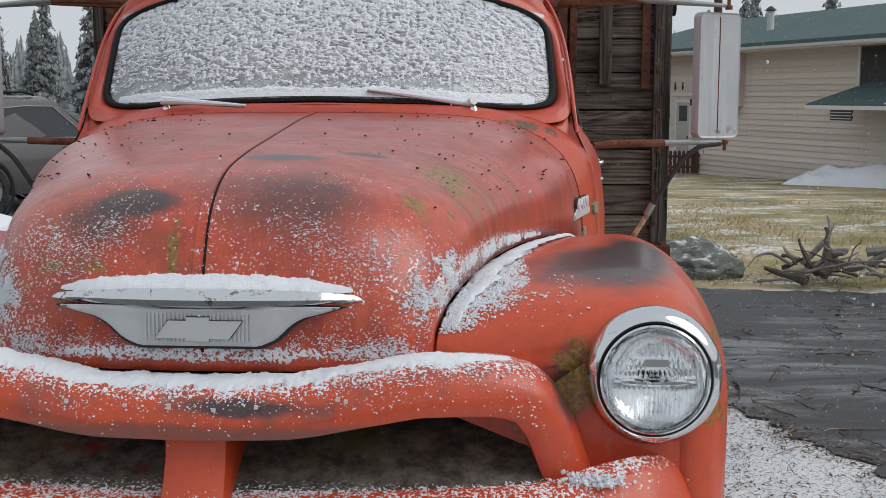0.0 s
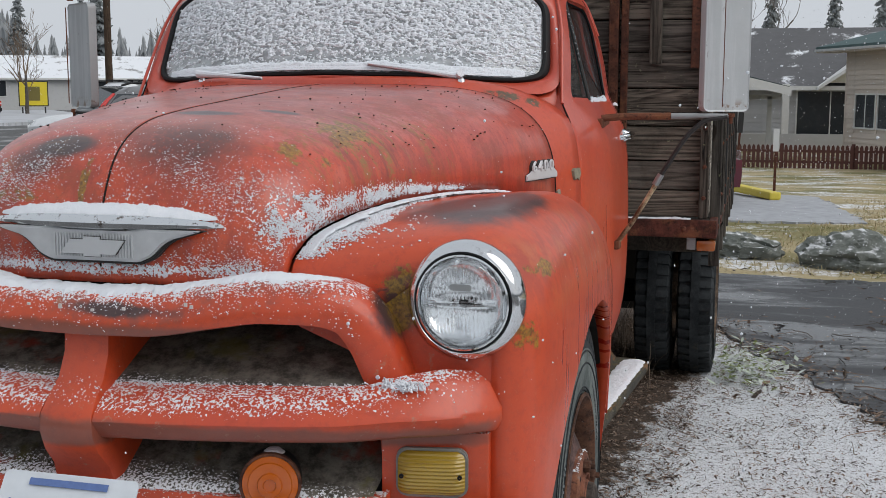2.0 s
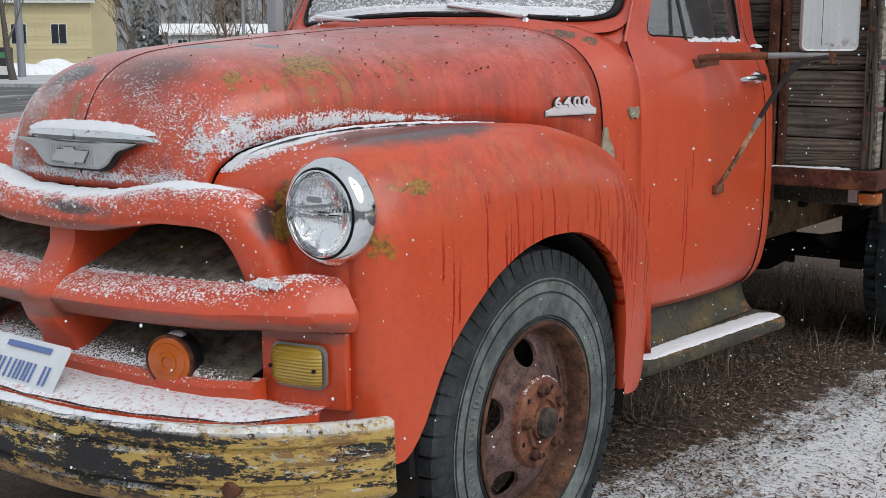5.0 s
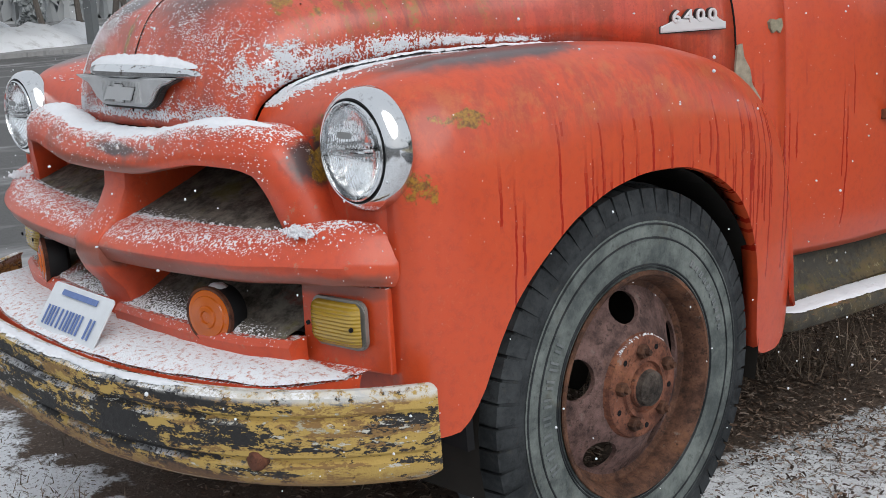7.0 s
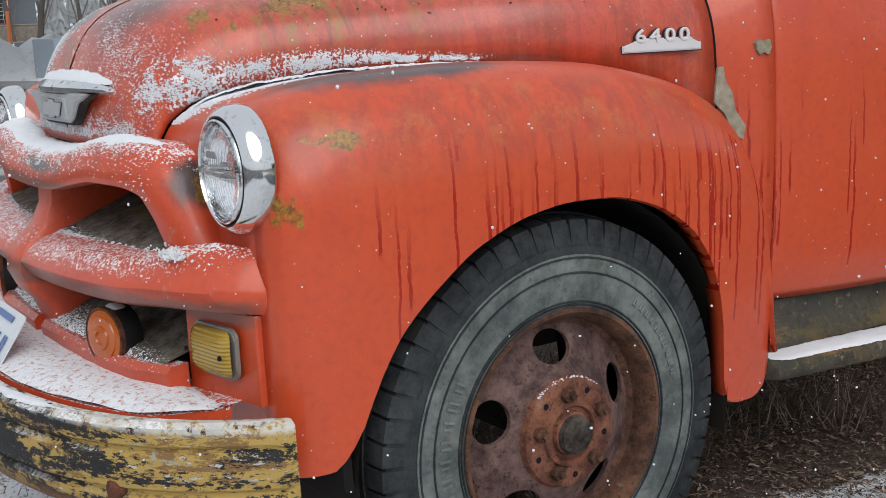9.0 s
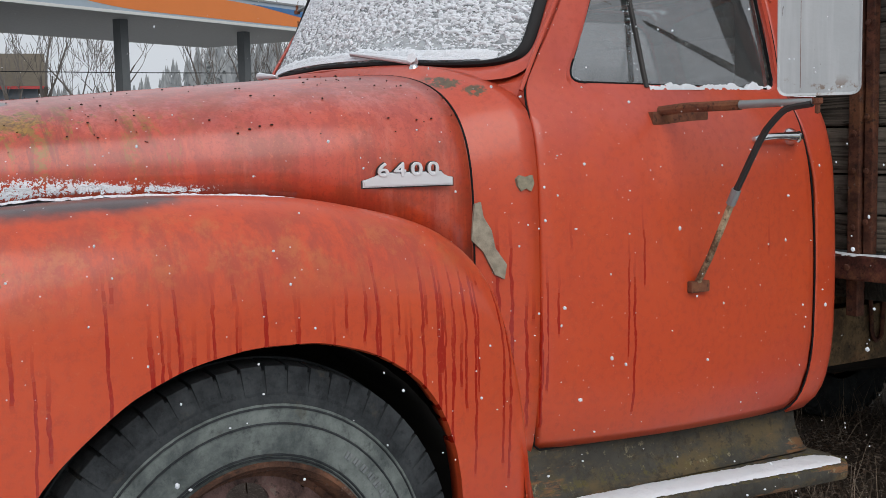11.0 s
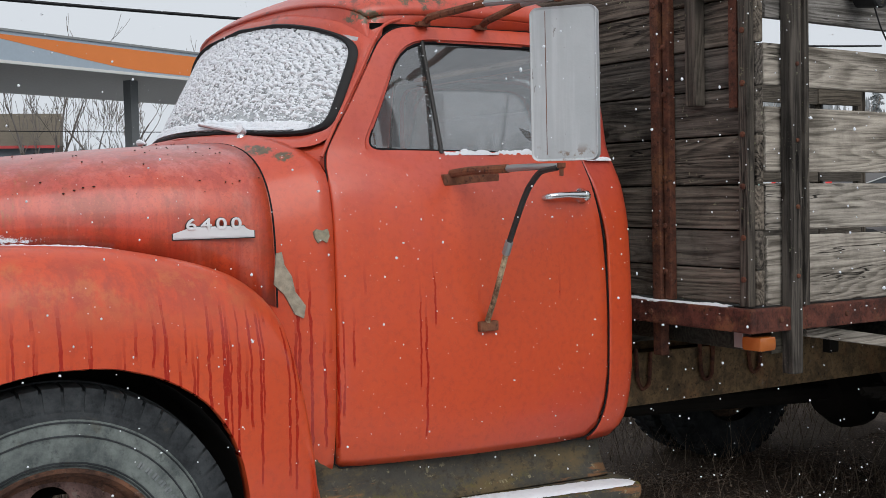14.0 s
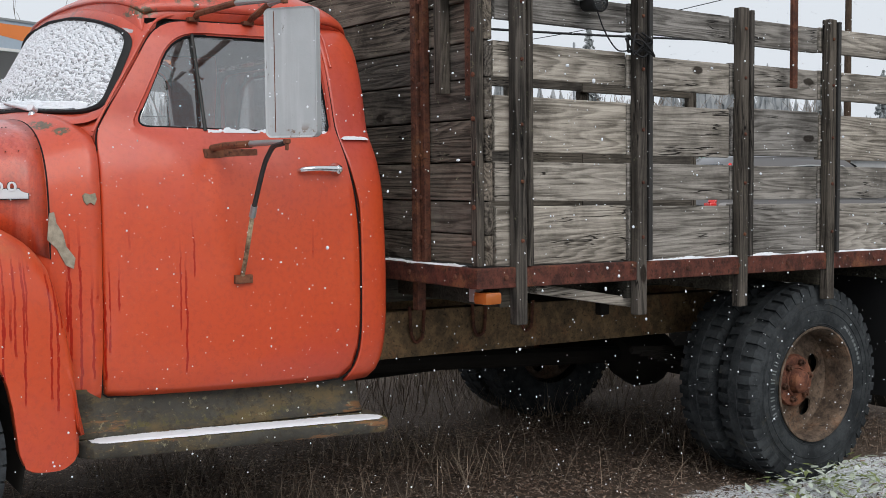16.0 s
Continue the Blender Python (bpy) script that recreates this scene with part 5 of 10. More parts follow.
bmesh.ops.recalc_face_normals(sh, faces=sh.faces[:])
bmesh.ops.bevel(sh, geom=sh.edges[:], offset=0.004, segments=2, affect="EDGES")
part("shield", sh, DULL, emblem)
for k in range(27):
    x = lerp(-0.093, 0.093, k / 26)
    part("rib", box(x - 0.0016, x + 0.0016, -0.0455, -0.040, 1.143, 1.192), DULL, emblem)
mark = [(-0.075, 1.150), (-0.020, 1.150), (-0.020, 1.145), (0.020, 1.145), (0.020, 1.150), (0.055, 1.150), (0.078, 1.180), (0.020, 1.180), (0.020, 1.186), (-0.020, 1.186), (-0.020, 1.180), (-0.052, 1.180)]
mk = plate(mark, 0.008, origin=(0, -0.043, 0))
part("cross_bar_mark", mk, BADGE_METAL, emblem)
part("mark_edge", plate([(a * 1.025, 1.165 + (b - 1.165) * 1.07) for a, b in mark], 0.004, origin=(0, -0.0435, 0)), DARK_IRON, emblem)

# model badge on each side of the hood
def text_mesh(body, size, depth, material, name, parent, m, label=""):
    cu = bpy.data.curves.new(name, "FONT")
    cu.body, cu.size, cu.extrude, cu.bevel_depth, cu.align_x = body, size, depth, 0.0008, "CENTER"
    tmp = bpy.data.objects.new(name, cu)
    scene.collection.objects.link(tmp)
    me = bpy.data.meshes.new_from_object(tmp.evaluated_get(bpy.context.evaluated_depsgraph_get()))
    bpy.data.objects.remove(tmp)
    me.transform(m)
    me.materials.clear()
    me.materials.append(material)
    ob = new(name, me)
    ob.parent = parent
    if label:
        tagged(ob, label)
    return ob


BADGE = plain("badge_white_metal", (0.72, 0.73, 0.75), 0.3, 0.3, vary=0.12)
for sign in (1, -1):
    m = Matrix.Translation((sign * 0.735, 1.205, 1.243)) @ Euler((0, 0, radians(90 - 14 if sign > 0 else -(90 - 14)))).to_matrix().to_4x4() @ Euler((radians(90), 0, 0)).to_matrix().to_4x4()
    bar = [(-0.108, -0.012), (0.108, -0.012), (0.108, 0.006), (0.085, 0.010), (0.080, 0.020), (-0.070, 0.020), (-0.078, 0.010), (-0.108, 0.004)]
    b = plate(bar, 0.012, origin=(0, 0, 0), u=(1, 0, 0), v=(0, 1, 0), bevel=0.003)
    bmesh.ops.transform(b, matrix=m, verts=b.verts[:])
    bd = part("model_badge", b, BADGE, truck, "chromed model badge reading 6400")
    # Larger dark plate behind the bar: black edging and a drawn shadow.
    shadow = plate([(a * 1.03, b * 1.15 - 0.001) for a, b in bar], 0.006, origin=(0, 0, 0), u=(1, 0, 0), v=(0, 1, 0))
    bmesh.ops.transform(shadow, matrix=m, verts=shadow.verts[:])
    part("badge_backing", shadow, DARK_IRON, bd)
    for k, digit in enumerate("6400"):
        text_mesh(digit, 0.043, 0.006, BADGE, "numeral", bd, m @ Matrix.Translation((0.040 * (k - 1.5), 0.012, 0.008)) @ Matrix.Diagonal((1.35, 1, 1, 1)))
        text_mesh(digit, 0.043, 0.004, DARK_IRON, "numeral_edge", bd, m @ Matrix.Translation((0.040 * (k - 1.5) - 0.0008, 0.0105, 0.005)) @ Matrix.Diagonal((1.50, 1.10, 1, 1)))

# cab
def lined(ob):
    """Gives a thick skin the cab's grey lining on its inner side."""
    ob.data.materials.append(CABIN)
    ob.modifiers["thickness"].material_offset = 1
    return ob


def hood_side(z):
    """Half width and y of the hood's rear edge at a height."""
    if z <= 1.035:
        return 0.757
    lo, hi = 0.0, 1.0
    for _ in range(30):
        mid = (lo + hi) / 2
        if hood_point(11, mid).z > z:
            lo = mid
        else:
            hi = mid
    return hood_point(11, lo).x


def cowl_rear(f):
    """The cowl's rear edge under the windscreen; f is 0 in the middle and 1 at the door post."""
    return Vector((f * 0.768, min(1.526, 1.395 + 0.15 * f**2.6), 1.532 - 0.122 * f**5))


def cowl_panel():
    """Scuttle and cowl sides in one skin, from the hood's rear edge to the door posts and the windscreen's foot."""
    a_row, b_row = [], []
    xa = hood_side(1.40)
    for k in range(20):
        f = k / 20
        x = f * xa
        lo, hi = 0.0, 1.0
        for _ in range(30):
            mid = (lo + hi) / 2
            if hood_point(11, mid).x < x:
                lo = mid
            else:
                hi = mid
        a_row.append(Vector((x, 1.378, hood_point(11, lo).z)))
        b_row.append(cowl_rear(f))
    for k in range(25):
        z = lerp(1.40, 0.55, k / 24)
        a_row.append(Vector((hood_side(z), 1.378, z)))
        b_row.append(side_point(lerp(1.5185, 1.5295, (z - 0.575) / 0.865), z))
    rows = []
    for t in (-0.25, 0.0, 0.25, 0.5, 0.75, 1.0):
        half = [a.lerp(b, max(t, 0)) + (Vector((0, 0.012 + 0.36 * min(t, 0) - 0.012, 0)) if t < 0 else Vector((0, 0, 0.006 * math.sin(math.pi * t)))) for a, b in zip(a_row, b_row)]
        if t < 0:
            half = [Vector((p.x - 0.035 * min(1, k / 12), p.y, p.z - 0.03 * max(0, 1 - k / 24))) for k, p in enumerate(half)]
        rows.append([Vector((-p.x, p.y, p.z)) for p in half[:0:-1]] + half)
    return grid(rows)


seam_line = [hood_point(11, q / 40) + Vector((0, 0.005, -0.002)) for q in range(41)]
part("hood_gap", tube([Vector((-p.x, p.y, p.z)) for p in seam_line[:0:-1]] + seam_line, 0.0028, 6), BLACK, truck)
thick(part("cowl", cowl_panel(), RED, truck, "red cowl between hood and doors", True), 0.01)
for sign in (1, -1):
    door = lined(thick(part("door", door_panel(sign), RED, truck, "orange-red cab door with rain streaks", True), 0.02))
    gap = [side_point(q[0], q[1], -0.0015) for q in smooth_outline(DOOR, DOOR_R, 8)]
    gap = [Vector((sign * q.x, q.y, q.z)) for q in loop_resample(gap, 160)]
    part("door_gap", tube(gap + gap[:1], 0.0026, 6, cap=False), BLACK, truck)
    post = []
    for k in range(19):
        z = lerp(1.33, 1.845, k / 18)
        y0 = curve_at([(1.30, 1.530), (1.44, 1.532), (1.6, 1.634), (1.75, 1.730), (1.842, 1.785)], z)
        a = screen_point(0.97, max(0.02, (z - 1.50) / 0.33)) + Vector((-0.010, 0.020, -0.006)) if z > 1.49 else Vector((0.66, 1.50, z - 0.01))
        b = side_point(y0 + 0.016, z, -0.016)
        post.append([Vector((sign * q.x, q.y, q.z)) for q in (a, a.lerp(b, 0.35) + Vector((0.006, 0, 0)), a.lerp(b, 0.7) + Vector((0.006, 0, 0)), b)])
    part("door_post", grid(post, flip=sign < 0), RED, truck, smooth=True)
    quarter = thick(part("cab_corner", panel(lambda z: curve_at([(0.52, 2.43), (0.56, 2.452), (0.62, 2.478), (0.70, 2.487), (1.15, 2.487), (1.30, 2.460), (1.43, 2.430), (1.6, 2.420), (1.75, 2.412), (1.84, 2.395), (1.88, 2.37)], z), lambda z: curve_at(REAR_EDGE, z), 0.525, 1.868, 16, 44, sign), RED, truck, smooth=True), 0.01)
    # drip rail strip above the door
    strip = [[side_point(yy, zz) * 1 for yy in [lerp(1.80, 2.405, k / 14) for k in range(15)]] for zz in (1.872, 1.885)]
    strip = [[Vector((sign * p.x, p.y, p.z)) for p in r] for r in strip]
    drip = [Vector((sign * (cab_x(yy, zz) + 0.003), yy, zz)) for yy, zz in ((1.528, 1.448), (1.60, 1.572), (1.675, 1.692), (1.74, 1.790), (1.80, 1.846), (1.88, 1.868), (2.0, 1.874), (2.25, 1.874), (2.385, 1.866), (2.428, 1.82), (2.436, 1.70))]
    part("drip_rail", tube(fine([tuple(p) for p in drip], 40), 0.0055, 8), RED, truck, smooth=True)

roof = lined(thick(part("roof", roof_panel(), RED, truck, "red cab roof with rust spots", True), 0.012))


def pillar_ring():
    """The skin round the windscreen: header, pillars and cowl top."""
    n = 144
    inner = screen_ring(1.0, 1.0, n)
    rows = [inner]
    outer = []
    for k in range(n):
        a = 2 * math.pi * k / n
        v = math.copysign(abs(math.sin(a)) ** (2 / 7), math.sin(a))
        p = inner[k]
        z = p.z
        y = curve_at([(1.36, 1.532), (1.45, 1.545), (1.6, 1.632), (1.75, 1.726), (1.86, 1.798)], z)
        side = Vector((math.copysign(cab_x(y, z) - 0.004, p.x), y, z))
        r = cowl_rear(min(1.0, abs(p.x) / 0.685))
        foot = Vector((math.copysign(r.x, p.x), r.y - 0.006, r.z - 0.004))
        head = Vector((p.x * 1.02, p.y + 0.045, p.z + 0.040))
        if v > 0.9:
            q = side.lerp(head, min(1.0, (v - 0.9) / 0.06))
        else:
            q = side.lerp(foot, max(0.0, min(1.0, (-v - 0.9) / 0.06)))
        outer.append(q)
    for t in (0.25, 0.5, 0.75, 1.0):
        rows.append([p.lerp(q, t) + Vector((0, -0.008, 0.004)) * math.sin(math.pi * t) for p, q in zip(inner, outer)])
    return grid(rows, closed=True)


part("windscreen_surround", pillar_ring(), RED, truck, smooth=True)


def roof_front():
    """The recessed lip between the roof's front edge and the windscreen's header."""
    rows = [[], [], []]
    cy, cz = curve_at(ROOF_C, 0)
    ex, ey, ez = curve_at(ROOF_E, 0)
    for j in range(-14, 15):
        a = abs(j) / 14 * math.pi / 2
        c = max(math.cos(a), 0) ** (2 / 2.3)
        q = Vector((math.copysign(ex * math.sin(a) ** (2 / 2.3), j), ey + (cy - ey) * c, ez + (cz - ez) * c))
        h = screen_point(max(-1.0, min(1.0, q.x / 0.615)), 0.99)
        rows[0].append(q + Vector((0, 0.02, 0.004)))
        rows[1].append(q + Vector((0, 0.006, -0.008)))
        rows[2].append(h + Vector((0, 0.012, -0.004)))
    return grid(rows)


part("roof_front_lip", roof_front(), RED, truck, smooth=True)
for sign in (1, -1):
    rows = [[], [], []]
    for k in range(15):
        ex, ey, ez = curve_at(ROOF_E, 7 * k / 14)
        rows[0].append((sign * (ex - 0.01), ey, ez + 0.006))
        rows[1].append((sign * (ex - 0.004), ey, ez - 0.006))
        rows[2].append((sign * (cab_x(ey, min(1.85, ez - 0.014)) - 0.008), ey, min(1.85, ez - 0.014)))
    part("roof_side_lip", grid(rows, flip=sign > 0), RED, truck, smooth=True)
    sink = Vector((-0.005, 0.006, -0.004))
    a_ = [cowl_rear(f) + sink for f in (0.75, 0.85, 0.95, 1.0)] + [side_point(1.535, 1.39) + sink]
    b_ = [screen_point(u, v) + sink for u, v in ((0.85, -0.02), (0.97, 0.0), (1.02, 0.08))] + [side_point(1.55, 1.47, -0.006), side_point(1.565, 1.43, -0.012)]
    c_ = [screen_point(u, v) + sink for u, v in ((0.92, 0.05), (1.0, 0.10), (1.03, 0.22))] + [side_point(1.60, 1.55, -0.010), side_point(1.63, 1.50, -0.016)]
    part("pillar_foot", grid([[Vector((sign * p.x, p.y, p.z)) for p in r] for r in (a_, b_, c_)], flip=sign < 0), RED, truck, smooth=True)
gasket_rows = []
ga = screen_ring(1.0, 1.0)
gb = screen_ring(0.965, 0.925)
for out, mixv in ((0.0, 0.0), (0.012, 0.15), (0.015, 0.5), (0.010, 0.85), (0.0, 1.0)):
    gasket_rows.append([a.lerp(b, mixv) + Vector((0, -out, out * 0.4)) for a, b in zip(ga, gb)])
part("windscreen_gasket", grid(gasket_rows, closed=True), GASKET, truck, "black rubber windscreen seal", True)
rows = [[screen_point(lerp(-0.97, 0.97, j / 40), lerp(0.03, 0.97, k / 16)) for j in range(41)] for k in range(17)]
screen_glass = part("windscreen", grid(rows), SCREEN, truck, smooth=True)
screen_glass.visible_shadow = False

# cab floor, back and firewall
back = bmesh.new()
bw, bo = rounded(1.0, 0.34, 0.08, 6), rounded(1.50, 1.30, 0.10, 6)
vi = [back.verts.new((a, 2.585, 1.60 + b)) for a, b in bw]
vo = []
for a, b in bo:
    z = min(1.79, 1.21 + b)
    vo.append(back.verts.new((a * (1 - 0.30 * max(0, (z - 1.35) / 0.45)), curve_at(REAR_EDGE, z) - 0.004, z)))
for k in range(len(vi)):
    j = (k + 1) % len(vi)
    back.faces.new((vi[k], vi[j], vo[j], vo[k]))
lined(thick(part("cab_back", back, RED, truck), 0.02))
part("rear_window", plate(rounded(1.02, 0.36, 0.08), 0.005, origin=(0, 2.592, 1.60)), GLASS, truck).visible_shadow = False
part("cab_floor", box(-0.70, 0.70, 1.40, 2.58, 0.58, 0.62), UNDER, truck)
part("firewall", box(-0.58, 0.58, 1.39, 1.42, 0.60, 1.38), UNDER, truck)
SEAT = plain("dark_seat_vinyl", (0.05, 0.045, 0.04), 0.6)
seat = part("bench_seat", box(-0.62, 0.62, 2.05, 2.50, 0.95, 1.08, 0.03), SEAT, truck)
part("seat_back", box(-0.62, 0.62, 2.42, 2.56, 1.08, 1.42, 0.03), SEAT, seat)
part("dashboard", box(-0.66, 0.66, 1.46, 1.60, 1.28, 1.46, 0.02), UNDER, truck)
wheel_m = look((0.36, 1.80, 1.36), (0.36, 2.6, 1.75))
sw = bmesh.new()
rows = []
for k in range(48):
    a = 2 * math.pi * k / 48
    rows.append([wheel_m @ Vector(((0.20 + 0.011 * math.cos(b)) * math.cos(a), (0.20 + 0.011 * math.cos(b)) * math.sin(a), 0.011 * math.sin(b))) for b in [2 * math.pi * j / 8 for j in range(8)]])
rows.append(rows[0])
sw = grid(rows, closed=True)
for a in (90, 210, 330):
    tube([wheel_m @ Vector((0, 0, 0)), wheel_m @ Vector((0.2 * math.cos(radians(a)), 0.2 * math.sin(radians(a)), 0))], 0.009, 6, sw)
part("steering_wheel", sw, BLACK, truck, smooth=True)

# side glass with vent pane
for sign in (1, -1):
    pts = smooth_outline(WINDOW, WINDOW_R)
    bm = bmesh.new()
    bm.faces.new([bm.verts.new((sign * (cab_x(p[0], p[1]) - 0.022), p[0], p[1])) for p in pts])
    g = part("door_glass", bm, GLASS, truck)
    g.visible_shadow = False
    part("vent_post", tube([(sign * (cab_x(yy, zz) - 0.012), yy, zz) for yy, zz in ((1.912, 1.455), (1.908, 1.80))], 0.007, 8), DARK_IRON, truck, smooth=True)
    rim = [(sign * (cab_x(p[0], p[1]) - 0.016), p[0], p[1]) for p in pts]
    part("window_seal", tube(rim + rim[:1], 0.0055, 6, cap=False), BLACK, truck, smooth=True)

# running boards: a rolled outer edge, a rounded front corner, a hollow-curved apron up to the body
for sign in (1, -1):
    rows = []
    for k in range(41):
        y = lerp(1.425, 2.545, k / 40)
        drop = 0.04 * (y - 1.46)
        e = min((y - 1.425) / 0.055, 1.0)
        f = min((2.545 - y) / 0.030, 1.0)
        outer = 0.905 + 0.05 * (y - 1.46) - 0.050 * (1 - math.sqrt(max(0.0, 1 - (1 - e) ** 2))) - 0.022 * (1 - math.sqrt(max(0.0, 1 - (1 - f) ** 2)))
        sec = [(0.765, 0.442), (outer - 0.062, 0.442), (outer - 0.058, 0.439), (outer - 0.030, 0.439), (outer - 0.012, 0.437), (outer - 0.003, 0.430), (outer, 0.418), (outer - 0.001, 0.398), (outer - 0.008, 0.388), (outer - 0.022, 0.385), (0.765, 0.388)]
        rows.append([(sign * x, y, z - drop) for x, z in sec])
    rbm = grid(rows, closed=True)
    rbm.verts.ensure_lookup_table()
    for r in (0, 40):
        rbm.faces.new([rbm.verts[r * 11 + q] for q in range(11)])
    bmesh.ops.recalc_face_normals(rbm, faces=rbm.faces[:])
    board = part("running_board", rbm, STEP, truck, "mossy rusted running board with a strip of snow", True)
    ap = []
    for k in range(9):
        t = k / 8
        ap.append([(sign * (0.772 + 0.052 * t ** 3), y, lerp(0.60, 0.441, t) - 0.035 * (y - 1.42)) for y in [lerp(1.425, 2.50, q / 12) for q in range(13)]])
    thick(part("step_apron", grid(ap, flip=sign < 0), STEP, board, smooth=True), 0.008)

# front bumper
bump_path = fine([(0, -0.330, 0.53), (0.25, -0.322, 0.53), (0.5, -0.285, 0.535), (0.7, -0.215, 0.54), (0.86, -0.110, 0.545), (0.95, 0.0, 0.547), (0.985, 0.048, 0.548)], 36)
bump_path = [(-x, y, z) for x, y, z in bump_path[:0:-1]] + bump_path
bsec = [(-0.03, 0.092), (0.0, 0.094), (0.014, 0.084), (0.016, 0.052), (0.006, 0.044), (0.006, 0.038), (0.020, 0.030), (0.024, 0.0), (0.020, -0.030), (0.006, -0.038), (0.006, -0.044), (0.016, -0.052), (0.012, -0.085), (0.0, -0.094), (-0.03, -0.092), (-0.024, -0.085), (-0.005, -0.080), (-0.005, 0.080), (-0.024, 0.085)]
bumper_mesh = bar_along(bump_path, bsec)
for v in bumper_mesh.verts:
    e = max(0.0, (abs(v.co.x) - 0.955) / 0.035)
    if abs(v.co.x) > 0.90:
        v.co.y = min(v.co.y, 0.050)
    if e > 0:
        v.co.z = 0.546 + (v.co.z - 0.546) * math.sqrt(1 - 0.36 * min(1, e) ** 2.5)
part("front_bumper", bumper_mesh, BUMPER, truck, "bent steel bumper with peeling yellow and black paint", True)
apron = []
for k in range(25):
    x = lerp(-0.80, 0.80, k / 24)
    yb = -0.31 + 0.30 * (abs(x) / 0.95) ** 2.4 + 0.10 * max(0, (abs(x) - 0.70) / 0.10) ** 3
    apron.append([(x, 0.10, 0.635), (x, 0.0, 0.632), (x, lerp(0, yb, 0.6) + 0.02, 0.630), (x, yb + 0.02, 0.622), (x, yb + 0.015, 0.60)])
part("bumper_apron", grid(apron), GRILLE_RED, truck, smooth=True)


# ---------------------------------------------------------------- wheels
def tyre_mesh(r, half, rim_r):
    prof = [(-half * 0.72, rim_r), (-half * 0.98, rim_r + 0.03), (-half * 1.04, rim_r + 0.09), (-half * 0.98, r - 0.045), (-half * 0.86, r - 0.012), (-half * 0.5, r - 0.006), (0, r - 0.004),
            (half * 0.5, r - 0.006), (half * 0.86, r - 0.012), (half * 0.98, r - 0.045), (half * 1.0, r - 0.048), (half * 1.04, rim_r + 0.09), (half * 1.045, rim_r + 0.085), (half * 1.0, rim_r + 0.04), (half * 0.98, rim_r + 0.03), (half * 0.72, rim_r)]
    return lathe(prof, 72, "x")


def tread_mesh(r, half, count, share=0.84):
    bm = bmesh.new()
    for k in range(count):
        for s in (1, -1):
            a = 2 * math.pi * (k + (0.5 if s < 0 else 0)) / count
            w = 2 * math.pi * r / count * share
            pts = []
            for xx, rr in ((0.25, r - 0.006), (0.88, r - 0.012), (1.0, r - 0.05)):
                for h, d in ((rr - 0.012, 0), (rr + 0.010 - (0.012 if xx == 1.0 else 0), 1)):
                    for e in (-0.5, 0.5):
                        pts.append((s * half * xx * (1.02 if d else 1.0), h, e * w))
            vs = []
            for x, h, e in pts:
                q = a + e / r
                vs.append(bm.verts.new((x, h * math.cos(q), h * math.sin(q))))
            for i in (0, 4):
                l0, l1, h0, h1 = vs[i], vs[i + 1], vs[i + 2], vs[i + 3]
                m0, m1, n0, n1 = vs[i + 4], vs[i + 5], vs[i + 6], vs[i + 7]
                bm.faces.new((h0, h1, n1, n0))
                bm.faces.new((l0, h0, n0, m0))
                bm.faces.new((h1, l1, m1, n1))
            bm.faces.new((vs[0], vs[1], vs[3], vs[2]))
            bm.faces.new((vs[8], vs[10], vs[11], vs[9]))
    for c in (-0.12, 0.12):
        lathe([(half * c - 0.012, r - 0.008), (half * c - 0.012, r + 0.008), (half * c + 0.012, r + 0.008), (half * c + 0.012, r - 0.008)], 72, "x", bm=bm)
    return bm


def disc_mesh(depth, r0=0.125, r1=0.232, holes=5):
    """Dished wheel disc with round hand holes. depth(r): how far out it stands."""
    bm = bmesh.new()
    n = 28
    for h in range(holes):
        mid = 2 * math.pi * h / holes + 0.35
        half = math.pi / holes
        border = [(lerp(-half, half, k / 10), r0) for k in range(10)] + [(half, lerp(r0, r1, k / 5)) for k in range(5)] + [(lerp(half, -half, k / 10), r1) for k in range(10)] + [(-half, lerp(r1, r0, k / 5)) for k in range(5)]
        border = [(a * 0.18, r) for a, r in border]
        c = Vector((0, 0.183))
        ring_o = star_resample(border, n * 2, c)
        rows = []
        for t in (0.0, 0.001, 0.25, 0.55, 1.0):
            row = []
            for k in range(n * 2):
                q = 2 * math.pi * k / (n * 2)
                p = Vector((0.047 * math.cos(q), 0.183 + 0.036 * math.sin(q))).lerp(ring_o[k], t)
                a, r = mid + p.x / 0.18, p.y
                row.append((depth(r) - (0.012 if t == 0 else 0), r * math.cos(a), r * math.sin(a)))
            rows.append(row)
        g = grid(rows, closed=True)
        me = bpy.data.meshes.new("tmp")
        g.to_mesh(me)
        g.free()
        bm.from_mesh(me)
        bpy.data.meshes.remove(me)
    bmesh.ops.remove_doubles(bm, verts=bm.verts[:], dist=0.0008)
    return bm


GREASE = rusty("greasy_hub_metal", (0.008, 0.007, 0.006), (0.10, 0.08, 0.068), 0.1)


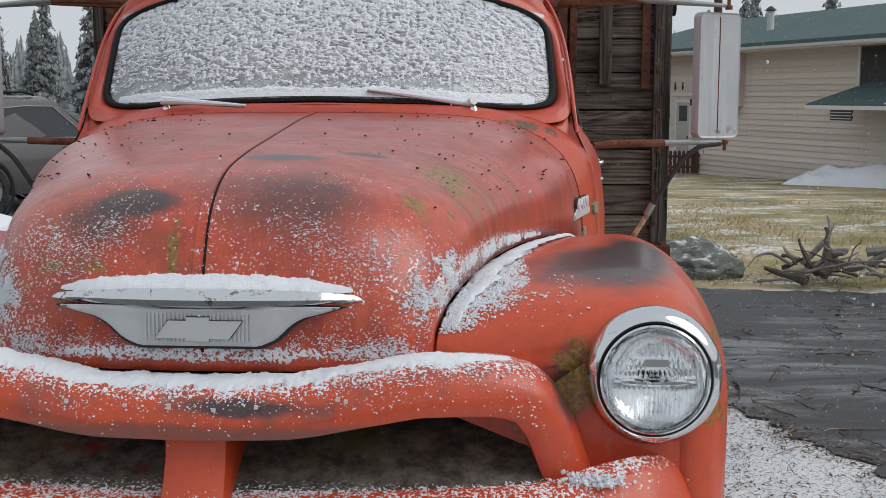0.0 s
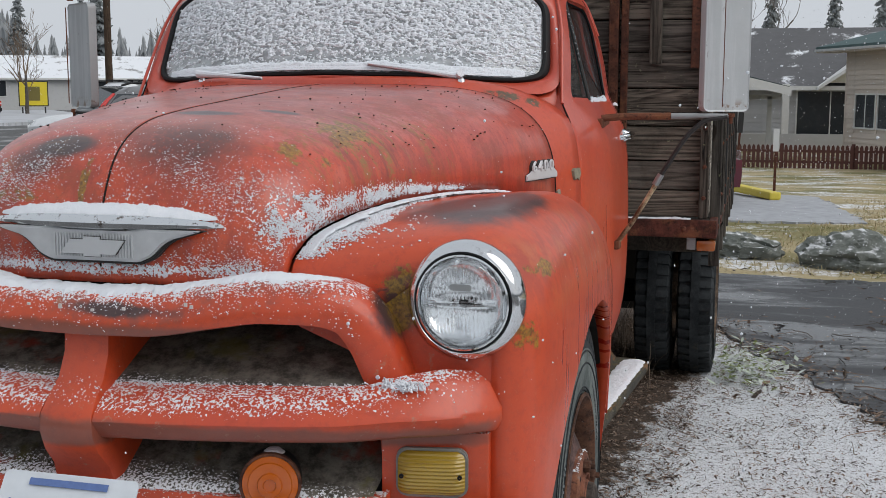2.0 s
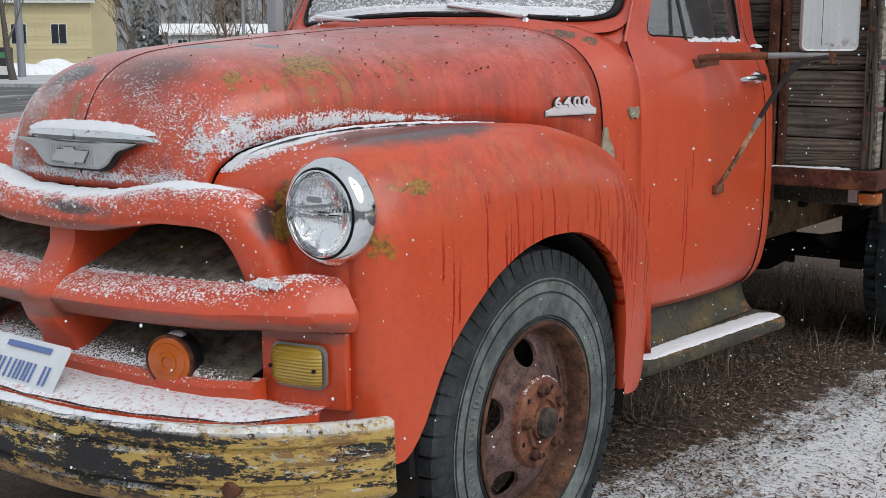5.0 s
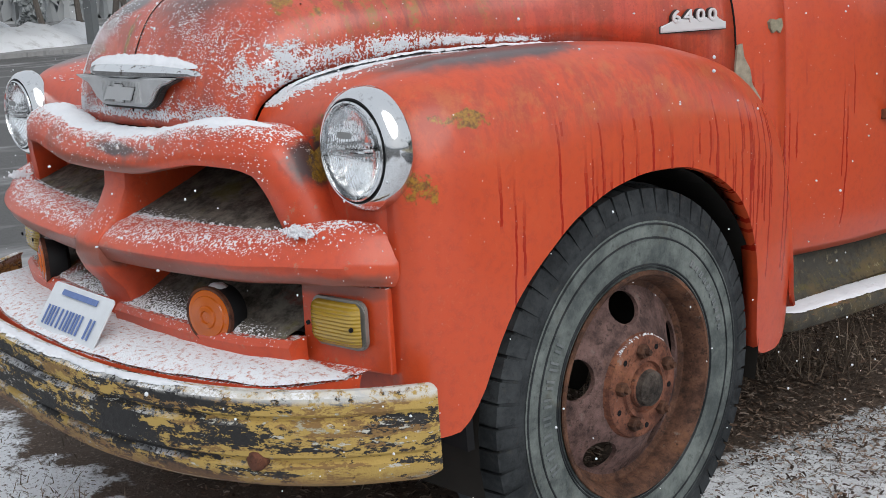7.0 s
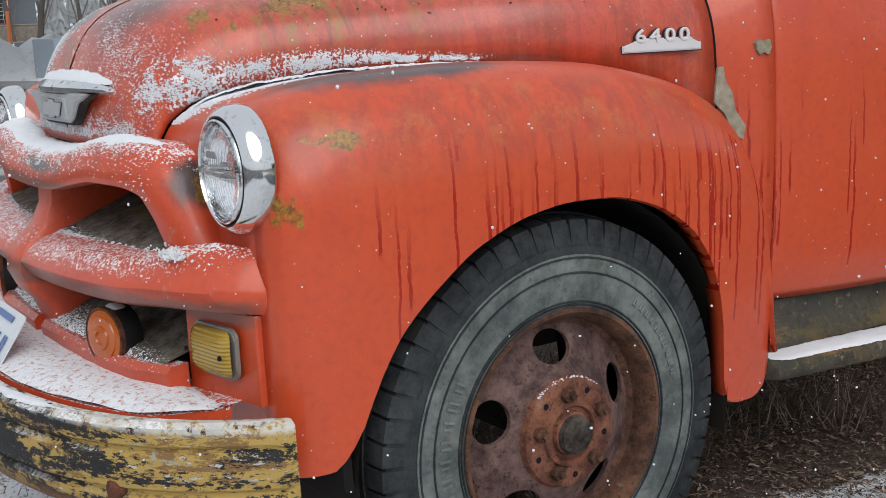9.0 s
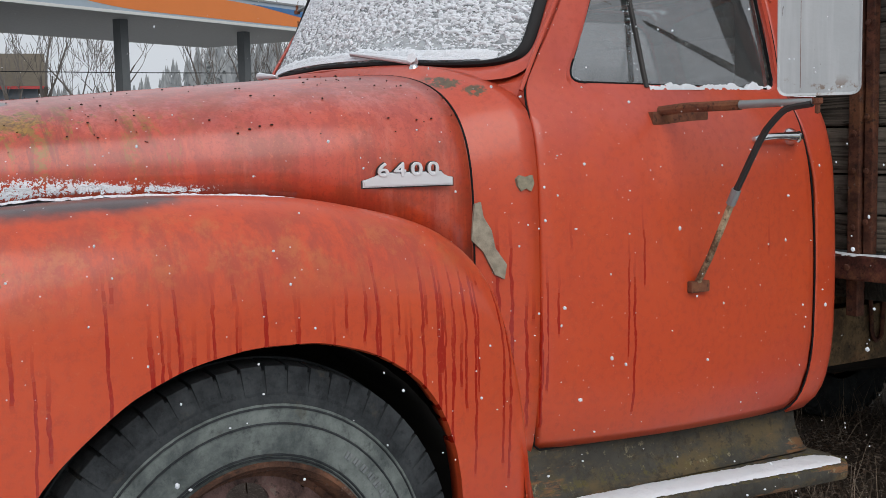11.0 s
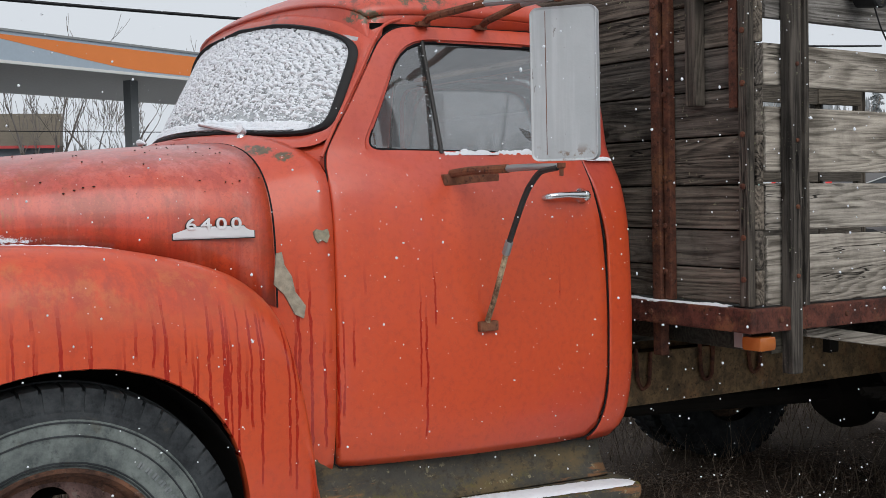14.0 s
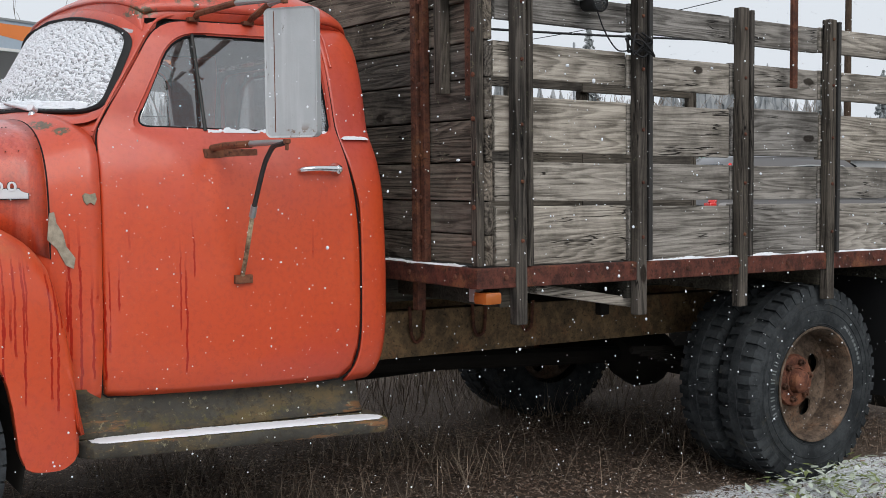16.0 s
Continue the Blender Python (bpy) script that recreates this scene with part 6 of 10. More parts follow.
def wheel(sign, x, y, z, r, half, dished, label):
    w = part("wheel", tyre_mesh(r, half, 0.262), RUBBER, truck, label, True)
    w.matrix_world = pose(x, y, z) @ (Matrix.Identity(4) if sign > 0 else Matrix.Rotation(math.pi, 4, "Z"))
    part("tread", tread_mesh(r, half, 56) if dished else tread_mesh(r + 0.004, half, 46, 0.60), RUBBER, w)
    side = lathe([(half * 1.043, r - 0.075), (half * 1.052, r - 0.085), (half * 1.066, rim + 0.075 if (rim := 0.262) else 0), (half * 1.035, rim + 0.03), (half * 0.97, rim + 0.006)], 72, "x")
    wall_ = part("sidewall", side, SIDEWALL if dished else DARK_SIDEWALL, w, "faded grey sidewall" if dished else "dull black sidewall", True)
    for groove in (r - 0.082, 0.348, 0.285, 0.278):
        gx = half * curve_at([(0.268, 0.97), (0.292, 1.036), (0.337, 1.067), (r - 0.085, 1.053), (r - 0.075, 1.044)], groove)
        part("sidewall_bead", lathe([(gx - 0.002, groove + 0.003), (gx + 0.0025, groove + 0.0012), (gx + 0.0025, groove - 0.0012), (gx - 0.002, groove - 0.003)], 72, "x"), RUBBER, wall_, smooth=True)
    # raised maker's lettering, kept as plain bars
    for first, count, size, gap in ((1.05, 8, 0.026, 0.125), (-1.35, 10, 0.015, 0.075)):
        for k in range(count):
            a = first + gap * k
            for da, hh in ((-0.022, 1.0), (0.022, 0.8 + 0.2 * (k % 2))):
                lx = half * 1.062
                bar_ = box(lx - 0.002, lx + 0.0026, -0.003, 0.003, 0.322 - size * hh * 0.5, 0.322 + size * hh * 0.5)
                bmesh.ops.transform(bar_, matrix=Matrix.Rotation(a + da * size / 0.026, 4, "X"), verts=bar_.verts[:])
                part("lettering_bar", bar_, RAISED, wall_)
    o = half * 0.98
    rimm = lathe([(o - 0.05, 0.262), (o, 0.264), (o + 0.006, 0.272), (o + 0.010, 0.270), (o + 0.010, 0.262), (o + 0.0, 0.256), (o - 0.012, 0.248), (o - 0.03, 0.246)] + ([(o - 0.046, 0.242), (o - 0.048, 0.236), (o - 0.056, 0.226)] if dished else [(o - 0.09, 0.244)]) + ([] if dished else [(o - 0.13, 0.242), (o - 0.142, 0.226)]), 72, "x")
    part("rim", rimm, RIM_RUST if dished else DUSTY_WHEEL, w, "rusted brown steel rim", True)
    if dished:
        depth = lambda q: curve_at([(0.0, o + 0.006), (0.11, o + 0.006), (0.125, o + 0.000), (0.15, o - 0.012), (0.20, o - 0.040), (0.225, o - 0.054), (0.24, o - 0.056)], q)
    else:
        depth = lambda q: curve_at([(0.0, o - 0.125), (0.11, o - 0.125), (0.125, o - 0.132), (0.16, o - 0.150), (0.20, o - 0.150), (0.225, o - 0.142), (0.24, o - 0.135)], q)
    part("wheel_disc", disc_mesh(depth), WHEEL_RUST if dished else DUSTY_WHEEL, w, smooth=True)
    d0 = depth(0.11)
    part("hub_plate", lathe([(depth(0.126) - 0.002, 0.127), (d0 + 0.008, 0.121), (d0 + 0.011, 0.116), (d0 + 0.011, 0.076), (d0 + 0.018, 0.072), (d0 + 0.019, 0.062), (d0 + 0.010, 0.058), (d0 + 0.010, 0.05), (d0 + 0.020, 0.047), (d0 + 0.026, 0.036), (d0 + 0.027, 0.0005)], 40, "x"), HUB_RUST, w, smooth=True)
    part("hub_cap", lathe([(d0 + 0.02, 0.044), (d0 + 0.036, 0.041), (d0 + 0.044, 0.028), (d0 + 0.046, 0.0005)] if dished else [(d0 + 0.0, 0.062), (d0 + 0.05, 0.052), (d0 + 0.062, 0.036), (d0 + 0.064, 0.0005)], 24, "x"), GREASE if dished else HUB_RUST, w, smooth=True)
    # Black discs on the plate stand for the dark of open stud holes.
    for k in range(5 if dished else 0):
        a = 2 * math.pi * (k + 0.5) / 5 + 0.42
        part("stud_hole", lathe([(0, 0.0075), (0.0012, 0.0070), (0.0014, 0.0005)], 10, "x", (d0 + 0.0105, 0.098 * math.cos(a), 0.098 * math.sin(a))), BLACK, w)
    for k in range(5 if dished else 6):
        a = 2 * math.pi * k / 5 + 0.42 if dished else 2 * math.pi * k / 6 + 0.2
        nut = lathe([(0, 0.0165), (0.016, 0.0165), (0.020, 0.013), (0.020, 0.008), (0.030, 0.0075), (0.030, 0.0005)], 6, "x", (d0 + 0.010, 0.090 * math.cos(a), 0.090 * math.sin(a)))
        part("lug_nut", nut, RIM_RUST, w)
    return w


for sign in (1, -1):
    wheel(sign, sign * 0.842, 0.715, 0.445, 0.462, 0.094, True, "weathered front tyre on a rusted five-hole wheel")
    wheel(sign, sign * 1.055, 4.78, 0.300, 0.462, 0.098, False, "weathered rear dual tyre on a rusted wheel")
    wheel(sign, sign * 0.815, 4.78, 0.300, 0.462, 0.098, False, "inner rear dual tyre")
    # inside of the front wheel arch
    arch = [[(sign * xx, 0.715 + rr * math.cos(a), 0.45 + rr * math.sin(a)) for a in [lerp(-0.25, math.pi + 0.25, k / 24) for k in range(25)]] for xx, rr in ((0.93, 0.515), (0.56, 0.535), (0.555, 0.30))]
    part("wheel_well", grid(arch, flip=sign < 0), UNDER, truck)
# Dark sheets added behind the rear wheels to block the bright ground beyond.
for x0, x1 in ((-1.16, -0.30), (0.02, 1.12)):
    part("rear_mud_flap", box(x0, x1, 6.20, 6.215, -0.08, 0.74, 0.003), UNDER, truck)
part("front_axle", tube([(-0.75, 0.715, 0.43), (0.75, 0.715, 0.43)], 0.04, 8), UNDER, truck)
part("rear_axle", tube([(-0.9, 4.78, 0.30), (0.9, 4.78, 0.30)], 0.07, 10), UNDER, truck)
for sign in (1, -1):
    fr = box(sign * 0.38, sign * 0.46, 0.2, 6.4, 0.56, 0.76, 0.006)
    for v in fr.verts:
        v.co.z -= 0.02 * (v.co.y - 1.0)
    part("chassis_rail", fr, FRAME_RUST, truck, "earthy rusted chassis rail")


# ---------------------------------------------------------------- stake bed
def bed_z(y, z):
    return z - 0.016 * (y - 2.82)


BED_END = 6.5


def bed_box(x0, x1, y0, y1, z0, z1, bevel=0.0):
    bm = box(x0, x1, y0, y1, z0, z1, bevel)
    for v in bm.verts:
        v.co.z = bed_z(v.co.y, v.co.z)
    return bm


floor_b = part("bed_floor", bed_box(-1.17, 1.17, 2.80, BED_END, 0.90, 0.945, 0.004), WOOD_SILL, truck, "dark timber bed floor edged with a rusted steel channel")
for sign in (1, -1):
    part("bed_rail", bed_box(sign * 1.172, sign * 1.205, 2.785, BED_END, 0.876, 0.952, 0.006), RAIL_RUST, floor_b, "rust-red steel edge channel")
    part("sill_timber", bed_box(sign * 0.36, sign * 0.48, 2.66, BED_END, 0.765, 0.895, 0.006), WOOD_SILL, floor_b)
part("bed_rail", bed_box(-1.205, 1.205, 2.765, 2.798, 0.876, 0.952, 0.006), RAIL_RUST, floor_b, "rust-red steel edge channel")
for yy in (2.95, 3.6, 4.21, 4.82, 5.42, 6.02):
    part("cross_member", bed_box(-1.165, 1.165, yy - 0.05, yy + 0.05, 0.80, 0.898, 0.004), WOOD_SILL, floor_b)

rnd = random.Random(11)
STAKES = (2.985, 3.605, 4.215, 4.815, 5.42, 6.02, 6.44)
for sign in (1, -1):
    rack = part("side_rack_rail", bed_box(sign * 1.115, sign * 1.120, 2.86, BED_END, 0.96, 0.97), WOOD_STAKE, truck, "weathered grey wooden side rack of slatted planks between stakes")
    for k, yy in enumerate(STAKES):
        top = 2.20 if k < 2 else 2.02
        bm = bed_box(sign * 1.168, sign * 1.212, yy - 0.040, yy + 0.012, 0.735, top, 0.006)
        bed = part("stake", bm, WOOD_STAKE, rack)
        part("stake_strap", bed_box(sign * 1.166, sign * 1.220, yy + 0.016, yy + 0.036, 0.955, top - 0.01, 0.003), DARK_IRON if k % 2 else WOOD_STAKE, rack)
    for a, b in zip(STAKES, STAKES[1:]):
        for z0, z1 in ((0.955, 1.178), (1.196, 1.345), (1.385, 1.592), (1.652, 1.785), (1.872, 1.985)):
            j = rnd.uniform(-0.006, 0.006)
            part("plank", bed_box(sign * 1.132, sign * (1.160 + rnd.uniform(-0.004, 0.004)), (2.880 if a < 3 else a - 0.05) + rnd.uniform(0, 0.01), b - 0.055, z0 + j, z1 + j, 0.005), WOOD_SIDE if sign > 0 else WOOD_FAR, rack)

front_rack = part("front_rack_rail", bed_box(-1.12, 1.12, 2.895, 2.90, 0.96, 0.97), WOOD_STAKE, truck, "dark wet plank headboard behind the cab")
# Added thin dark board, unseen, keeps daylight out of the plank gaps.
part("backing_board", bed_box(-1.125, 1.125, 2.874, 2.882, 0.958, 2.22), WOOD_SILL, front_rack)
zz = 0.958
for k in range(9):
    h = (0.115, 0.125, 0.145, 0.160, 0.150, 0.135, 0.150, 0.155, 0.150)[k]
    part("plank", bed_box(-1.165, 1.165, 2.835 + rnd.uniform(-0.005, 0.005), 2.872, zz, zz + h - rnd.uniform(0.003, 0.006), 0.006), WOOD_FRONT, front_rack)
    zz += h
for sign in (1, -1):
    part("corner_post", bed_box(sign * 1.125, sign * 1.163, 2.80, 2.833, 0.955, 2.25, 0.004), WOOD_STAKE, front_rack)
    part("rusted_upright", bed_box(sign * 0.735, sign * 0.775, 2.795, 2.833, 0.76, 2.25, 0.004), RUST, front_rack, "rusted steel upright")
    part("rusted_upright", bed_box(sign * 0.785, sign * 0.815, 2.805, 2.833, 0.955, 2.25, 0.004), RUST, front_rack, "rusted steel upright")
    part("short_stake", bed_box(sign * 0.905, sign * 0.955, 2.790, 2.833, 1.60, 2.25, 0.006), WOOD_STAKE, front_rack)
    part("rusted_strap", bed_box(sign * 1.075, sign * 1.110, 2.812, 2.833, 1.585, 2.25, 0.003), RUST, front_rack, "rusted steel strap")


# ---------------------------------------------------------------- fittings on the truck
def hinge_flake(sign):
    """A ragged chip of bare filler lying on the cowl's skin."""
    ring = [(1.474, 1.238), (1.482, 1.246), (1.496, 1.241), (1.510, 1.246), (1.514, 1.226), (1.507, 1.207), (1.496, 1.215), (1.484, 1.208), (1.476, 1.222)]
    bm = bmesh.new()
    lo, hi = ([bm.verts.new((sign * (lerp(0.757, 0.812, (a - 1.378) / 0.148) + o), a, b)) for a, b in ring] for o in (-0.004, 0.0055))
    bm.faces.new(hi)
    for k in range(9):
        bm.faces.new((lo[k], lo[(k + 1) % 9], hi[(k + 1) % 9], hi[k]))
    bmesh.ops.recalc_face_normals(bm, faces=bm.faces[:])
    return bm


ARM = rusty("rusted_arm", (0.11, 0.04, 0.025), (0.22, 0.09, 0.05), 0.3)
CHIPPED = rusty("chipped_cream_paint", (0.10, 0.045, 0.025), (0.62, 0.50, 0.32), 0.2)
MIRROR_GLASS = plain("mirror_glass", (0.8, 0.82, 0.84), 0.03, 1.0, vary=0.02, bump=0)
for sign in (1, -1):
    mm = Matrix.Translation((sign * 1.262, 1.978, 1.624)) @ Matrix.Rotation(sign * radians(35), 4, "Z")
    case = plate(rounded(0.184, 0.412, 0.022), -0.035, origin=(0, 0.030, 0))
    bmesh.ops.recalc_face_normals(case, faces=case.faces[:])
    front = min(case.faces, key=lambda f: f.calc_center_median().y)
    ins = bmesh.ops.inset_region(case, faces=[front], thickness=0.006, depth=0.0)
    bmesh.ops.translate(case, verts=list(front.verts), vec=(0, 0.003, 0))
    bmesh.ops.bevel(case, geom=[e for e in case.edges if e.calc_length() > 0.3], offset=0.002, segments=1, affect="EDGES")
    bmesh.ops.transform(case, matrix=mm, verts=case.verts[:])
    mirror = part("mirror", case, MIRROR_CASE, truck, "tall grey sheet-metal wing mirror, scratched and rust-stained")
    seam = box(-0.0382, -0.0374, -0.0045, 0.0, -0.19, 0.19)
    bmesh.ops.transform(seam, matrix=mm, verts=seam.verts[:])
    part("back_seam", seam, ARM, mirror)
    g = plate(rounded(0.166, 0.39, 0.018), -0.003, origin=(0, 0.034, 0))
    bmesh.ops.recalc_face_normals(g, faces=g.faces[:])
    bmesh.ops.transform(g, matrix=mm, verts=g.verts[:])
    part("mirror_glass", g, MIRROR_GLASS, mirror)
    for zz, dz in ((1.412, -1), (1.838, 1)):
        part("mirror_bolt", lathe([(0, 0.012), (dz * 0.012, 0.012), (dz * 0.016, 0.006), (dz * 0.034, 0.006), (dz * 0.036, 0.0005)], 10, "z", (sign * 1.262, 1.978, zz)), ARM, mirror)
    # lower arm from the door, upper arms from the roof, and the stay
    foot = box(0.800, 0.832, 1.885, 2.085, 1.358, 1.392, 0.005)
    if sign < 0:
        flipx(foot)
    part("arm_bracket", foot, ARM, mirror, "rusted mirror bracket")
    low = tube([(sign * 0.825, 1.915, 1.393), (sign * 0.90, 1.93, 1.400), (sign * 1.06, 1.95, 1.402)], 0.013, 10)
    part("lower_arm", low, ARM, mirror)
    part("lower_arm_tip", tube([(sign * 1.03, 1.945, 1.402), (sign * 1.15, 1.965, 1.404), (sign * 1.262, 1.978, 1.404)], [0.011, 0.010, 0.007], 10), ARM_GREY, mirror, smooth=True)
    stay = tube(fine([(sign * 1.25, 1.975, 1.400), (sign * 1.19, 1.97, 1.392), (sign * 1.13, 1.97, 1.35), (sign * 1.02, 1.972, 1.18)], 14), 0.0085, 8)
    part("stay", stay, DARK_IRON, mirror, smooth=True)
    part("stay_sleeve", tube([(sign * 1.03, 1.972, 1.197), (sign * 1.01, 1.973, 1.160)], 0.012, 8), ARM_GREY, mirror)
    part("stay_lower", tube([(sign * 1.015, 1.972, 1.165), (sign * 0.93, 1.985, 1.02), (sign * 0.885, 1.992, 0.955)], 0.0085, 8), CHIPPED, mirror, "cream-painted stay chipped to rust", True)
    part("stay_foot", box(sign * 0.868, sign * 0.890, 1.965, 2.03, 0.925, 0.955, 0.004), ARM, mirror)
    for ya in (1.925, 2.135):
        part("upper_arm", tube([(sign * 0.678, ya, 1.852), (sign * 0.72, ya - 0.005, 1.866), (sign * (0.96 if ya < 2 else 1.0), lerp(ya, 1.985, 0.5), 1.876)], [0.010, 0.012, 0.012], 8), ARM, mirror, smooth=True)
        part("upper_arm_tip", tube([(sign * (0.94 if ya < 2 else 0.98), lerp(ya, 1.985, 0.47), 1.876), (sign * 1.262, 1.980, 1.850)], [0.010, 0.006], 8), ARM_GREY, mirror, smooth=True)
        part("upper_arm_foot", box(sign * 0.672, sign * 0.70, ya - 0.03, ya + 0.012, 1.842, 1.856, 0.003), ARM, mirror)
    # door handle
    hd = part("door_handle", tube(fine([(sign * 0.846, 2.232, 1.312), (sign * 0.872, 2.242, 1.318), (sign * 0.884, 2.30, 1.322), (sign * 0.884, 2.37, 1.320)], 14), [0.010] * 10 + [0.011, 0.012, 0.013, 0.014], 10), CHROME, truck, "chrome door handle", True)
    part("handle_boss", lathe([(0, 0.026), (sign * 0.008, 0.025), (sign * 0.022, 0.017), (sign * 0.034, 0.016), (sign * 0.040, 0.010), (sign * 0.041, 0.0005)], 18, "x", (sign * 0.848, 2.385, 1.318)), CHROME, hd, smooth=True)
    # wiper
    piv = Vector((sign * 0.445, 1.418, 1.513))
    wiper = part("wiper", lathe([(-0.01, 0.014), (0.006, 0.013), (0.014, 0.008), (0.018, 0.0005)], 14, "z", tuple(piv)), CHROME, truck, "chrome windscreen wiper with snow on it", True)
    if sign > 0:
        blade = [piv + Vector((0, -0.004, 0.026))] + [screen_point(lerp(0.445, 0.135, t) / 0.67, lerp(-0.005, 0.075, t), 0.018) for t in (0.12, 0.35, 0.6, 0.8, 1.0)]
    else:
        blade = [piv + Vector((-0.012, -0.006, 0.024))] + [Vector((lerp(-0.43, -0.20, t), lerp(1.405, 1.345, t), lerp(1.536, 1.524, t))) for t in (0.12, 0.35, 0.6, 0.8, 1.0)]
    part("wiper_arm", tube([piv + Vector((0, 0, 0.012))] + blade, 0.0045, 6), ARM_GREY, wiper, smooth=True)
    part("wiper_snow", tube([p + Vector((0, -0.003, 0.004)) for p in blade], [0.013, 0.010, 0.008, 0.007, 0.005, 0.003], 8), SNOW, wiper, smooth=True)
    # door hinges, cowl repair patch
    part("hinge_spot", hinge_flake(sign), plain("flaked_filler_%d" % sign, (0.26, 0.235, 0.17), 0.8, vary=0.8, scale=60), truck, "flaked paint at the door hinge")
    tri = [(1.374, 1.182), (1.388, 1.186), (1.394, 1.150), (1.412, 1.118), (1.420, 1.075), (1.446, 1.035), (1.440, 1.000), (1.418, 1.012), (1.392, 1.068), (1.366, 1.096)]
    bm = bmesh.new()
    lo = [bm.verts.new((sign * (lerp(0.757, 0.812, (a - 1.378) / 0.146) + 0.002), a, b)) for a, b in tri]
    hi = [bm.verts.new((sign * (lerp(0.757, 0.812, (a - 1.378) / 0.146) + 0.008), a, b)) for a, b in tri]
    bm.faces.new(hi)
    for k in range(10):
        bm.faces.new((lo[k], lo[(k + 1) % 10], hi[(k + 1) % 10], hi[k]))
    bmesh.ops.recalc_face_normals(bm, faces=bm.faces[:])
    part("filler_patch", bm, plain("bare_filler_%d" % sign, (0.30, 0.27, 0.21), 0.85, vary=0.75, scale=45, bump=1.0), truck, "bare filler patch where fender meets cowl")
    # marker lamps under the bed's corners
    ml = box(sign * 1.12, sign * 1.20, 2.81, 2.885, 0.815, 0.862, 0.012)
    mk2 = part("marker_lamp", ml, lens_plastic("dull_amber_lens_%d" % (sign + 1), (0.30, 0.075, 0.015), (0.45, 0.14, 0.03)), truck, "amber clearance lamp under the bed corner", True)
    part("lamp_mount", box(sign * 1.08, sign * 1.118, 2.82, 2.86, 0.82, 0.875, 0.003), ARM_GREY, mk2)

# auxiliary amber lamps on the apron
for x in (0.424, -0.424):
    turned = Matrix.Translation((x, -0.098, 0.712)) @ Matrix.Rotation(radians(17 if x > 0 else -17), 4, "Z") @ Matrix.Translation((-x, 0.098, -0.712))

    def aim(bm):
        bmesh.ops.transform(bm, matrix=turned, verts=bm.verts[:])
        return bm

    al = part("amber_lamp", aim(lathe([(0.055, 0.0005), (0.055, 0.045), (0.045, 0.060), (0.0, 0.063), (-0.006, 0.061)], 32, "y", (x, -0.098, 0.712))), GASKET, truck, "round amber auxiliary lamp in a black housing", True)
    rings = [(-0.004, 0.060), (-0.012, 0.057), (-0.014, 0.046), (-0.017, 0.044), (-0.018, 0.026), (-0.022, 0.024), (-0.023, 0.014), (-0.019, 0.012), (-0.019, 0.0005)]
    part("amber_lens", aim(lathe(rings, 36, "y", (x, -0.098, 0.712))), AMBER, al, "amber ringed lens", True)
    part("lens_rim", aim(lathe([(-0.002, 0.064), (-0.012, 0.0635), (-0.012, 0.058), (-0.004, 0.058)], 36, "y", (x, -0.098, 0.712))), RUST, al, smooth=True)
    part("lamp_stalk", tube([(x, -0.075, 0.66), (x, -0.07, 0.625)], 0.012, 8), DARK_IRON, al)
    part("lamp_snow", lathe([(0.004, 0.0005), (0.003, 0.014), (-0.005, 0.024)], 12, "z", (x, -0.080, 0.7745)), SNOW, al, smooth=True)

# number plate, its writing as plain bars
PLATE = plain("plate_enamel", (0.62, 0.65, 0.68), 0.4, vary=0.12, scale=30)
PLATE_INK = plain("plate_blue", (0.10, 0.16, 0.36), 0.5, vary=0.3, scale=80)
pm = Matrix.Translation((0.03, -0.292, 0.600)) @ Matrix.Rotation(radians(-35), 4, "X")
pl = plate(rounded(0.310, 0.155, 0.012), -0.003, origin=(0, 0, 0.078))
bmesh.ops.recalc_face_normals(pl, faces=pl.faces[:])
bmesh.ops.transform(pl, matrix=pm, verts=pl.verts[:])
np_ob = part("number_plate", pl, PLATE, truck, "pale number plate leaning back on the bumper")
bars = [(-0.115, 0.028), (-0.083, 0.028), (-0.05, 0.012), (-0.018, 0.028), (0.014, 0.028), (0.046, 0.028), (0.105, 0.028)]
for bx, bwid in bars:
    for dx in ((-0.009, 0.009) if bwid > 0.02 else (0.0,)):
        bm = box(bx + dx - 0.0028, bx + dx + 0.0028, -0.0045, -0.002, 0.050, 0.098, 0)
        bmesh.ops.transform(bm, matrix=pm, verts=bm.verts[:])
        part("character_bar", bm, PLATE_INK, np_ob)
bm = box(-0.09, 0.09, -0.0045, -0.002, 0.128, 0.142, 0)
bmesh.ops.transform(bm, matrix=pm, verts=bm.verts[:])
part("legend_bar", bm, PLATE_INK, np_ob)
for bx in (0.738, -0.738):
    part("bumper_bolt", lathe([(0.02, 0.022), (0, 0.022), (-0.008, 0.018), (-0.012, 0.0005)], 12, "y", (bx, -0.212, 0.502)), RUST, truck, smooth=True)

# worn stencil letters left on the upper grille bar, unreadable
STENCIL = plain("worn_white_stencil", (0.55, 0.52, 0.50), 0.8, vary=0.3, scale=60)
rst = random.Random(9)
for x in (-0.27, -0.195, -0.12, -0.045, 0.03, 0.105, 0.18, 0.255):
    for dx in (-0.012, 0.0, 0.012):
        if rst.random() < 0.62:
            continue
        sx = x + dx + rst.uniform(-0.003, 0.003)
        yb = -0.070 + 0.012 * (abs(sx) / 0.3) ** 2 - 0.0575
        zb = 1.046 + 0.024 * (abs(sx) / 0.3) ** 2 + rst.uniform(-0.004, 0.006)
        part("stencil_bar", box(sx - 0.003, sx + 0.003, yb - 0.001, yb + 0.004, zb - rst.uniform(0.001, 0.004), zb + rst.uniform(0.002, 0.009)), STENCIL, grille_top)

